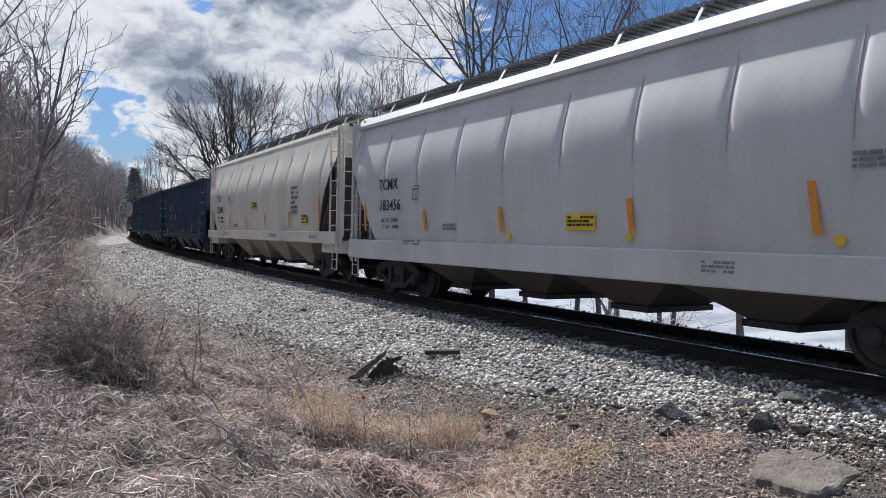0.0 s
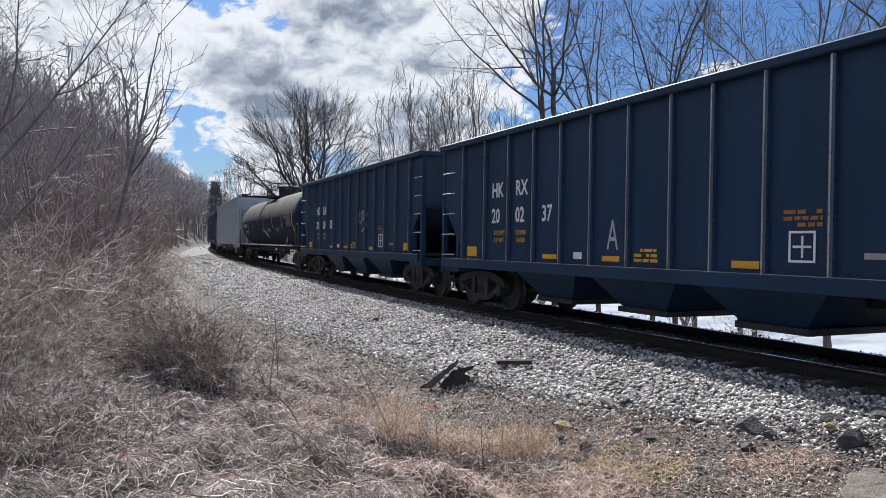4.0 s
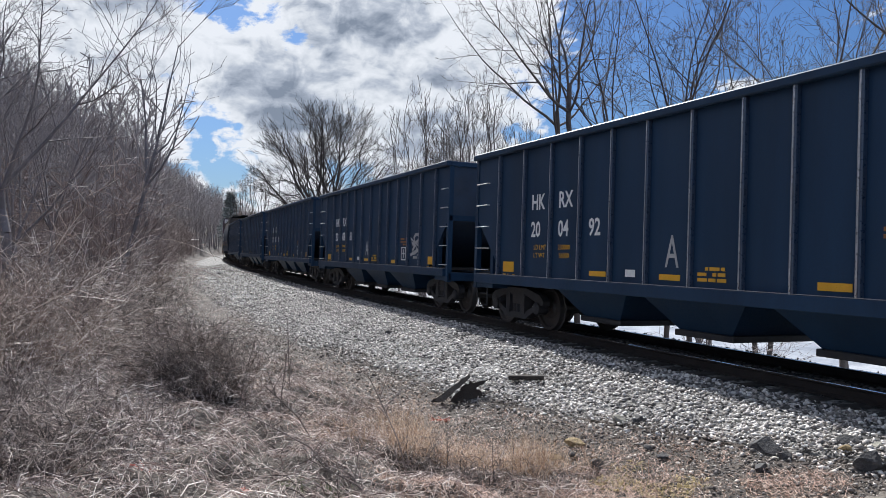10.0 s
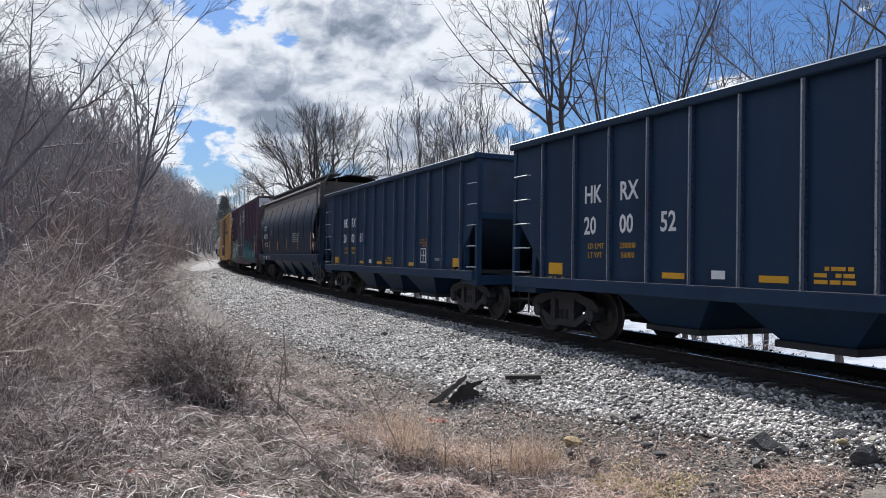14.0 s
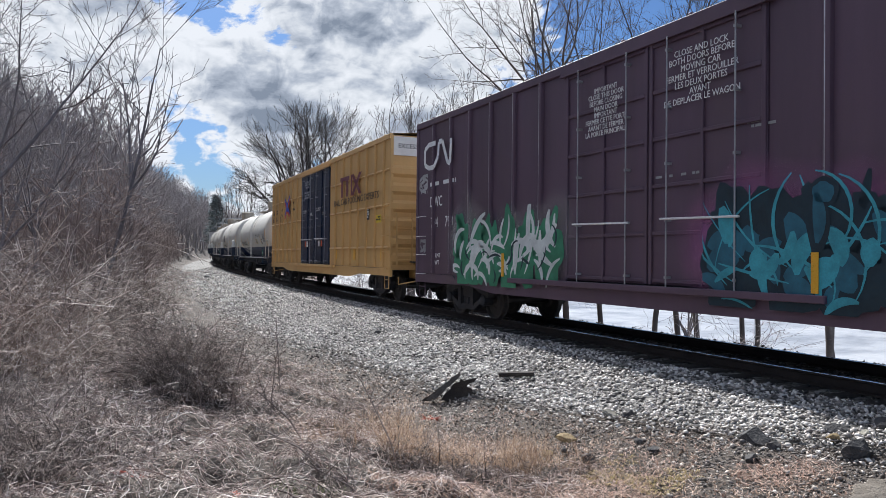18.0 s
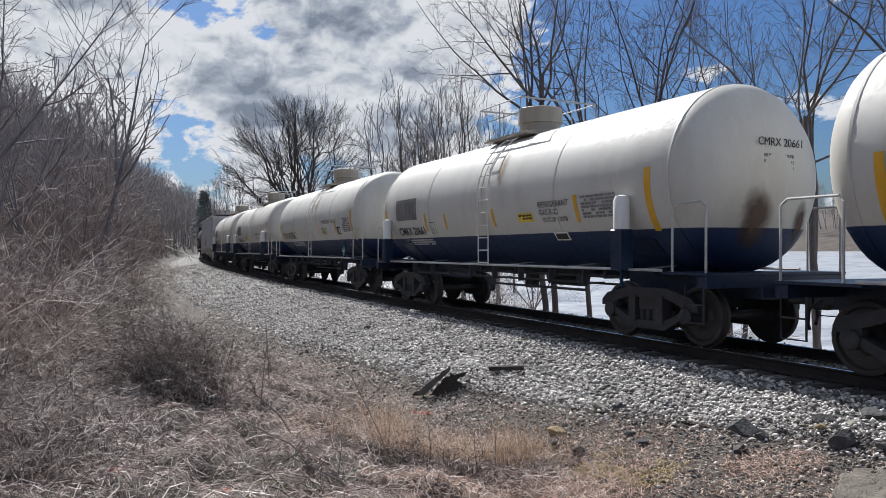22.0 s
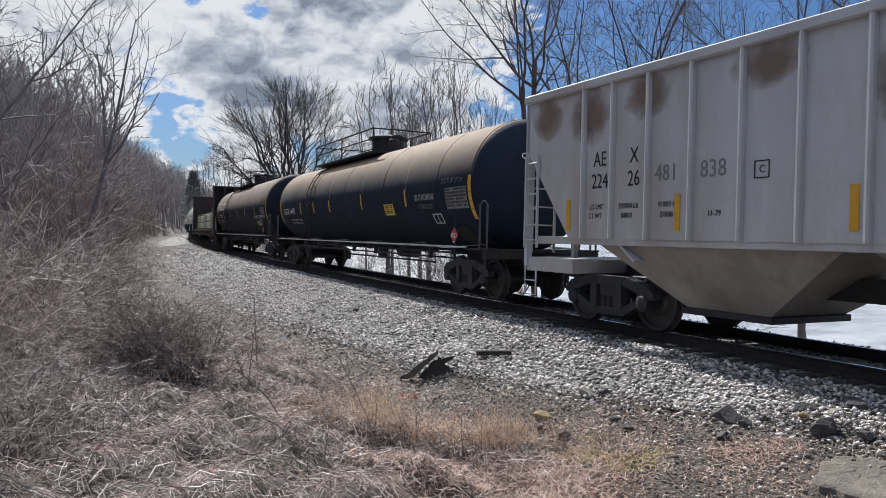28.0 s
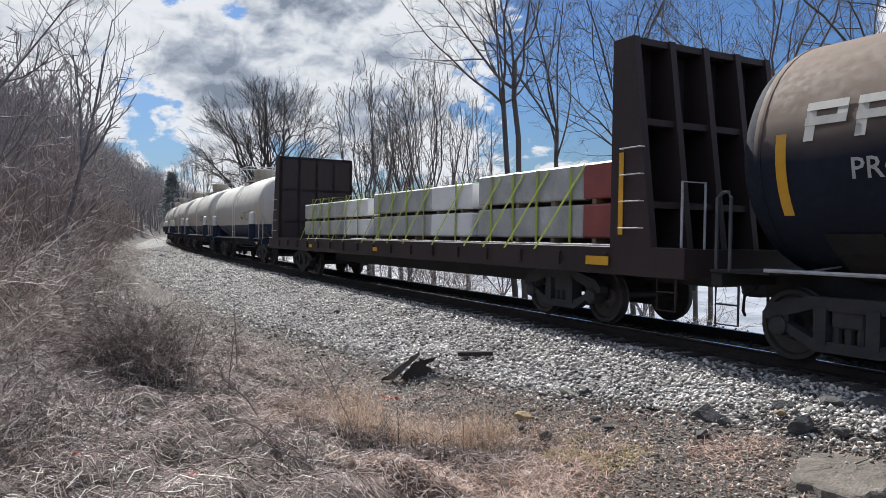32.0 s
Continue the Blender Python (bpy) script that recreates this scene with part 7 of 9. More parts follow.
rl = random.Random(8)
for i in range(9):
    az = 21.8 + i * 1.35 + rl.uniform(-0.4, 0.4)
    copy_thing(line_base[i % 2], stand(az, rl.uniform(52, 95), rl.uniform(0, 360)))
for i in range(6):
    copy_thing(line_base[i % 2], stand(9.8 + i * 1.4, rl.uniform(105, 150), rl.uniform(0, 360)))


def pine(seed, height):
    rnd = random.Random(seed)
    t = thing("pine_tree", "green pine far down the line, its colour paled for haze", "tree")
    Shape().tube([(0, 0, -0.3), (0.1, 0, height * 0.5), (0, 0.1, height)], 0.25, 7, 0.04).make("trunk", BARK, t)
    V, T = [], []
    for k in range(900):
        h = height * (0.28 + 0.72 * rnd.random())
        rr = (1.02 - h / height) * height * 0.30 * rnd.uniform(0.3, 1.0) + 0.25
        a = rnd.uniform(0, 6.283)
        c = Vector((rr * math.cos(a), rr * math.sin(a), h + rnd.uniform(-0.3, 0.2)))
        for _ in range(5):
            e = Vector((rnd.gauss(0, 0.34), rnd.gauss(0, 0.34), rnd.gauss(0.05, 0.14)))
            f = Vector((rnd.gauss(0, 0.2), rnd.gauss(0, 0.2), rnd.gauss(0, 0.1)))
            n = len(V); V += [c, c + e, c + e * 0.6 + f]; T.append((n, n + 1, n + 2))
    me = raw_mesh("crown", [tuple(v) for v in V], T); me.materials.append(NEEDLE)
    o = new("crown", me); o.parent = t
    return t


p1 = pine(5, 12.5)
p1.matrix_basis = stand(8.9, 150)

# the wooded slope outside the curve
SLOPE = [wander_tree(61, 2.4, 6, 4.6, 0.075, (6, 48), (8, 5, 2), 0.0065, ratio=0.5, lean=(0.4, 0.2)), wander_tree(62, 1.2, 7, 3.9, 0.06, (8, 62), (7, 5, 2), 0.0065, ratio=0.52, trunks=2),
         wander_tree(63, 3.4, 6, 5.0, 0.09, (4, 45), (8, 5, 2), 0.007, ratio=0.48, lean=(-0.5, 0.3))]
slope_base = [tree_thing("tree", "thin bare tree on the wooded slope", *b, SLOPE_BARK, m=stand(az, dist, 0), group="trees on the slope") for b, az, dist in zip(SLOPE, (-6.4, 0.4, -8.5), (21, 27, 26))]
tree_thing("tree", "tall spreading bare tree above the brush", *wander_tree(64, 3.4, 7, 5.9, 0.085, (1, 60), (10, 6, 3), 0.0055, wob=0.08, lean=(-0.2, 0.1)), SLOPE_BARK, m=stand(-5.4, 17.5, 40))
snag = grow_tree(71, 10.5, 0.12, 0.45, 24, 3, (7, 4), 0.05, thin=0.012, ratio=0.5)
tree_thing("tree", "dead leaning tree with few limbs", *snag, SLOPE_BARK, m=stand(3.2, 38, 30))
tree_thing("tree", "thin crooked bare tree above the brush", *wander_tree(65, 3.2, 5, 4.2, 0.055, (2, 45), (8, 5, 3), 0.0055, wob=0.08, lean=(0.3, 0.1)), SLOPE_BARK, m=stand(-3.0, 21, 80))
tree_thing("tree", "dead pale tree leaning over the brush", *grow_tree(72, 9.0, 0.085, 0.4, 30, 4, (6, 5, 3), 0.08, thin=0.008, ratio=0.5), SLOPE_BARK, m=stand(0.2, 24, 30) @ pose(0, 0, 0, 0, 14, 0))
rs = random.Random(21)
n_slope = 0
while n_slope < 72:
    s, lat = rs.uniform(12, 95), rs.uniform(11.5, 42)
    p = track_point(s, lat)
    if math.degrees(math.atan2(p.x, p.y)) > 7.5 or math.degrees(math.atan2(p.x, p.y)) < -32:
        continue
    copy_thing(slope_base[rs.randrange(3)], pose(p.x, p.y, ground_at(p.x, p.y) - 0.1, rs.uniform(-7, 7), rs.uniform(-7, 7), rs.uniform(0, 360)))
    n_slope += 1

# far woods on the slope, on the inner bank and across the river
def far_woods(name, label, count, seed, place, h, bushy=False):
    rnd = np.random.default_rng(seed)
    small = [tubes(grow_tree(80 + k, 1.0, 0.012, 0.06 if bushy else 0.25, 50 if bushy else 36, 3, (11, 4) if bushy else (7, 4), 0.12, thin=0.0038 if bushy else 0.0034, ratio=0.5 if bushy else 0.45)[0], 4, 0.006) for k in range(3)]
    Vs, Ts, off = [], [], 0
    for i in range(count):
        x, y = place(rnd)
        V, T = small[i % 3]
        a, k = rnd.uniform(0, 6.283), rnd.uniform(*h)
        R = np.array([[math.cos(a), -math.sin(a), 0], [math.sin(a), math.cos(a), 0], [0, 0, 1]])
        Vs.append((V * k) @ R.T + np.array([x, y, ground_at(x, y) - 0.2])); Ts.append(T + off); off += len(V)
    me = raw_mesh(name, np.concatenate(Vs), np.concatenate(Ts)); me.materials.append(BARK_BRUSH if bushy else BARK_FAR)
    return tagged(new(name, me), label, "brush" if bushy else "woods", kind="stuff")


def on_slope(r):
    s, lat = r.uniform(45, 300), 8.5 + 50 * r.random() ** 1.5
    return tuple(track_point(s, lat))[:2]


def far_bank(r):
    s, lat = r.uniform(-160, 420), -r.uniform(165, 215)
    return tuple(track_point(s, lat))[:2]


def inner_bank(r):
    s, lat = r.uniform(95, 330), -r.uniform(8, 17)
    return tuple(track_point(s, lat))[:2]


def slope_foot(r):
    s = 24 + 120 * r.random() ** 1.3
    return tuple(track_point(s, float(np.interp(s, [24, 34, 50, 90], [9.2, 8.0, 7.2, 7.4])) + 7 * r.random() ** 1.4))[:2]


far_woods("brush", "dense brown leafless brush along the foot of the slope", 420, 9, slope_foot, (2.6, 5.5), True)
far_woods("woods", "grey leafless woods on the far slope", 1200, 5, on_slope, (7, 12))
far_woods("woods", "leafless woods across the river", 300, 6, far_bank, (9, 15))
far_woods("woods", "leafless trees along the river bank", 50, 7, inner_bank, (6, 9))

# brambles and brush
def bramble(name, label, segs, m, material=TWIG, group="brush"):
    o = thing(name, label, "bush", group)
    thick = segs[:, 6] > np.median(segs[:, 6])
    for pn, mask in (("cane_tangle", thick), ("twig_tangle", ~thick)):
        me = raw_mesh(pn, *tubes(segs[mask], 3, 9)); me.materials.append(material)
        c = tagged(new(pn, me), kind="stuff"); c.parent = o
    o.matrix_basis = m
    return o


bramble("bush", "dark tangled leafless bush at the edge of the gravel", tangle(1, 0.64, 1.20, 540, 1.15, 0.0058, 4, 1.1, -0.10, 0.2), stand(6.5, 10.0, 0, 0.02), DARK_TWIG)
bramble("bush", "pale dead weed stems growing through the dark bush", tangle(5, 0.85, 1.2, 120, 1.15, 0.0048, 3, 0.7, 0.1), stand(6.4, 9.9, 0, 0.02), WARM_TWIG)
B2 = bramble("bush", "open thicket of pale dead stems", tangle(2, 1.35, 2.2, 66, 1.2, 0.0075, 4, 0.5, 0.3, 0.3), stand(-7.5, 12.5, 0, 0.02), WARM_TWIG)
B3 = bramble("bush", "low sprawling dead bramble", tangle(3, 1.0, 0.6, 120, 1.9, 0.006, 2, 1.6), stand(-1.5, 7.5, 0, 0.02))
B4 = bramble("bush", "leaning sapling brush with pale twigs", tangle(4, 1.6, 3.6, 46, 1.2, 0.010, 4, 0.3, 0.3, 0.24), stand(-5, 16, 0, 0.02))
rb = random.Random(31)
for k in range(90):
    src = (B2, B4, B2, B4, B3)[k % 5]
    s = rb.uniform(10, 85)
    lat = np.interp(s, [10, 24, 34, 50], [9.8, 9.6, 8.2, 7.2]) + rb.uniform(0, 9) ** 1.0
    p = track_point(s, lat)
    if math.degrees(math.atan2(p.x, p.y)) > 6.8 or math.hypot(p.x, p.y) < 14:
        continue
    copy_thing(src, pose(p.x, p.y, ground_at(p.x, p.y) - 0.02, 0, 0, rb.uniform(0, 360)))
for az, dist in ((-9, 11.5), (-6, 12.5), (-3.5, 15), (-1.0, 18), (0.4, 22), (-7.5, 15), (2.4, 31), (4.0, 40), (5.0, 47), (-1.5, 20), (5.6, 60)):
    copy_thing(B2 if dist > 9 else B3, stand(az, dist, az * 77, 0.02))
B6 = bramble("bush", "tall tawny thicket of crooked dead stems", tangle(6, 1.3, 3.2, 85, 1.15, 0.0075, 4, 0.4, 0.2, 0.28), stand(-6.6, 12.2, 0, 0.02), WARM_TWIG)
for az, dist in ((-10, 11.2), (-3.4, 15.5)):
    copy_thing(B6, stand(az, dist, az * 41, 0.02))
B8 = bramble("bush", "dark dense thicket under the slope", tangle(9, 1.3, 1.9, 150, 1.15, 0.008, 3, 0.6, 0.2, 0.28), stand(-2.6, 13.6, 0, 0.02), DARK_TWIG)
for az, dist in ((-6.8, 14.2), (0.6, 17.0), (2.4, 22), (-10.5, 12.5), (3.6, 29)):
    copy_thing(B8, stand(az, dist, az * 67, 0.02))
B5 = bramble("bush", "dark clump of broken weed stems in the straw", tangle(7, 0.5, 0.34, 90, 1.6, 0.005, 2, 1.8), stand(-4.6, 7.2, 0, 0.02), DARK_TWIG)
B7 = bramble("bush", "dark matted heap of dead weed stems", tangle(8, 1.0, 0.85, 260, 1.4, 0.006, 2, 1.4, 0.1), stand(-5.6, 6.9, 0, 0.03), DARK_TWIG)
for az, dist in ((-6.2, 9.0), (-7.5, 7.6)):
    copy_thing(B7, stand(az, dist, az * 61, 0.06))
for az, dist in ((-6.5, 8.2), (-2.0, 7.0), (3.0, 8.2), (9.8, 8.4), (16.5, 5.6), (25.0, 7.1), (28.5, 6.9), (22.5, 7.4), (30.8, 7.2)):
    copy_thing(B5, stand(az, dist, az * 91, 0.04))
for az, dist in ((-5, 6.6), (-0.6, 10.6), (-3, 8.9), (-6.5, 9.5)):
    copy_thing(B3, stand(az, dist, az * 55, 0.25))


def dead_vines(name, label, count, seed, xr, yr, length, r):
    """Long curved runners lying over one another."""
    rng = np.random.default_rng(seed)
    P = scatter_points(count, seed, xr, yr, lambda x, y, l: (l > straw_edge(y) + 0.5 + 0.7 * patchy(x, y)) & (np.hypot(x, y) > 2.6))
    n = len(P)
    a = rng.uniform(0, 6.283, n)
    bend = rng.normal(0, 0.35, n)
    L = length * rng.uniform(0.4, 1.4, n)
    hgt = rng.uniform(0.0, 0.16, n) ** 1.3
    p, segs = P.copy(), []
    R0 = r * rng.uniform(0.6, 1.5, n)
    for k in range(6):
        a = a + bend + rng.normal(0, 0.7, n)
        q = p + np.stack([np.cos(a), np.sin(a), np.zeros(n)], 1) * (L / 6)[:, None]
        q[:, 2] = ground_height(q[:, 0], q[:, 1]) + 0.02 + hgt * math.sin(math.pi * (k + 1) / 6) + rng.uniform(0, 0.03, n)
        segs.append(np.concatenate([p, q, (R0 * (1 - 0.1 * k))[:, None], (R0 * (0.9 - 0.1 * k))[:, None]], 1))
        p = q
    V, T = tubes(np.stack(segs, 1).reshape(-1, 8), 3, 9)
    me = raw_mesh(name, V, T); me.materials.append(VINE)
    return tagged(new(name, me), label, "vines", kind="stuff")


# brush and saplings on the river bank, seen under the cars
rk = random.Random(77)
for k in range(9):
    s_ = rk.uniform(14, 75)
    p = track_point(s_, -rk.uniform(4.2, 7.0))
    if math.degrees(math.atan2(p.x, p.y)) > 12:
        copy_thing((B2, B4, B4)[k % 3], pose(p.x, p.y, ground_at(p.x, p.y) - 0.05, 0, 0, rk.uniform(0, 360)))
for az, dist in ((19.5, 62), (21.6, 55), (24.6, 48), (26.2, 41), (28.4, 37), (30.2, 40), (33.0, 36), (43.5, 30)):
    copy_thing(slope_base[1 if az < 31 else 0], stand(az, dist, az * 31))

dead_vines("dead_vines", "pale dead vines matted over the ground", 8500, 3, (-4, 5), (3, 13), 0.40, 0.0036)
dead_vines("dead_vines", "long bleached runners curling over the dead grass", 900, 13, (-3, 4.2), (4.6, 11), 0.62, 0.0046)
dead_vines("dead_vines", "dead vines and stalks under the slope", 3500, 4, (-9, 6), (13, 40), 1.3, 0.008)

# dead grass and litter
def hump(x, y):
    """High on the small rises of the verge, low in its hollows."""
    return np.sin(3.9 * x + 1 + 0.8 * np.sin(1.9 * y)) * np.sin(4.3 * y + np.sin(2.2 * x)) + 0.6 * np.sin(8.3 * x + 1.7 * np.sin(3.1 * y)) * np.sin(7.1 * y + 1.4 * np.sin(4.2 * x))


def in_verge(x, y, lat):
    u = np.random.default_rng(77).random(len(x))
    return (hump(x, y) > -0.75 + 1.1 * np.random.default_rng(79).random(len(x)) ** 2 * (np.hypot(x, y) < 14)) & (lat > straw_edge(y) + 0.45 * patchy(x, y) + 3.0 * (u - 0.5)) & (np.hypot(x, y) > 2.5) & (u > 0.12 * patchy(x * 1.7, y * 1.7)) & (patchy(x * 3.1 + 7, y * 3.1) > -0.28 - 0.9 * np.random.default_rng(78).random(len(x)))


blades("dead_grass", "matted pale dead grass and vines", scatter_points(42000, 1, (-4.5, 5.5), (2.5, 15), in_verge), 0.20, 0.0065, 0.70, 1, STRAW)
blades("dead_grass", "matted dead grass under the brush", scatter_points(16000, 2, (-10, 6), (14, 45), in_verge), 0.5, 0.012, 0.6, 2, STRAW)
tuft = []
rt = np.random.default_rng(5)
for cx, cy, rad, n in ((2.95, 6.9, 0.34, 460), (3.35, 6.55, 0.30, 420), (3.85, 6.35, 0.30, 420), (3.1, 7.6, 0.35, 240), (4.2, 6.7, 0.28, 240), (3.3, 8.4, 0.35, 140), (2.2, 7.2, 0.35, 120), (4.5, 6.3, 0.25, 90)):
    a, r = rt.uniform(0, 6.283, n), rad * np.sqrt(rt.random(n))
    x, y = cx + r * np.cos(a), cy + r * np.sin(a)
    tuft.append(np.stack([x, y, ground_height(x, y)], 1))
blades("tawny_grass", "tawny tufts of dry grass at the gravel's edge", np.concatenate(tuft), 0.46, 0.0045, 0.10, 6, TAWNY)
rr_ = np.random.default_rng(15)
patch = []
for cx, cy, rad, n in ((3.5, 5.2, 0.9, 2200), (2.7, 5.6, 0.7, 1200), (4.3, 5.4, 0.6, 700), (4.9, 5.9, 0.7, 500), (3.7, 7.4, 0.7, 900), (2.4, 7.9, 0.8, 900), (5.7, 4.85, 0.4, 330), (6.08, 4.68, 0.3, 200)):
    a, r = rr_.uniform(0, 6.283, n), rad * np.sqrt(rr_.random(n)) * rr_.uniform(0.5, 1.3, n)
    x, y = cx + r * np.cos(a), cy + r * np.sin(a)
    patch.append(np.stack([x, y, ground_height(x, y) + 0.005], 1))
blades("russet_straw", "reddish dry straw strewn over the soil", np.concatenate(patch), 0.15, 0.007, 0.88, 16, RUSSET, "straw")
def clump(spots, seed):
    """Points crowded round a few places."""
    rng, got = np.random.default_rng(seed), []
    for cx, cy, rad, n in spots:
        a, r = rng.uniform(0, 6.283, n), rad * np.sqrt(rng.random(n))
        x, y = cx + r * np.cos(a), cy + r * np.sin(a)
        got.append(np.stack([x, y, ground_height(x, y) + 0.01], 1))
    return np.concatenate(got)


blades("ochre_litter", "yellowish moss and broken straw on the grit", clump(((4.48, 5.66, 0.28, 260), (4.68, 5.22, 0.25, 240), (5.05, 5.3, 0.2, 90), (4.9, 6.0, 0.2, 70)), 41), 0.06, 0.012, 0.85, 42, OCHRE_STRAW, "straw")
blades("red_leaves", "bright red-brown dry leaves in the dead grass", clump(((0.27, 6.3, 0.10, 9), (4.05, 8.8, 0.12, 16), (0.9, 5.6, 0.12, 5)), 43), 0.10, 0.045, 0.6, 44, RED_LEAF, "leaves")
blades("green_grass", "small fresh green blades coming up through the straw", clump(((1.8, 5.7, 0.22, 90), (2.05, 5.5, 0.18, 60), (1.35, 5.6, 0.15, 40)), 45), 0.12, 0.006, 0.25, 46, GREEN_BLADE)
blades("leaf_litter", "scattered dry leaves and straw on the stones", scatter_points(30000, 9, (0, 8), (2.5, 15), lambda x, y, l: (l > gravel_edge(y) + 0.2) & (l < straw_edge(y) + 2) & ((patchy(x, y) > -0.05) | (l > straw_edge(y) - 0.3))), 0.06, 0.017, 0.80, 7, LEAF_LITTER, "leaves")
blades("straw_chips", "pale broken straw and bark chips on the dark soil", scatter_points(7000, 19, (2.5, 8), (2.5, 9), lambda x, y, l: (l > gravel_edge(y) + 0.1) & (l < straw_edge(y) + 1.0) & (patchy(x * 1.4, y * 1.4) > 0.05)), 0.07, 0.013, 0.82, 29, RUSSET, "straw")


def stem(name, label, pts, r, twigs, seed):
    rnd = random.Random(seed)
    P = [Vector(p) for p in pts]
    t = thing(name, label, "plant", "dead weed stems")
    Shape().tube(P, r, 5, r * 0.5).make("stalk", DARK_TWIG, t)
    for a, b in zip(P, P[1:]):
        for _ in range(twigs):
            q = a.lerp(b, rnd.random()); e = q + Vector((rnd.gauss(0, 0.1), rnd.gauss(0, 0.1), rnd.gauss(0.12, 0.07)))
            Shape().tube([q, e], r * 0.55, 4, r * 0.3).make("twig", DARK_TWIG, t)
    return t


for i, (az, dist, h, lx, ly) in enumerate(((22.4, 6.9, 0.95, -0.35, 0.1), (15.0, 7.6, 0.6, -0.5, 0.0), (12.4, 9.0, 1.0, 0.15, 0.1), (9.5, 9.4, 0.8, 0.2, 0.0), (20.0, 5.6, 0.35, -0.5, 0.2), (13.2, 10.4, 0.9, 0.0, 0.1), (16.5, 6.4, 0.5, -0.7, 0.1))):
    x, y = at_azimuth(az, dist)
    z = ground_at(x, y)
    stem("weed_stem", "dry dark weed stalk in the grass", [(x, y, z - 0.03), (x + lx * 0.3, y + ly * 0.3, z + h * 0.4), (x + lx * 0.7, y + ly * 0.7, z + h * 0.75), (x + lx, y + ly, z + h)], 0.009, 3, i)


def rock(name, label, x, y, size, flat, material, seed, turn=0, lift=0.0):
    bm = bmesh.new()
    bmesh.ops.create_icosphere(bm, subdivisions=3, radius=1.0)
    rnd = random.Random(seed)
    cuts = [(Vector((rnd.gauss(0, 1), rnd.gauss(0, 1), rnd.gauss(0, 0.8))).normalized(), rnd.uniform(0.45, 0.85)) for _ in range(11)]
    for v in bm.verts:
        for n, d in cuts:
            e = v.co.dot(n) - d
            if e > 0:
                v.co -= n * e
        v.co *= 1 + 0.05 * noise.noise(v.co * 3.1 + Vector((seed, 0, 0)))
    me = bpy.data.meshes.new(name); bm.to_mesh(me); bm.free()
    me.transform(pose(0, 0, 0, 0, 0, turn) @ Matrix.Diagonal((size, size * 0.72, size * flat, 1)))
    me.materials.append(material)
    o = tagged(new(name, me), label, "rock", "rocks beside the track")
    lat = math.hypot(x - (TRACK_R + TRACK_D), y) - TRACK_R
    o.location = (x, y, max(ground_at(x, y), bed_height(lat) if -4 < lat < 6.4 else -9) + size * flat * 0.35 + lift)
    return o


for i, (x, y, size, flat, mt, lb) in enumerate((
        (5.82, 7.33, 0.12, 0.85, PALE_ROCK, "pale grey rock on the ballast"), (6.03, 7.20, 0.14, 0.6, DARK_ROCK, "dark broken rock on the ballast"), (6.37, 5.58, 0.20, 0.55, DARK_ROCK, "dark flat rock on the ballast"),
        (6.81, 5.0, 0.09, 0.7, OCHRE_ROCK, "ochre stone in the gravel"), (6.68, 4.62, 0.22, 0.5, DARK_ROCK, "broken lump of old asphalt"), (7.40, 4.78, 0.24, 0.4, DARK_ROCK, "dark broken block by the rails"),
        (7.68, 4.42, 0.26, 0.35, DARK_ROCK, "broken slab of old asphalt"), (4.68, 6.25, 0.09, 0.7, DARK_ROCK, "small dark rock on the soil"), (5.87, 5.21, 0.11, 0.6, DARK_ROCK, "small dark rock on the soil"),
        (5.37, 6.03, 0.10, 0.4, DARK_ROCK, "flat dark rock on the soil"), (4.91, 6.95, 0.15, 0.4, OCHRE_ROCK, "flat ochre stone in the gravel"), (4.50, 6.77, 0.09, 0.5, OCHRE_ROCK, "ochre stone in the gravel"),
        (6.34, 16.76, 0.115, 0.8, DARK_ROCK, "single dark stone on the ballast"), (6.20, 6.25, 0.09, 0.6, DARK_ROCK, "small dark rock on the soil"), (6.78, 6.38, 0.09, 0.6, PALE_ROCK, "pale stone in the ballast"),
        (6.31, 5.30, 0.085, 0.7, DARK_ROCK, "small dark rock on the soil"), (8.2, 58.0, 0.4, 0.4, DARK_ROCK, "dark stone far along the ballast"), (5.45, 6.35, 0.07, 0.6, DARK_ROCK, "small dark rock on the soil"), (6.77, 4.29, 0.12, 0.4, DARK_ROCK, "broken lump of old asphalt"),
        (6.43, 7.0, 0.10, 0.6, DARK_ROCK, "dark stone in the ballast"), (6.58, 6.9, 0.08, 0.6, DARK_ROCK, "dark stone in the ballast"), (6.30, 7.12, 0.06, 0.7, DARK_ROCK, "dark stone in the ballast"), (7.04, 5.10, 0.17, 0.45, DARK_ROCK, "dark flat rock on the ballast"), (7.12, 4.88, 0.11, 0.4, PALE_ROCK, "pale flat stone in the ballast"), (4.68, 6.70, 0.09, 0.5, DARK_ROCK, "small dark rock on the soil"), (6.76, 7.3, 0.07, 0.7, PALE_ROCK, "pale stone in the ballast"))):
    rock("rock", lb, x, y, size, flat, mt, 40 + i, i * 47)

def jagged(outline, y0, y1, seed, rough=0.02):
    """A split board: its outline made ragged, then given thickness."""
    rnd = random.Random(seed)
    pts = []
    for (ax, az), (bx, bz) in zip(outline, outline[1:] + outline[:1]):
        n = max(1, int(math.hypot(bx - ax, bz - az) / 0.05))
        for i in range(n):
            f = i / n
            pts.append((ax + (bx - ax) * f + rnd.uniform(-rough, rough) * (i > 0), az + (bz - az) * f + rnd.uniform(-rough, rough) * (i > 0)))
    return Shape().prism(pts, y0, y1)


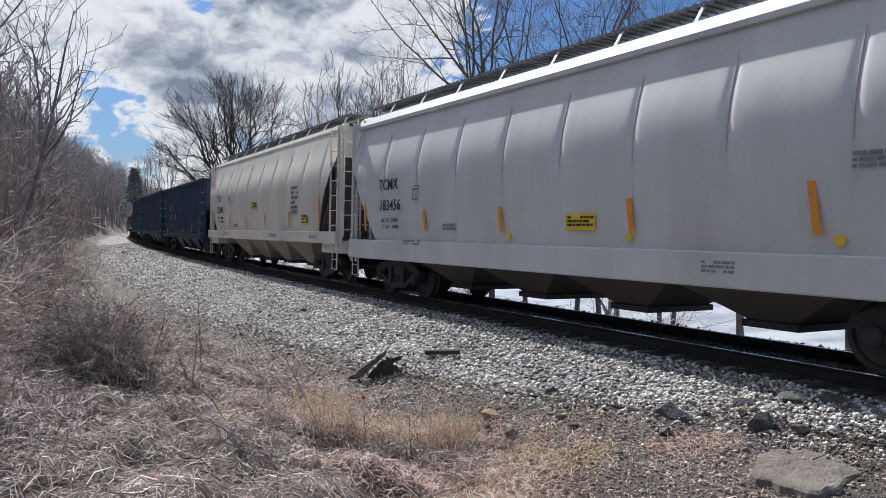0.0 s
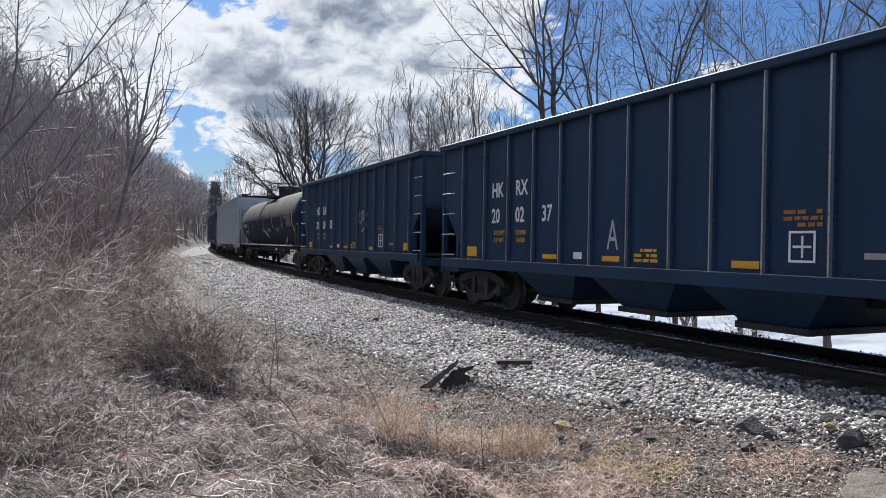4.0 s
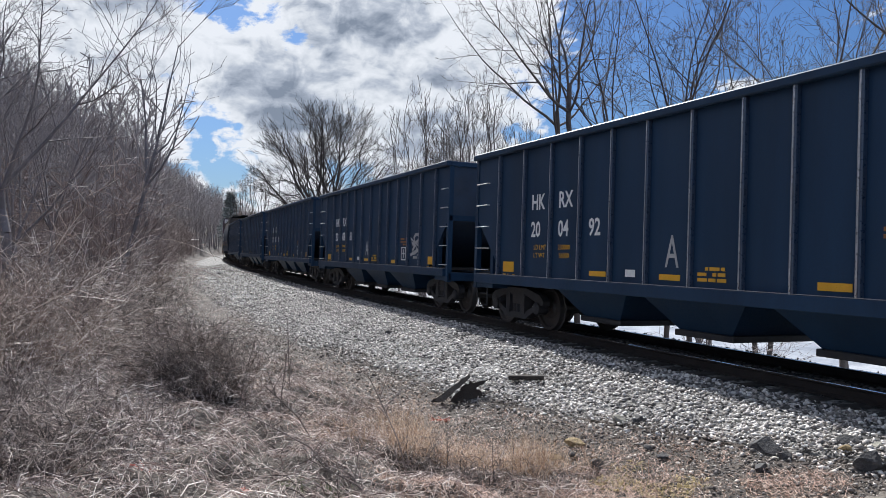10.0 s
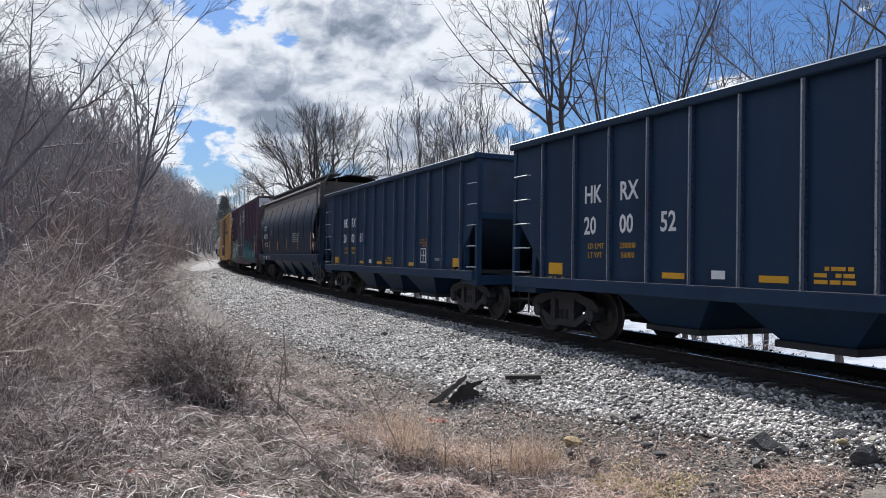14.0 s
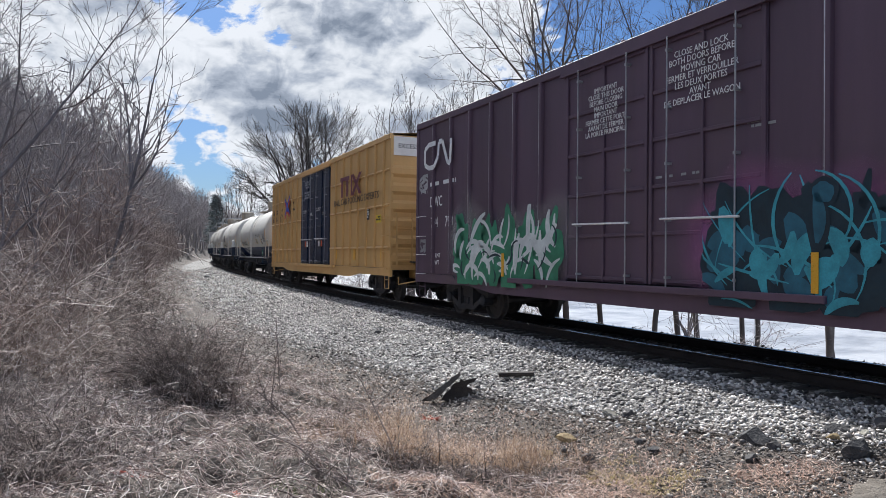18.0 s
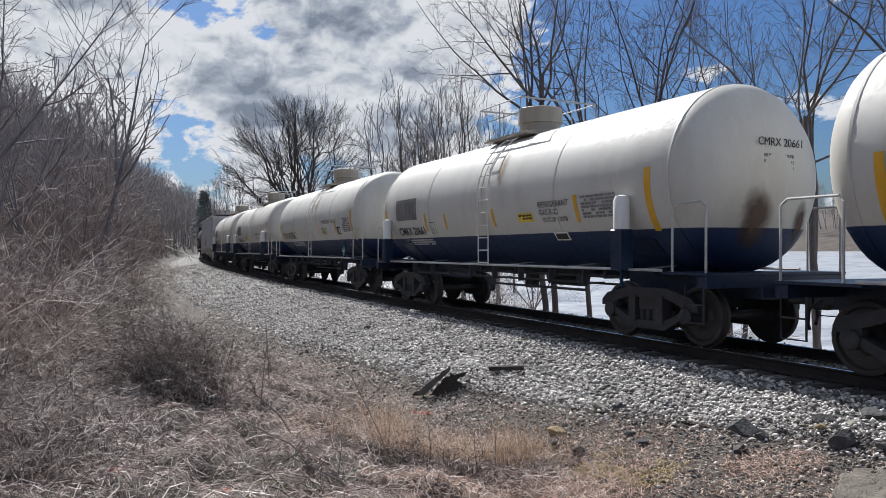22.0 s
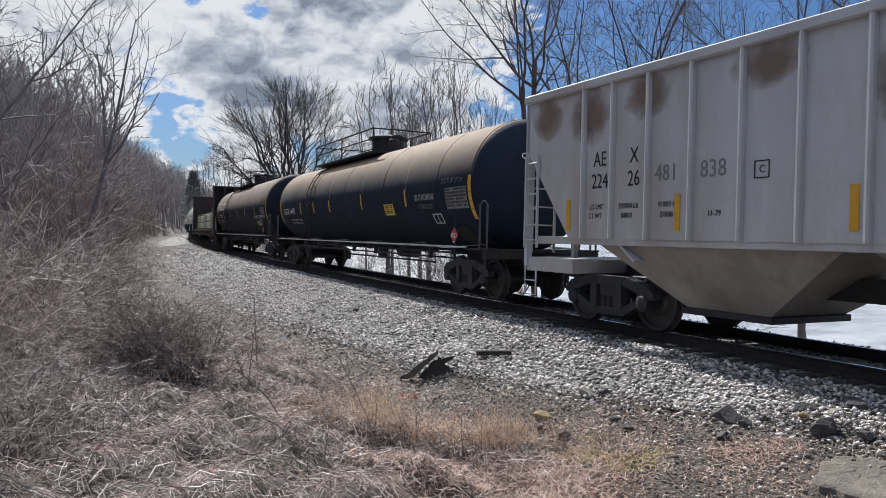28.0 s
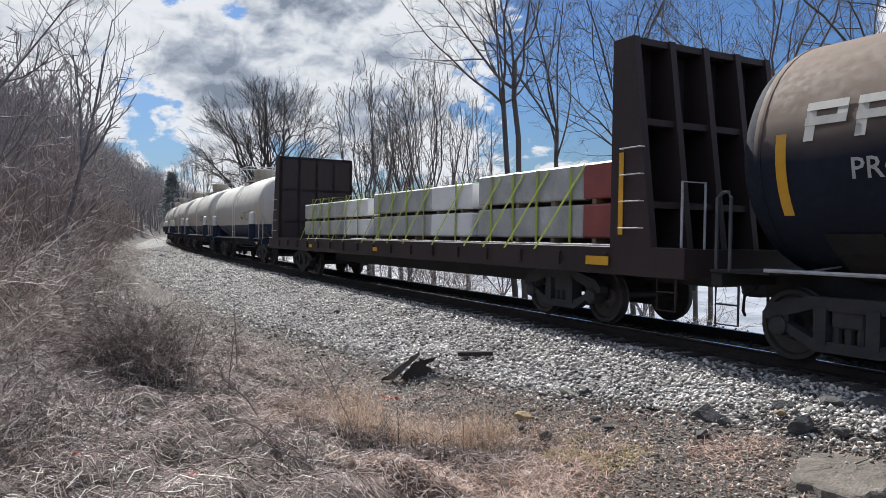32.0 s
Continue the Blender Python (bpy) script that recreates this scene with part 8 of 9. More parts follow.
w = thing("broken_plank", "splintered dark plank propped on the ballast", "debris")
jagged([(-0.42, -0.03), (-0.30, -0.05), (0.10, 0.30), (0.09, 0.36), (0.01, 0.30)], -0.10, -0.05, 2, 0.012).make("board", PLANK_PALE, w, "greyer weathered face")
jagged([(-0.20, -0.05), (0.22, -0.05), (0.34, 0.06), (0.20, 0.14), (0.10, 0.27), (-0.02, 0.18)], -0.02, 0.05, 3, 0.03).make("board", PLANK, w)
jagged([(0.06, 0.20), (0.38, 0.29), (0.30, 0.21), (0.14, 0.14)], 0.0, 0.06, 5, 0.01).make("splinter", PLANK, w)
jagged([(-0.48, -0.04), (-0.34, -0.05), (-0.06, 0.16), (-0.12, 0.20)], 0.04, 0.09, 6, 0.012).make("splinter", PLANK, w)
w.matrix_basis = pose(4.88, 9.75, -0.45, -14, 0, -26)
w = thing("flat_plank", "short dark plank lying flat on the ballast", "debris")
Shape().box(-0.28, 0.28, -0.07, 0.07, 0, 0.06, 0.01).make("board", PLANK, w)
w.matrix_basis = pose(6.1, 9.97, -0.29, 0, 0, -28)

# broken paving near the viewer
def broken_slab(label, corners, top, thick, seed):
    """A slab broken along the line of its corners, the edge crumbled, the top slightly dished."""
    rnd = random.Random(seed)
    ring = []
    for (ax, ay), (bx, by) in zip(corners, corners[1:] + corners[:1]):
        for i in range(6):
            f = i / 6
            ring.append((ax + (bx - ax) * f + rnd.uniform(-0.035, 0.035), ay + (by - ay) * f + rnd.uniform(-0.035, 0.035)))
    n = len(ring)
    cx, cy = sum(p[0] for p in ring) / n, sum(p[1] for p in ring) / n
    rows = []
    for k, z in ((1.03, top - thick), (1.0, top - 0.02), (0.95, top), (0.6, top + 0.008), (0.25, top + 0.004)):
        rows.append([(cx + (u - cx) * k, cy + (v - cy) * k, z + rnd.uniform(-0.006, 0.006)) for u, v in ring])
    g = Shape().sheet([r + r[:1] for r in rows])
    g.add(rows[-1], [tuple(range(n))])
    return tagged(g.make("concrete_slab", CONCRETE), label, "slab", "broken slabs")


broken_slab("weathered slab of broken concrete in the grit", [(5.46, 3.90), (5.78, 4.10), (6.20, 4.26), (6.60, 4.05), (6.80, 3.80), (6.15, 3.38), (5.50, 3.32)], -0.365, 0.12, 5)
broken_slab("weathered slab of concrete near the rails", [(7.50, 4.20), (8.25, 4.32), (8.15, 3.70), (7.44, 3.75)], -0.16, 0.16, 6)

# ---------------------------------------------------------------- the train
TRAIN = []          # thing, place of its middle along the train


def put(car, q):
    TRAIN.append((car, q))
    return car


a, _, _ = bulge_hopper(PALE, PALE, "pale grey covered hopper car with bulging welded sides", sill=(0.88, 1.34), eave=1.40, drop=0.13)
put(a, 7.9)
b, _, _ = bulge_hopper(CREAM, CREAM, "cream covered hopper car with bulging welded sides", eave=1.33, bays=BAY_TAN)
put(b, 24.8)
for car, marks in ((a, ("TCMX", "183456")), (b, ("TILX", "525843"))):
    lo = 0.0 if car is b else -0.16
    tx0 = 6.0 if car is b else 6.1
    writing(marks[0], 0.25, INK_BLACK, car, tx0, side_y(2.8 + lo), 2.68 + lo, squeeze=0.95, bold=0.002)
    writing(marks[1], 0.25, INK_BLACK, car, tx0, side_y(2.3 + lo), 2.20 + lo, squeeze=1.0, bold=0.002)
    writing("LD LMT  220600", 0.085, INK_BLACK, car, tx0 - 0.08, side_y(1.95), 1.93 + lo)
    writing("LT  WT   65400", 0.085, INK_BLACK, car, tx0 - 0.10, side_y(1.8), 1.78 + lo)
    for x, zt in ((6.65, 2.5), (3.84, 2.2), (1.2, 2.1), (-1.35, 2.15), (-4.08, 2.2), (-6.8, 2.75)) if car is b else ((6.9, 2.4), (3.9, 2.15), (1.12, 2.15), (-2.09, 2.2), (-4.87, 2.3), (-6.9, 2.5)):
        slant_mark(car, x, 1.56, zt - 0.14, 0.10, side_y(1.9) + 0.012, ORANGE_TAPE, lean=0.09)
    g = Shape()
    cx, cz = (3.78, -0.03) if car is b else (4.15, -0.36)
    for p in ((0, 0.26, 2.60, 2.612), (0, 0.26, 2.90, 2.912), (0, 0.012, 2.612, 2.90), (0.248, 0.26, 2.612, 2.90)):
        g.box(cx + p[0], cx + p[1], side_y(2.75), side_y(2.75) + 0.005, cz + p[2], cz + p[3])
    g.make("outlined_box", INK_BLACK, car)
    writing("C", 0.10, INK_BLACK, car, cx + 0.17, side_y(2.7), cz + 2.65)
    writing("PLATE", 0.045, INK_BLACK, car, cx + 0.22, side_y(2.7) + 0.004, cz + 2.81)
    nx, nz = (0.0, 2.37) if car is b else (-1.0, 1.73)
    flat_mark(car, PLATE_YELLOW, nx - 0.34, nx + 0.34, nz - 0.13, nz + 0.13, side_y(nz) + 0.012, "notice_plate", "yellow notice plate with small print")
    bars(car, INK_BLACK, nx + 0.29, side_y(nz) + 0.019, nz + 0.09, 0.6, 0.18, 3)
    bars(car, INK_GREYED, 3.2, side_y(1.6) + 0.02, 1.72, 0.5, 0.16, 2)
    if car is b:
        bars(car, INK_GREYED, -4.3, side_y(2.6), 2.85, 0.65, 0.9, 6)
    else:
        bars(car, INK_GREYED, -5.3, side_y(2.5), 2.44, 0.62, 0.20, 3)
    bars(car, INK_GREYED, *((-1.8, 1.602, 1.36, 0.9, 0.14, 2) if car is b else (-3.35, 1.602, 1.22, 0.5, 0.17, 3)))
    bars(car, INK_GREYED, 4.9, 1.602, 1.36, 0.8, 0.12, 2)
    bars(car, INK_GREYED, -6.0, 1.602, 1.36, 0.6, 0.12, 2)
flat_mark(b, INK_BLACK, -5.74, -5.20, 1.70, 1.94, side_y(1.8) + 0.008, "number_panel", "small outlined number panel")
flat_mark(b, PLATE_YELLOW, -5.71, -5.23, 1.73, 1.91, side_y(1.8) + 0.013, "number_panel")
writing("3077", 0.14, INK_BLACK, b, -5.28, side_y(1.8) + 0.02, 1.775)

for x in (0.93, -2.02, -5.14):
    disc = [(x + 0.065 * math.cos(k * math.pi / 8), 1.50 + 0.065 * math.sin(k * math.pi / 8)) for k in range(16)]
    Shape().prism(disc, side_y(1.5) + 0.010, side_y(1.5) + 0.015).make("sticker", PLATE_YELLOW, a, "small round yellow sticker")
coal = coal_hopper()
COAL = [coal] + [copy_thing(coal, Matrix()) for _ in range(7)]
for car, q, number, tag in zip(COAL, (41.1, 56.0, 70.85, 126.58, 141.68, 156.78, 171.98, 187.18), ("200205", "200237", "200088", "200492", "200361", "200200", "200052", "200081"), (False, True, False, True, True, False, False, False)):
    put(car, q)
    letter_coal(car, number, tag, INK_WHITE)
graffiti(COAL[4], -4.85, -3.98, 1.40, 2.0, ((INK_STENCIL, 10, 0.026),), 1.512, 9)
graffiti(COAL[2], -2.2, -1.2, 1.7, 2.4, ((INK_FAINT, 7, 0.04),), 1.512, 5)

def slide_marks(car, plain, dx):
    """Moves the marks that were put on a car after its plain body along its side."""
    for ch in car.children:
        if ch.name not in plain:
            ch.location.x += dx


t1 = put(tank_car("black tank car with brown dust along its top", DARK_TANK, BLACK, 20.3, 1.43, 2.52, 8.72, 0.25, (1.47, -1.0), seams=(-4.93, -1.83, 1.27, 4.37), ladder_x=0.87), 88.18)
plain = {ch.name for ch in t1.children}
for x, z0, z1, w in ((-7.75, 1.75, 2.85, 0.13), (-5.1, 2.0, 2.62, 0.10), (-2.45, 2.05, 2.6, 0.09), (0.40, 2.05, 2.6, 0.09), (2.27, 2.05, 2.55, 0.08), (4.58, 2.05, 2.5, 0.08), (6.34, 2.0, 2.5, 0.09), (8.94, 1.95, 2.65, 0.11)):
    shell_patch(t1, REFLECT, x - w / 2, x + w / 2, z0, z1, 1.43, 2.52)
shell_text(t1, "GATX 79893", 0.21, INK_WHITE, 8.45, 2.22, 1.43, 2.52, bold=0.004)
shell_bars(t1, INK_FAINT, 8.2, 2.0, 1.6, 0.3, 2, 1.43, 2.52, 4)
shell_text(t1, "FRA AIR", 0.12, INK_WHITE, -5.7, 2.48, 1.43, 2.52)
shell_patch(t1, INK_GREYED, -7.45, -6.3, 2.1, 2.75, 1.43, 2.52, "data_panel", "grey panel of small print")
shell_bars(t1, INK_BLACK, -6.35, 2.72, 1.05, 0.6, 7, 1.43, 2.535, 6)
for x in (-0.6, -3.2, 1.2):
    shell_bars(t1, INK_FAINT, x, 2.05, 0.8, 0.2, 2, 1.43, 2.52, int(x * 10))
writing("CAPY  30010", 0.09, INK_WHITE, t1, -9.12, 0.55, 2.95, END)
writing("CAPY 113600", 0.09, INK_WHITE, t1, -9.12, 0.55, 2.78, END)


def placard(car, x, z, y, number, paint=None):
    """A diamond placard in its holder."""
    r = 0.19
    o = Shape().prism([(x - r, z), (x, z - r), (x + r, z), (x, z + r)], y, y + 0.012).make("hazard_placard", paint or INK_RED, car, "green diamond hazard placard" if paint else "red diamond hazard placard")
    Shape().box(x - 0.12, x + 0.12, y + 0.013, y + 0.016, z - 0.05, z + 0.05).make("placard_band", INK_WHITE, o)
    writing(number, 0.075, INK_BLACK, o, x, y + 0.018, z - 0.035, align="CENTER")
    Shape().prism([(x - r * 0.3, z - r * 0.68), (x, z - r * 0.98), (x + r * 0.3, z - r * 0.68)], y + 0.013, y + 0.016).make("placard_tip", INK_WHITE, o)
    Shape().box(x - 0.02, x + 0.02, y - 0.05, y - 0.002, z - 0.55, z + 0.3).make("placard_stand", BLACK, o)


placard(t1, -7.2, 1.42, 1.50, "1993")
slide_marks(t1, plain, -0.33)
shell_patch(t1, FADED_PLATE, -0.32, 0.16, 1.76, 1.93, 1.43, 2.52, "notice_plate", "dull yellow head of a worn notice")
shell_patch(t1, INK_STENCIL, -0.32, 0.16, 1.50, 1.757, 1.43, 2.52, "notice_plate", "worn white foot of a notice")
shell_bars(t1, INK_GREYED, 0.13, 1.62, 0.42, 0.1, 2, 1.43, 2.525, 8)

k_ribs = [x - 0.665 for x in (8.0, 7.25, 6.33, 5.45, 4.69, 3.88, 2.85, 1.85, 0.75, -0.28, -1.27, -2.22, -3.2, -4.02, -4.89, -5.74, -6.55, -7.27)]
kx = put(rib_hopper("light grey covered hopper car with many upright ribs", GREY, 19.67, 4.36, 1.10, k_ribs, 0.15, ((-5.3, 1.2, 0.4), (-1.8, 1.3, 0.45), (1.8, 1.3, 0.45), (5.3, 1.2, 0.4))), 108.615)
plain = {ch.name for ch in kx.children}
for txt, x, z, h in (("KU", 8.52, 1.98, 0.24), ("RX", 7.80, 1.98, 0.24), ("39", 8.52, 1.46, 0.24), ("11", 7.76, 1.46, 0.24), ("1", 6.95, 1.46, 0.24)):
    writing(txt, h, INK_BLACK, kx, x, 1.506, z, squeeze=0.8)
for txt, x, z in (("LD LMT", 6.20, 1.63), ("LT  WT", 6.20, 1.47), ("194100 LBS", 5.36, 1.62), ("60900 LBS", 5.32, 1.45), ("88050 KGS", 4.50, 1.61), ("31250 KGS", 4.50, 1.43)):
    writing(txt, 0.10, INK_BLACK, kx, x, 1.506, z, squeeze=0.85)
writing("39111", 0.16, INK_BLACK, kx, -8.68, 0.30, 3.55, END, squeeze=0.85)
writing("KURX", 0.14, INK_BLACK, kx, -8.68, 0.28, 3.80, END, squeeze=0.85)
for x, zt in ((8.65, 2.2), (6.44, 1.75), (3.72, 1.75), (-2.40, 1.78), (-4.66, 1.79), (-7.06, 2.21)):
    slant_mark(kx, x, 1.34, zt, 0.12, 1.507)
flat_mark(kx, INK_BLACK, -8.02, -7.48, 2.77, 3.08, 1.507, "notice_plate", "black notice plate")
flat_mark(kx, INK_BLACK, 9.25, 9.6, 3.0, 3.2, 1.507, "notice_plate", "black notice plate")
bars(kx, INK_FAINT, -7.53, 1.513, 3.04, 0.44, 0.22, 4)
flat_mark(kx, INK_WHITE, -0.1, 0.5, 1.46, 1.73, 1.507, "notice_plate", "white notice plate")
bars(kx, INK_BLACK, 0.46, 1.513, 1.70, 0.5, 0.2, 3)
flat_mark(kx, INK_BLACK, -4.58, -4.15, 1.46, 1.75, 1.507, "inspection_panel", "black and white inspection panel")
bars(kx, INK_WHITE, -4.18, 1.513, 1.72, 0.4, 0.28, 3)
for x in (0.6, -1.3, -5.2, 6.6):
    bars(kx, INK_GREYED, x, 1.507, 1.6, 0.7, 0.2, 3)
slide_marks(kx, plain, -0.665)

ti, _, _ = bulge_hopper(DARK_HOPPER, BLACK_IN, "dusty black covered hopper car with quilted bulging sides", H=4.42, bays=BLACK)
put(ti, 202.95)
sy = lambda z: side_y(z, 1.46, 4.42) + 0.004
writing("TILX", 0.26, INK_WHITE, ti, 5.78, sy(2.9), 2.80, bold=0.004)
writing("487153", 0.27, INK_WHITE, ti, 5.74, sy(2.4), 2.34, bold=0.004)
writing("LD LMT  224000", 0.10, INK_WHITE, ti, 5.68, sy(2.05), 2.02)
writing("LT  WT    62000", 0.10, INK_WHITE, ti, 5.68, sy(1.9), 1.87)
for x, zt in ((6.6, 2.65), (3.92, 2.3), (1.38, 2.25), (-1.25, 2.35), (-4.0, 2.35), (-6.7, 2.6)):
    slant_mark(ti, x, 1.66, zt - 0.1, 0.10, sy(1.9) + 0.012, ORANGE_TAPE, lean=0.08)
writing("C", 0.09, INK_STENCIL, ti, 3.35, sy(2.75), 2.58)
writing("PLATE", 0.04, INK_STENCIL, ti, 3.39, sy(2.75), 2.72)
for x0, x1, z0, z1 in ((3.17, 3.43, 2.52, 2.532), (3.17, 3.43, 2.79, 2.802), (3.17, 3.182, 2.532, 2.79), (3.418, 3.43, 2.532, 2.79)):
    flat_mark(ti, INK_STENCIL, x0, x1, z0, z1, sy(2.75), "outline")
bars(ti, INK_FAINT, -2.75, sy(2.2), 2.45, 1.5, 0.45, 5)
bars(ti, INK_FAINT, 6.3, 1.602, 1.36, 1.0, 0.2, 2)
bars(ti, INK_FAINT, 4.6, 1.602, 1.36, 0.7, 0.2, 2)
flat_mark(ti, INK_WHITE, 4.9, 5.1, 1.16, 1.36, 1.602, "placard", "small white placard")

cn = put(boxcar("maroon boxcar with ribbed sides and graffiti", MAROON, MAROON, MAROON, [3.1, 4.1, 5.1, 6.1, 7.1, 8.1, -3.1, -4.0, -4.9, -5.8, -6.7, -7.5, -8.3], (-2.25, 2.25)), 221.5)
g = Shape()
for pts in ([(8.55, 4.0), (8.55, 4.25), (8.3, 4.35), (7.9, 4.35)], [(8.55, 4.0), (8.55, 3.85), (8.3, 3.75), (8.0, 3.75), (7.75, 4.0), (7.7, 4.35), (7.5, 4.35), (7.2, 3.8), (7.05, 3.75), (7.0, 4.35)]):
    for p, q in zip(pts, pts[1:]):
        dx, dz = q[0] - p[0], q[1] - p[1]
        n = math.hypot(dx, dz); ox, oz = -dz / n * 0.06, dx / n * 0.06
        g.sheet([[(p[0] + ox, 1.575, p[1] + oz), (p[0] - ox, 1.575, p[1] - oz)], [(q[0] + ox, 1.575, q[1] + oz), (q[0] - ox, 1.575, q[1] - oz)]])
g.make("emblem", INK_WHITE, cn, "white looped company emblem")
bars(cn, INK_WHITE, 8.36, 1.508, 3.38, 0.55, 0.16, 1)
bars(cn, INK_WHITE, 7.55, 1.508, 3.38, 0.7, 0.16, 1)
graffiti(cn, 8.50, 9.05, 3.05, 3.55, ((INK_STENCIL, 9, 0.020),), 1.508, 31)
graffiti(cn, 8.6, 8.95, 1.55, 1.85, ((INK_FAINT, 6, 0.012),), 1.508, 32)
writing("DWC", 0.26, INK_WHITE, cn, 8.36, 1.508, 2.75, squeeze=0.8)
writing("794", 0.26, INK_WHITE, cn, 8.30, 1.508, 2.22, squeeze=0.8)
writing("798", 0.26, INK_WHITE, cn, 7.45, 1.508, 2.22, squeeze=0.8)
writing("LD LMT", 0.11, INK_WHITE, cn, 8.24, 1.508, 1.45)
writing("LT WT", 0.11, INK_WHITE, cn, 8.24, 1.508, 1.27)
notice(cn, ("IMPORTANT", "CLOSE THIS DOOR", "BEFORE CLOSING", "MAIN DOOR", "IMPORTANT", "FERMER CETTE PORTE", "AVANT DE FERMER", "LA PORTE PRINCIPALE"), 0.085, 1.05, 4.30, 1.56, INK_WHITE, 1.25)
notice(cn, ("CLOSE AND LOCK", "BOTH DOORS BEFORE", "MOVING CAR", "FERMER ET VERROUILLER", "LES DEUX PORTES", "AVANT", "DE DEPLACER LE WAGON"), 0.095, -1.1, 4.45, 1.56, INK_WHITE, 1.25)
bars(cn, INK_FAINT, -0.2, 1.56, 2.72, 0.9, 0.06, 1)
bars(cn, INK_FAINT, -1.9, 1.508, 3.3, 0.5, 0.12, 2)
sprayed_piece(cn, 2.4, 6.7, 0.84, 2.42, 6, SPRAY_GREEN, ((SPRAY_PALE, 44, 0.055, 1.6), (SPRAY_DARK, 12, 0.025, 1.0)), MIST_PALE, 1.58, 11)
sprayed_piece(cn, -7.9, -1.3, 0.82, 2.45, 8, SPRAY_DARK, ((SPRAY_DEEP, 38, 0.13, 0.9), (SPRAY_TEAL, 36, 0.085, 0.9), (SPRAY_TEAL, 50, 0.018, 2.0)), MIST_PINK, 1.58, 12, ((-3.1, 2.26), (-4.32, 2.28), (-5.72, 2.30), (-7.11, 2.27)))
sprayed_piece(cn, -9.0, -7.9, 0.84, 1.45, 2, SPRAY_DARK, ((SPRAY_TEAL, 7, 0.08, 1.0),), MIST_PINK, 1.582, 15)
sprayed_piece(cn, -8.3, -7.78, 2.2, 2.72, 2, None, ((SPRAY_DEEP, 12, 0.05, 0.8),), None, 1.58, 16)
Shape().prism([(-6.9, 1.30), (-7.33, 1.32), (-7.28, 1.12), (-7.1, 1.05), (-6.95, 1.12)], 1.600, 1.601).make("graffiti", SPRAY_PINK, cn, "pink sprayed patch")
flat_mark(cn, ORANGE_PLATE, -8.28, -7.82, 0.86, 0.98, 1.602, "notice_plate", "dull orange plate")
bars(cn, INK_FAINT, -7.8, 1.60, 2.08, 0.5, 0.16, 2)
bars(cn, INK_FAINT, -7.85, 1.60, 1.62, 0.35, 0.26, 3)
for x in (-8.52, -8.64):
    slant_mark(cn, x, 1.15 if x > -8.6 else 1.25, 2.15, 0.05, 1.602)
Shape().tube([(-8.56, 1.575, 1.0), (-8.56, 1.575, 2.54)], 0.012, 5).make("ladder_stile", WHITE, cn)
for x in (4.4, -3.0, -5.8):
    slant_mark(cn, x, 1.06, 1.55, 0.10, 1.602)
writing("EXCESS HEIGHT CAR", 0.13, INK_BLACK, cn, -9.225, 1.3, 4.60, END)

tx = put(boxcar("mustard-yellow boxcar with dark double doors", MUSTARD, NAVY, MUSTARD, [3.3, 4.3, 5.3, 6.3, 7.3, 8.3, -3.2, -4.2, -5.1, -6.0, -6.9, -7.8, -8.6], (-2.35, 2.35), (1.66, 2.93, 3.98)), 241.9)
g = Shape()
for x0, x1, z0, z1 in ((-4.0, -5.1, 4.02, 4.16), (-4.1, -4.3, 3.45, 4.02), (-4.75, -4.95, 3.45, 4.02), (-5.3, -5.45, 3.45, 4.16)):
    g.box(x1, x0, 1.575, 1.58, z0, z1)
for a0, a1 in (((-5.35, 4.16), (-6.25, 3.45)), ((-6.25, 4.16), (-5.35, 3.45))):
    g.sheet([[(a0[0], 1.577, a0[1]), (a0[0] - 0.28, 1.577, a0[1])], [(a1[0], 1.577, a1[1]), (a1[0] - 0.28, 1.577, a1[1])]])
g.make("emblem", INK_PLUM, tx, "plum block-shaped company emblem")
writing("RAIL CAR POOLING EXPERTS", 0.22, INK_BLACK, tx, -3.2, 1.577, 3.18, squeeze=1.22)
def stripe(car, p, q, w, y, material, name, label=""):
    """A painted stroke from p to q (x, z)."""
    d = Vector((q[0] - p[0], q[1] - p[1])).normalized()
    o = Vector((-d.y, d.x)) * (w / 2)
    return Shape().prism([(p[0] + o.x, p[1] + o.y), (q[0] + o.x, q[1] + o.y), (q[0] - o.x, q[1] - o.y), (p[0] - o.x, p[1] - o.y)], y, y + 0.001).make(name, material, car, label)


for p, q, shift, m_, y in (((5.74, 3.98), (4.66, 3.27), 0.075, INK_BLUE, 1.577), ((5.74, 3.98), (4.66, 3.27), -0.085, INK_RED, 1.578),
                           ((4.66, 4.08), (5.68, 3.18), 0.08, INK_BLUE, 1.583), ((4.66, 4.08), (5.68, 3.18), -0.08, INK_RED, 1.584)):
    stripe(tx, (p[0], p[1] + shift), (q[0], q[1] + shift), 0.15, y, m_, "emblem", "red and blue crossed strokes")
Shape().prism([(5.02, 3.42), (5.36, 3.46), (5.32, 3.90), (5.0, 3.84)], 1.586, 1.587).make("emblem", INK_BLUE, tx, "blue heart of the crossed emblem")
writing("7DK", 0.14, INK_WHITE, tx, 0.62, 1.56, 3.02)
for txt, x, z in (("next", 6.85, 3.55), ("load", 6.85, 3.28), ("any", 4.25, 3.75), ("road", 4.25, 3.45)):
    writing(txt, 0.17, INK_BLACK, tx, x, 1.508, z, squeeze=0.9)
for txt, x, z in (("TB", 9.0, 3.42), ("OX", 8.2, 3.42), ("65", 9.0, 3.06), ("16", 8.2, 3.06), ("55", 7.2, 3.06)):
    writing(txt, 0.24, INK_BLACK, tx, x, 1.508, z, squeeze=0.8)
flat_mark(tx, INK_BLACK, -7.2, -6.7, 2.55, 2.95, 1.508, "notice_plate", "black notice plate with small print")
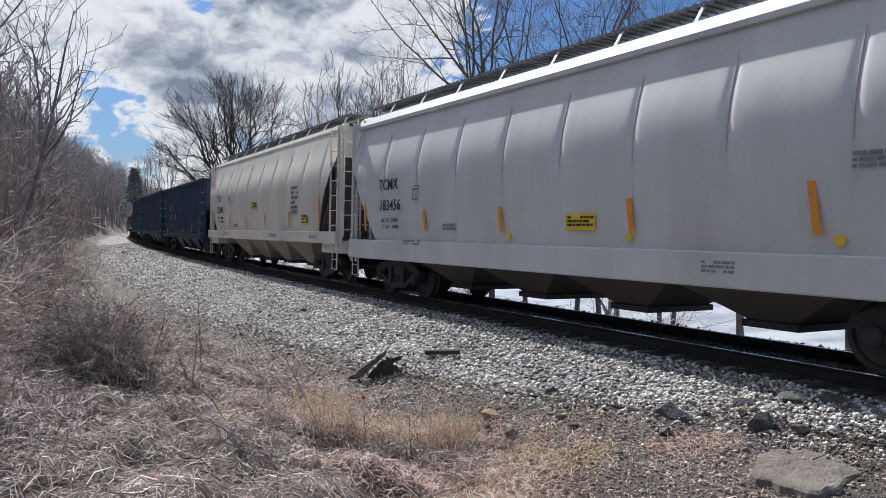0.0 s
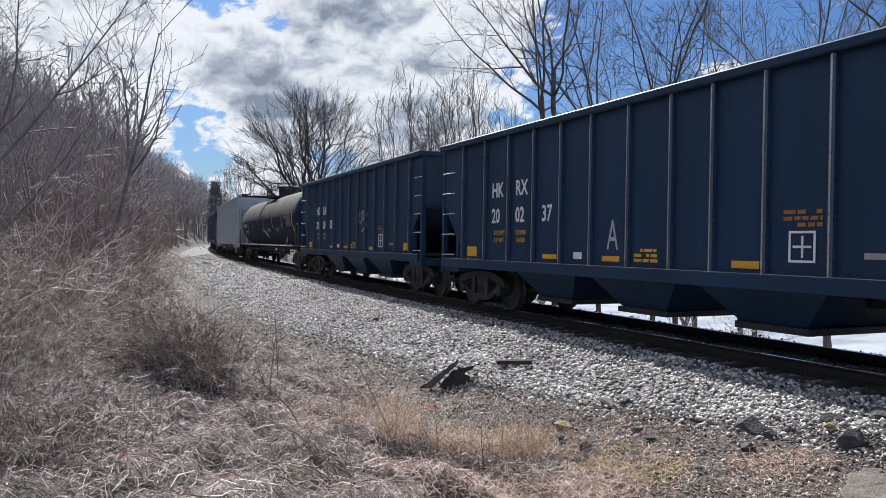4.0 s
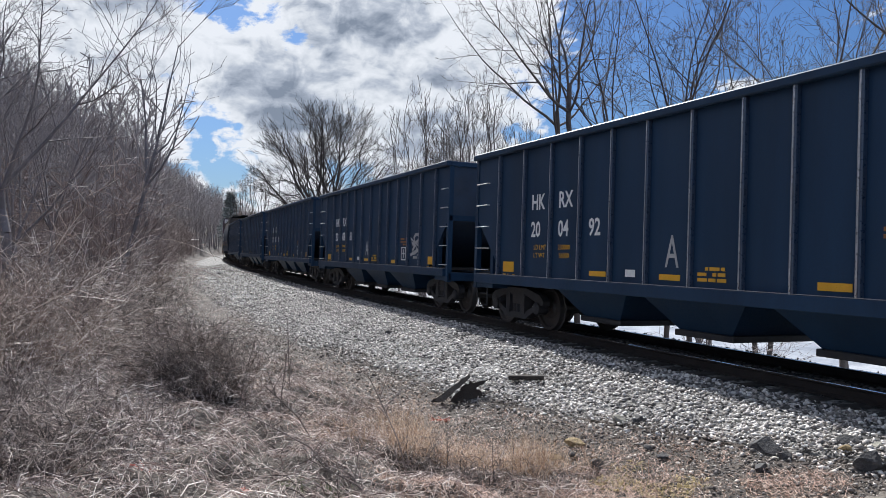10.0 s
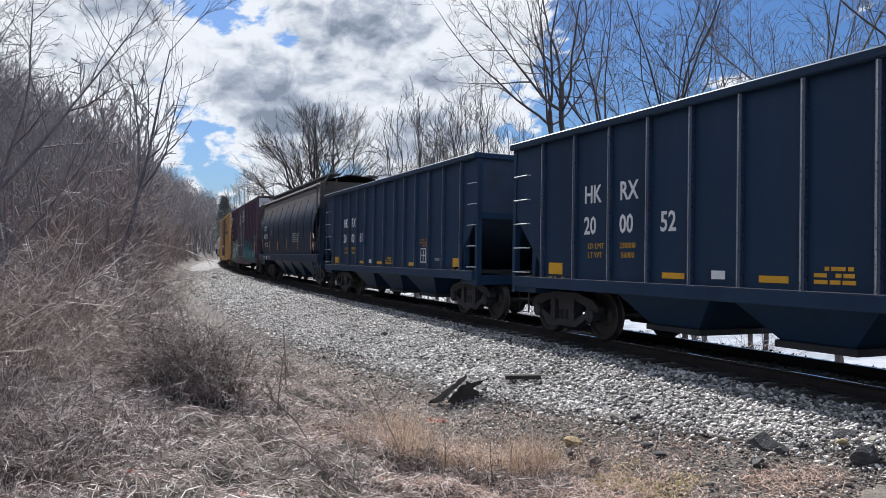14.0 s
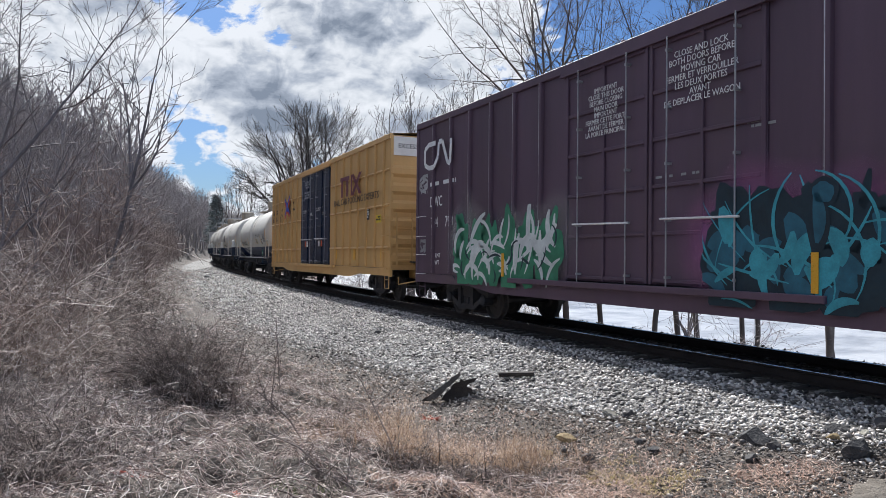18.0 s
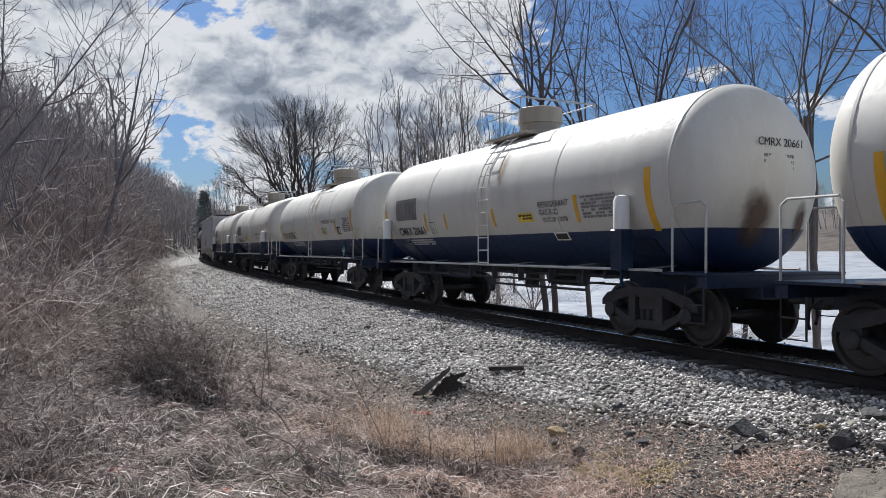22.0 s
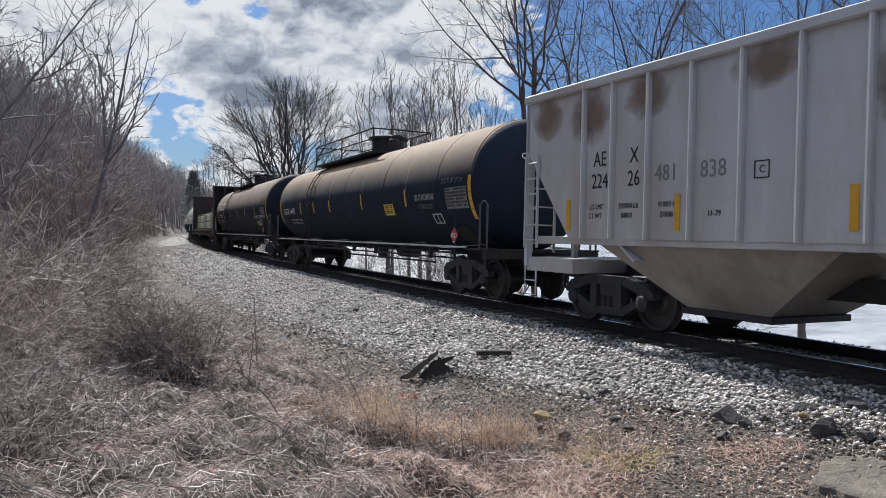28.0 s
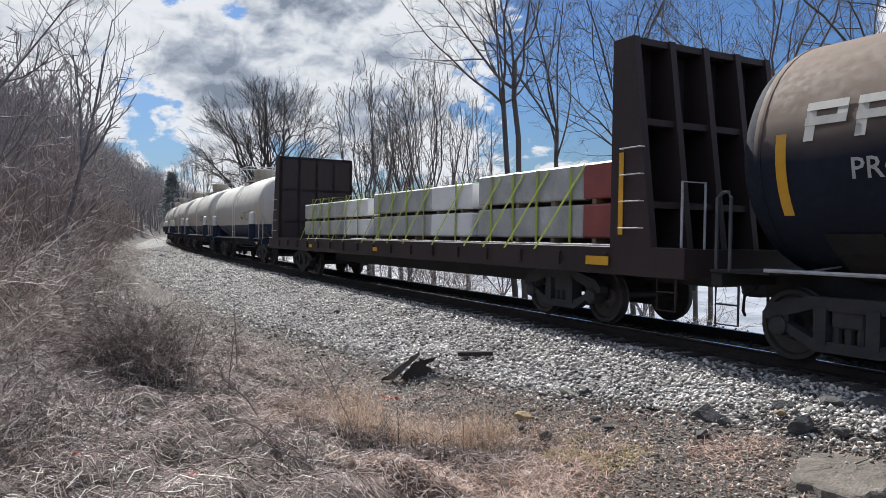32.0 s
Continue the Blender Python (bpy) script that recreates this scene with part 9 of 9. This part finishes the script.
bars(tx, INK_WHITE, -6.74, 1.514, 2.92, 0.42, 0.34, 4)
flat_mark(tx, PLATE_YELLOW, -8.35, -7.85, 2.42, 2.66, 1.508, "notice_plate", "yellow notice plate")
bars(tx, INK_BLACK, -7.9, 1.514, 2.62, 0.4, 0.16, 2)
for x in (8.3, 5.5, -3.3, -5.6, -8.45):
    slant_mark(tx, x, 1.25, 1.68, 0.22, 1.508)
notice(tx, ("CLOSE THIS DOOR", "BEFORE CLOSING", "MAIN DOOR", "", "CIERRE ESTA PUERTA", "ANTES DE CERRAR", "LA PUERTA PRINCIPAL"), 0.085, 1.2, 4.45, 1.56, INK_STENCIL, 1.3)
notice(tx, ("DO NOT LUBE DOORS", "ROLLERS LUBED"), 0.06, 1.75, 3.25, 1.56, INK_STENCIL, 1.3)
notice(tx, ("DO NOT LUBE DOORS", "ROLLERS LUBED"), 0.06, -0.7, 3.25, 1.56, INK_STENCIL, 1.3)
bars(tx, INK_FAINT, 2.05, 1.56, 3.1, 0.55, 0.05, 1)
bars(tx, INK_FAINT, -1.35, 1.56, 3.1, 0.6, 0.14, 2)
writing("EXCESS HEIGHT CAR", 0.13, INK_BLACK, tx, -9.225, 1.3, 4.60, END)
for x, m_ in ((-1.3, ORANGE), (1.4, ORANGE), (1.1, INK_WHITE), (-0.9, INK_WHITE)):
    flat_mark(tx, m_, x - 0.11, x + 0.11, 1.75, 1.98, 1.56, "sticker")


# white refrigerant tanks
def white_tank(make):
    """Makes 0 and 1 have standpipes, make 2 has none; each has its own lettering."""
    plain_end = make == 2
    half = 5.55 if plain_end else 5.80
    car = tank_car("white and navy tank car with rust stains on its end", WHITE_TANK, WHITE, 14.1, 1.48, 2.60, half, -0.1, (0.95, -0.85), "house", True, NAVY, seams=(-2.8, 0.0, 2.8))
    R, zc = 1.48, 2.60
    for e in () if plain_end else (1, -1):
        x = 5.40 if e > 0 else -4.85
        Shape().lathe([(1.80, 0.13), (2.26, 0.13), (2.33, 0.10), (2.35, 0.02)], "z", 14, x, 1.56).make("valve_cover", WHITE, car, "", True)
        Shape().box(x - 0.13, x + 0.13, 1.42, 1.69, 1.14, 1.80, 0.02).make("side_box", NAVY, car)
    for y0, wide, z0, z1 in ((0.36, 0.34, 1.42, 2.46), (-0.62, 0.22, 1.5, 2.3)):
        rows = []
        for z in np.linspace(z0, z1, 9):
            row = []
            for y in np.linspace(y0 - wide, y0 + wide, 9):
                row.append((-half - 0.75 * math.sqrt(max(0.0, 1 - ((z - zc) ** 2 + y ** 2) / R ** 2)) - 0.012, y, z))
            rows.append(row)
        Shape().sheet(rows).make("rust_stain", DRIP, car, "soft brown rust stain below the end valve")
    # rust washed down from the valve platform
    shell_patch(car, WASH, -0.95, -0.55, 2.75, 3.75, R, zc, "rust_stain", "faint rust run below the platform")
    for x, z0, z1, w in ((-5.35, 1.72, 2.75, 0.14), (-3.45, 1.95, 2.45, 0.10), ((-0.45, -1.25, -1.25)[make], 1.95, 2.35, 0.10), ((1.9, 1.43, 1.9)[make], 1.95, 2.35, 0.10), ((3.05, 2.78, 3.2)[make], 1.95, 2.4, 0.10), (5.2 if plain_end else 5.68, 1.75, 2.6, 0.12)):
        shell_patch(car, REFLECT, x - w / 2, x + w / 2, z0, z1, R, zc)
    if plain_end:
        shell_text(car, "REFRIGERANT GAS R-22", 0.125, INK_BLACK, -1.72, 2.40, R, zc)
        shell_patch(car, FADED_PLATE, -2.28, -1.58, 1.98, 2.26, R, zc, "notice_plate", "faded ochre notice plate")
        shell_bars(car, INK_GREYED, -1.62, 2.24, 0.6, 0.24, 2, R, zc + 0.01, 7)
        shell_patch(car, INK_BLACK, -4.0, -3.6, 1.96, 2.24, R, zc, "notice_plate", "black notice plate")
        shell_patch(car, INK_WHITE, -3.95, -3.82, 2.02, 2.18, R, zc, "notice_plate", "", 0.013)
        shell_bars(car, INK_GREYED, -4.35, 2.52, 0.85, 0.5, 8, R, zc, 2)
    elif make == 1:
        shell_patch(car, PLATE_YELLOW, 1.52, 2.2, 1.94, 2.18, R, zc, "notice_plate", "yellow notice plate")
        shell_bars(car, INK_BLACK, 2.14, 2.15, 0.55, 0.18, 3, R, zc + 0.008, 9)
        shell_text(car, "REFRIGERANT GAS R-22", 0.13, INK_BLACK, -1.48, 2.16, R, zc)
        shell_text(car, "DOT-SP 13078", 0.11, INK_BLACK, -1.55, 1.97, R, zc)
        shell_patch(car, INK_WHITE, -2.2, -1.7, 1.54, 1.77, R, zc, "notice_plate", "white-framed notice plate")
        shell_patch(car, INK_BLACK, -2.15, -1.75, 1.58, 1.73, R, zc, "notice_plate", "", 0.013)
        frame_mark(car, 2.4, 2.62, 1.92, 2.12)
    else:
        shell_bars(car, INK_GREYED, -3.62, 2.42, 0.95, 0.42, 7, R, zc, 2)
        shell_patch(car, PLATE_YELLOW, -2.0, -1.45, 2.02, 2.20, R, zc, "notice_plate", "yellow notice plate")
        shell_bars(car, INK_BLACK, -1.5, 2.17, 0.45, 0.12, 2, R, zc + 0.008, 9)
        shell_text(car, "REFRIGERANT", 0.11, INK_BLACK, -2.25, 2.28, R, zc)
        shell_text(car, "GAS R-22", 0.11, INK_BLACK, -2.25, 2.13, R, zc)
        shell_text(car, "DOT-SP 13078", 0.09, INK_BLACK, -2.32, 1.99, R, zc)
        shell_patch(car, INK_WHITE, -2.95, -2.5, 1.58, 1.77, R, zc, "notice_plate", "white-framed notice plate")
        shell_patch(car, INK_BLACK, -2.91, -2.54, 1.61, 1.74, R, zc, "notice_plate", "", 0.013)
    placard(car, -4.75, 1.42, 1.50, "1018", INK_GREEN)
    return car


INK_GREEN = surface("green_placard", (0.03, 0.20, 0.13), 0.5, 0, 0.1, 6.0, 60.0, 0.0)
WASH = stain_material("rust_wash", (0.45, 0.27, 0.14), 0.45)
wt, wm, wp = white_tank(0), white_tank(1), white_tank(2)
WT = [wp, wt, copy_thing(wp, Matrix()), wm] + [copy_thing(wt, Matrix()) for _ in range(6)]
for car, q, mark in zip(WT, (259.3, 273.5, 287.9, 302.1, 316.3, 413.2, 427.5, 441.8, 456.1, 470.4), ("TILX 401037", "CMRX 20661", "TILX 401056", "CMRX 20662", "CMRX 27031", "", "", "", "", "")):
    put(car, q)
    if mark:
        made = mark[0] == "C"
        shell_text(car, mark, 0.22 if made else 0.275, INK_BLACK, 4.95 if made else 5.0, 1.86 if made else 1.92, 1.48, 2.60, bold=0.004)
        writing(mark, 0.12, INK_BLACK, car, -6.27 - (0.25 if made else 0.0), 0.42, 3.02, END)
        for zz in (2.90, 2.81, 2.72):
            bars_end(car, INK_GREYED, 0.30, zz, 0.62, 0.05, int(zz * 100), -6.53 if made else -6.28)
        shell_text(car, "LD LMT", 0.075, INK_STENCIL, 4.9 if made else 4.3, 1.66, 1.48, 2.60)
        shell_text(car, "LT WT", 0.075, INK_STENCIL, 4.86 if made else 4.3, 1.53, 1.48, 2.60)
        shell_bars(car, INK_STENCIL, 4.45 if made else 3.75, 1.72, 1.5 if made else 1.9, 0.20, 3, 1.48, 2.60, 3)
        if made:
            shell_patch(car, OLD_MARK, 3.55, 4.95, 2.28, 2.85, 1.48, 2.60, "painted_out_mark", "grey painted-out patch")
        if car is not wm:
            frame_mark(car, 2.55, 2.85, 1.88, 2.18)

ae_ribs = [7.75, 7.0, 6.27] + [5.46 - 0.862 * i for i in range(15)]
ae = put(rib_hopper("stained grey covered hopper car with sloped bays", GREY_OLD, 18.4, 4.12, 1.48, ae_ribs, 0.10, ((-4.86, 2.33, 0.75), (-0.15, 2.33, 0.75), (4.54, 2.3, 0.75)), False), 332.2)
for txt, x, z, h in (("AE", 6.76, 2.68, 0.24), ("X", 5.88, 2.68, 0.24), ("224", 6.80, 2.32, 0.24), ("26", 5.92, 2.32, 0.24)):
    writing(txt, h, INK_BLACK, ae, x, 1.506, z, squeeze=0.8)
for txt, x in (("481", 5.33), ("838", 4.45)):
    writing(txt, 0.24, INK_GREYED, ae, x, 1.506, 2.36, squeeze=0.9)
for x in (7.42, 4.85, 2.18, -0.86, -3.42, -6.2):
    slant_mark(ae, x, 1.62, 2.15, 0.11, 1.507)
for txt, x, z in (("LD LMT", 6.84, 1.97), ("LT WT", 6.84, 1.82), ("203900 LB", 6.12, 1.97), ("60800", 6.06, 1.82), ("91800 KG", 5.24, 1.97), ("27600", 5.20, 1.82), ("11-79", 4.30, 1.82)):
    writing(txt, 0.085, INK_BLACK, ae, x, 1.507, z, squeeze=0.85)
flat_mark(ae, INK_BLACK, -4.0, -3.55, 1.70, 2.02, 1.507, "inspection_panel", "black inspection panel")
bars(ae, INK_WHITE, -3.58, 1.513, 1.99, 0.4, 0.26, 3)
g = Shape()
for p in ((3.31, 3.54, 2.29, 2.305), (3.31, 3.54, 2.505, 2.52), (3.31, 3.325, 2.305, 2.505), (3.525, 3.54, 2.305, 2.505)):
    g.box(p[0], p[1], 1.507, 1.511, p[2], p[3])
g.make("outlined_box", INK_BLACK, ae)
writing("C", 0.10, INK_BLACK, ae, 3.47, 1.508, 2.36)
graffiti(ae, -0.75, 1.15, 1.5, 2.2, ((INK_BLACK, 14, 0.030),), 1.60, 21)
for x0, x1, z0, z1 in ((1.28, 2.05, 2.6, 3.8), (-1.5, -0.75, 2.7, 3.85), (-3.95, -3.3, 2.9, 3.9), (-4.0, -3.3, 2.6, 3.5), (-6.8, -6.0, 2.3, 3.4), (4.9, 6.1, 3.3, 4.05), (7.6, 8.6, 3.2, 4.1), (6.3, 7.5, 3.0, 4.1), (2.7, 4.0, 3.4, 4.05), (0.2, 1.4, 3.3, 4.0)):
    flat_mark(ae, RUST_BLOOM, x0, x1, z0, z1, 1.508, "rust_stain", "soft brown rust stain")

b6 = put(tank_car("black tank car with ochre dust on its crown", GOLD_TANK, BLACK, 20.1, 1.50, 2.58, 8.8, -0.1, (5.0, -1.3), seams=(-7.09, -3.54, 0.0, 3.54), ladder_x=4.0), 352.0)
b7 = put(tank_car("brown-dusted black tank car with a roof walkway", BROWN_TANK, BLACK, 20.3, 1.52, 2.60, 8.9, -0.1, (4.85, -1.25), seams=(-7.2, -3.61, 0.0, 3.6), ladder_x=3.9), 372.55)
for car, R, zc, mark in ((b6, 1.50, 2.58, "CGTX 64472"), (b7, 1.52, 2.60, "PROX 33161")):
    for x, z0, z1, w in ((-8.8, 1.75, 2.75, 0.15), (-5.16 if car is b6 else -5.77, 2.15, 2.6, 0.11), (-1.7 if car is b6 else -2.8, 2.15, 2.6, 0.10), (1.6 if car is b6 else -0.11, 2.15, 2.55, 0.10), (3.57 if car is b6 else 2.61, 2.15, 2.55, 0.10), (5.4, 2.15, 2.6, 0.12), (8.6, 1.8, 2.8, 0.14)):
        shell_patch(car, REFLECT, x - w / 2, x + w / 2, z0, z1, R, zc)
    shell_text(car, mark, 0.23, INK_WHITE, 8.12 if mark[0] == "C" else 7.75, 2.17 if mark[0] == "C" else 2.22, R, zc, bold=0.004)
    shell_text(car, "LD LMT  164700 LB    74 700 KG", 0.085, INK_WHITE, 7.2, 1.88 if mark[0] == "C" else 1.98, R, zc)
    shell_text(car, "LT WT    98300 LB    44 600 KG", 0.085, INK_WHITE, 7.2, 1.74 if mark[0] == "C" else 1.84, R, zc)
    shell_patch(car, PLATE_YELLOW, *((-4.25, -3.56, 1.93, 2.25) if car is b6 else (-6.42, -5.56, 1.60, 1.85)), R, zc, "notice_plate", "yellow notice plate")
    shell_bars(car, INK_BLACK, *((-3.62, 2.22, 0.57, 0.25) if car is b6 else (-5.6, 1.83, 0.74, 0.2)), 5, R, zc + 0.006, 9)
    for x in ((-5.24, -1.78, 1.52) if car is b6 else (-5.4, -1.8)):
        shell_patch(car, INK_FAINT, x - 0.008, x + 0.008, 2.62, 3.55, R, zc, "weld_seam", "pale line along a weld")
    px0 = -8.65 if car is b6 else -8.38
    shell_patch(car, INK_GREYED, px0, px0 + 1.08, 2.02, 2.52, R, zc, "data_panel", "grey panel of small print")
    shell_bars(car, INK_BLACK, px0 + 1.04, 2.5, 1.0, 0.45, 6, R, zc + 0.01, 4)
    shell_text(car, "C", 0.1, INK_WHITE, 4.5, 2.4, R, zc)
    shell_text(car, "BUTADIENE" if car is b6 else "BUTADIENE  STABILIZED", 0.15, INK_WHITE, -5.8 if car is b6 else -5.42, 2.28 if car is b6 else 2.0, R, zc)
    if car is b6:
        shell_text(car, "STABILIZED", 0.12, INK_STENCIL, -5.95, 2.06, R, zc)
    shell_text(car, "DOT-SP 27134", 0.12, INK_FAINT, -7.4, 2.62, R, zc)
    for x0, x1, z0, z1 in ((-7.13, -6.63, 1.65, 1.675), (-7.13, -6.63, 1.895, 1.92), (-7.13, -7.09, 1.675, 1.895), (-6.67, -6.63, 1.675, 1.895), (-6.90, -6.87, 1.69, 1.88)):
        shell_patch(car, INK_WHITE, x0, x1, z0, z1, R, zc, "inspection_panel")
    writing(mark, 0.13, INK_WHITE, car, -9.62 if car is b7 else -9.52, 0.62, 3.1, END)
    placard(car, -8.05, 1.42, 1.46, "1010")
# the lessee's big word is drawn as plain blocks
g = Shape()
for i in range(6):
    x = 8.3 - i * 0.61
    for x0, x1, z0, z1 in ((0, 0.12, 0, 0.46), (0, 0.5, 0.36, 0.46), (0.38, 0.5, 0.18 if i in (0, 1, 5) else 0.0, 0.46), (0, 0.5, 0.0 if i not in (0, 1, 5) else 0.18, 0.10 if i not in (0, 1, 5) else 0.28)):
        g.box(x - x1, x - x0, 0, 0.004, 2.68 + z0, 2.68 + z1)
o = g.make("emblem", surface("dull_white_lettering", (0.55, 0.53, 0.48), 0.6, 0, 0.15, 6.0, 60.0, 0.0), b7, "row of dull white block shapes")
for v in o.data.vertices:
    an = (v.co.z - 2.60) / 1.52
    v.co = (v.co.x, (1.535 + v.co.y) * math.cos(an), 2.60 + (1.535 + v.co.y) * math.sin(an))

flat = put(bulkhead_flat(), 393.82)
for t in lumber_load():
    put(t, 393.82)


# ---------------------------------------------------------------- what moves
def run(t):
    """How far the train has come, in metres."""
    return 11.82 * t - 0.0176 * (t - 14) ** 2 / 2


def motions():
    times = [0.5 * i for i in range(65)]
    spin = 360.0 / (2 * math.pi * WHEEL_R)
    for car, q in TRAIN:
        walk(car, [(t, track_pose(q - run(t))) for t in times])
        for w in car.children_recursive:
            if not w.name.startswith("wheelset"):
                continue
            home = w.matrix_basis.translation.copy()
            x = q + w.parent.matrix_basis.translation.x + home.x
            key = [f for f in range(0, 961) if 2.0 < x - run(f / FPS) < 42.0]
            turn = lambda f: pose(home.x, home.y, home.z, 0, -spin * run(f / FPS), 0)
            if not key:
                walk(w, [(0, turn(0)), (32, turn(0))])
                continue
            rows = [(f / FPS, turn(f)) for f in key]
            if key[0] > 1:
                rows = [(0, turn(key[0])), ((key[0] - 1) / FPS, turn(key[0]))] + rows
            if key[-1] < 959:
                rows += [((key[-1] + 1) / FPS, turn(key[-1])), (32, turn(key[-1]))]
            walk(w, rows)


motions()
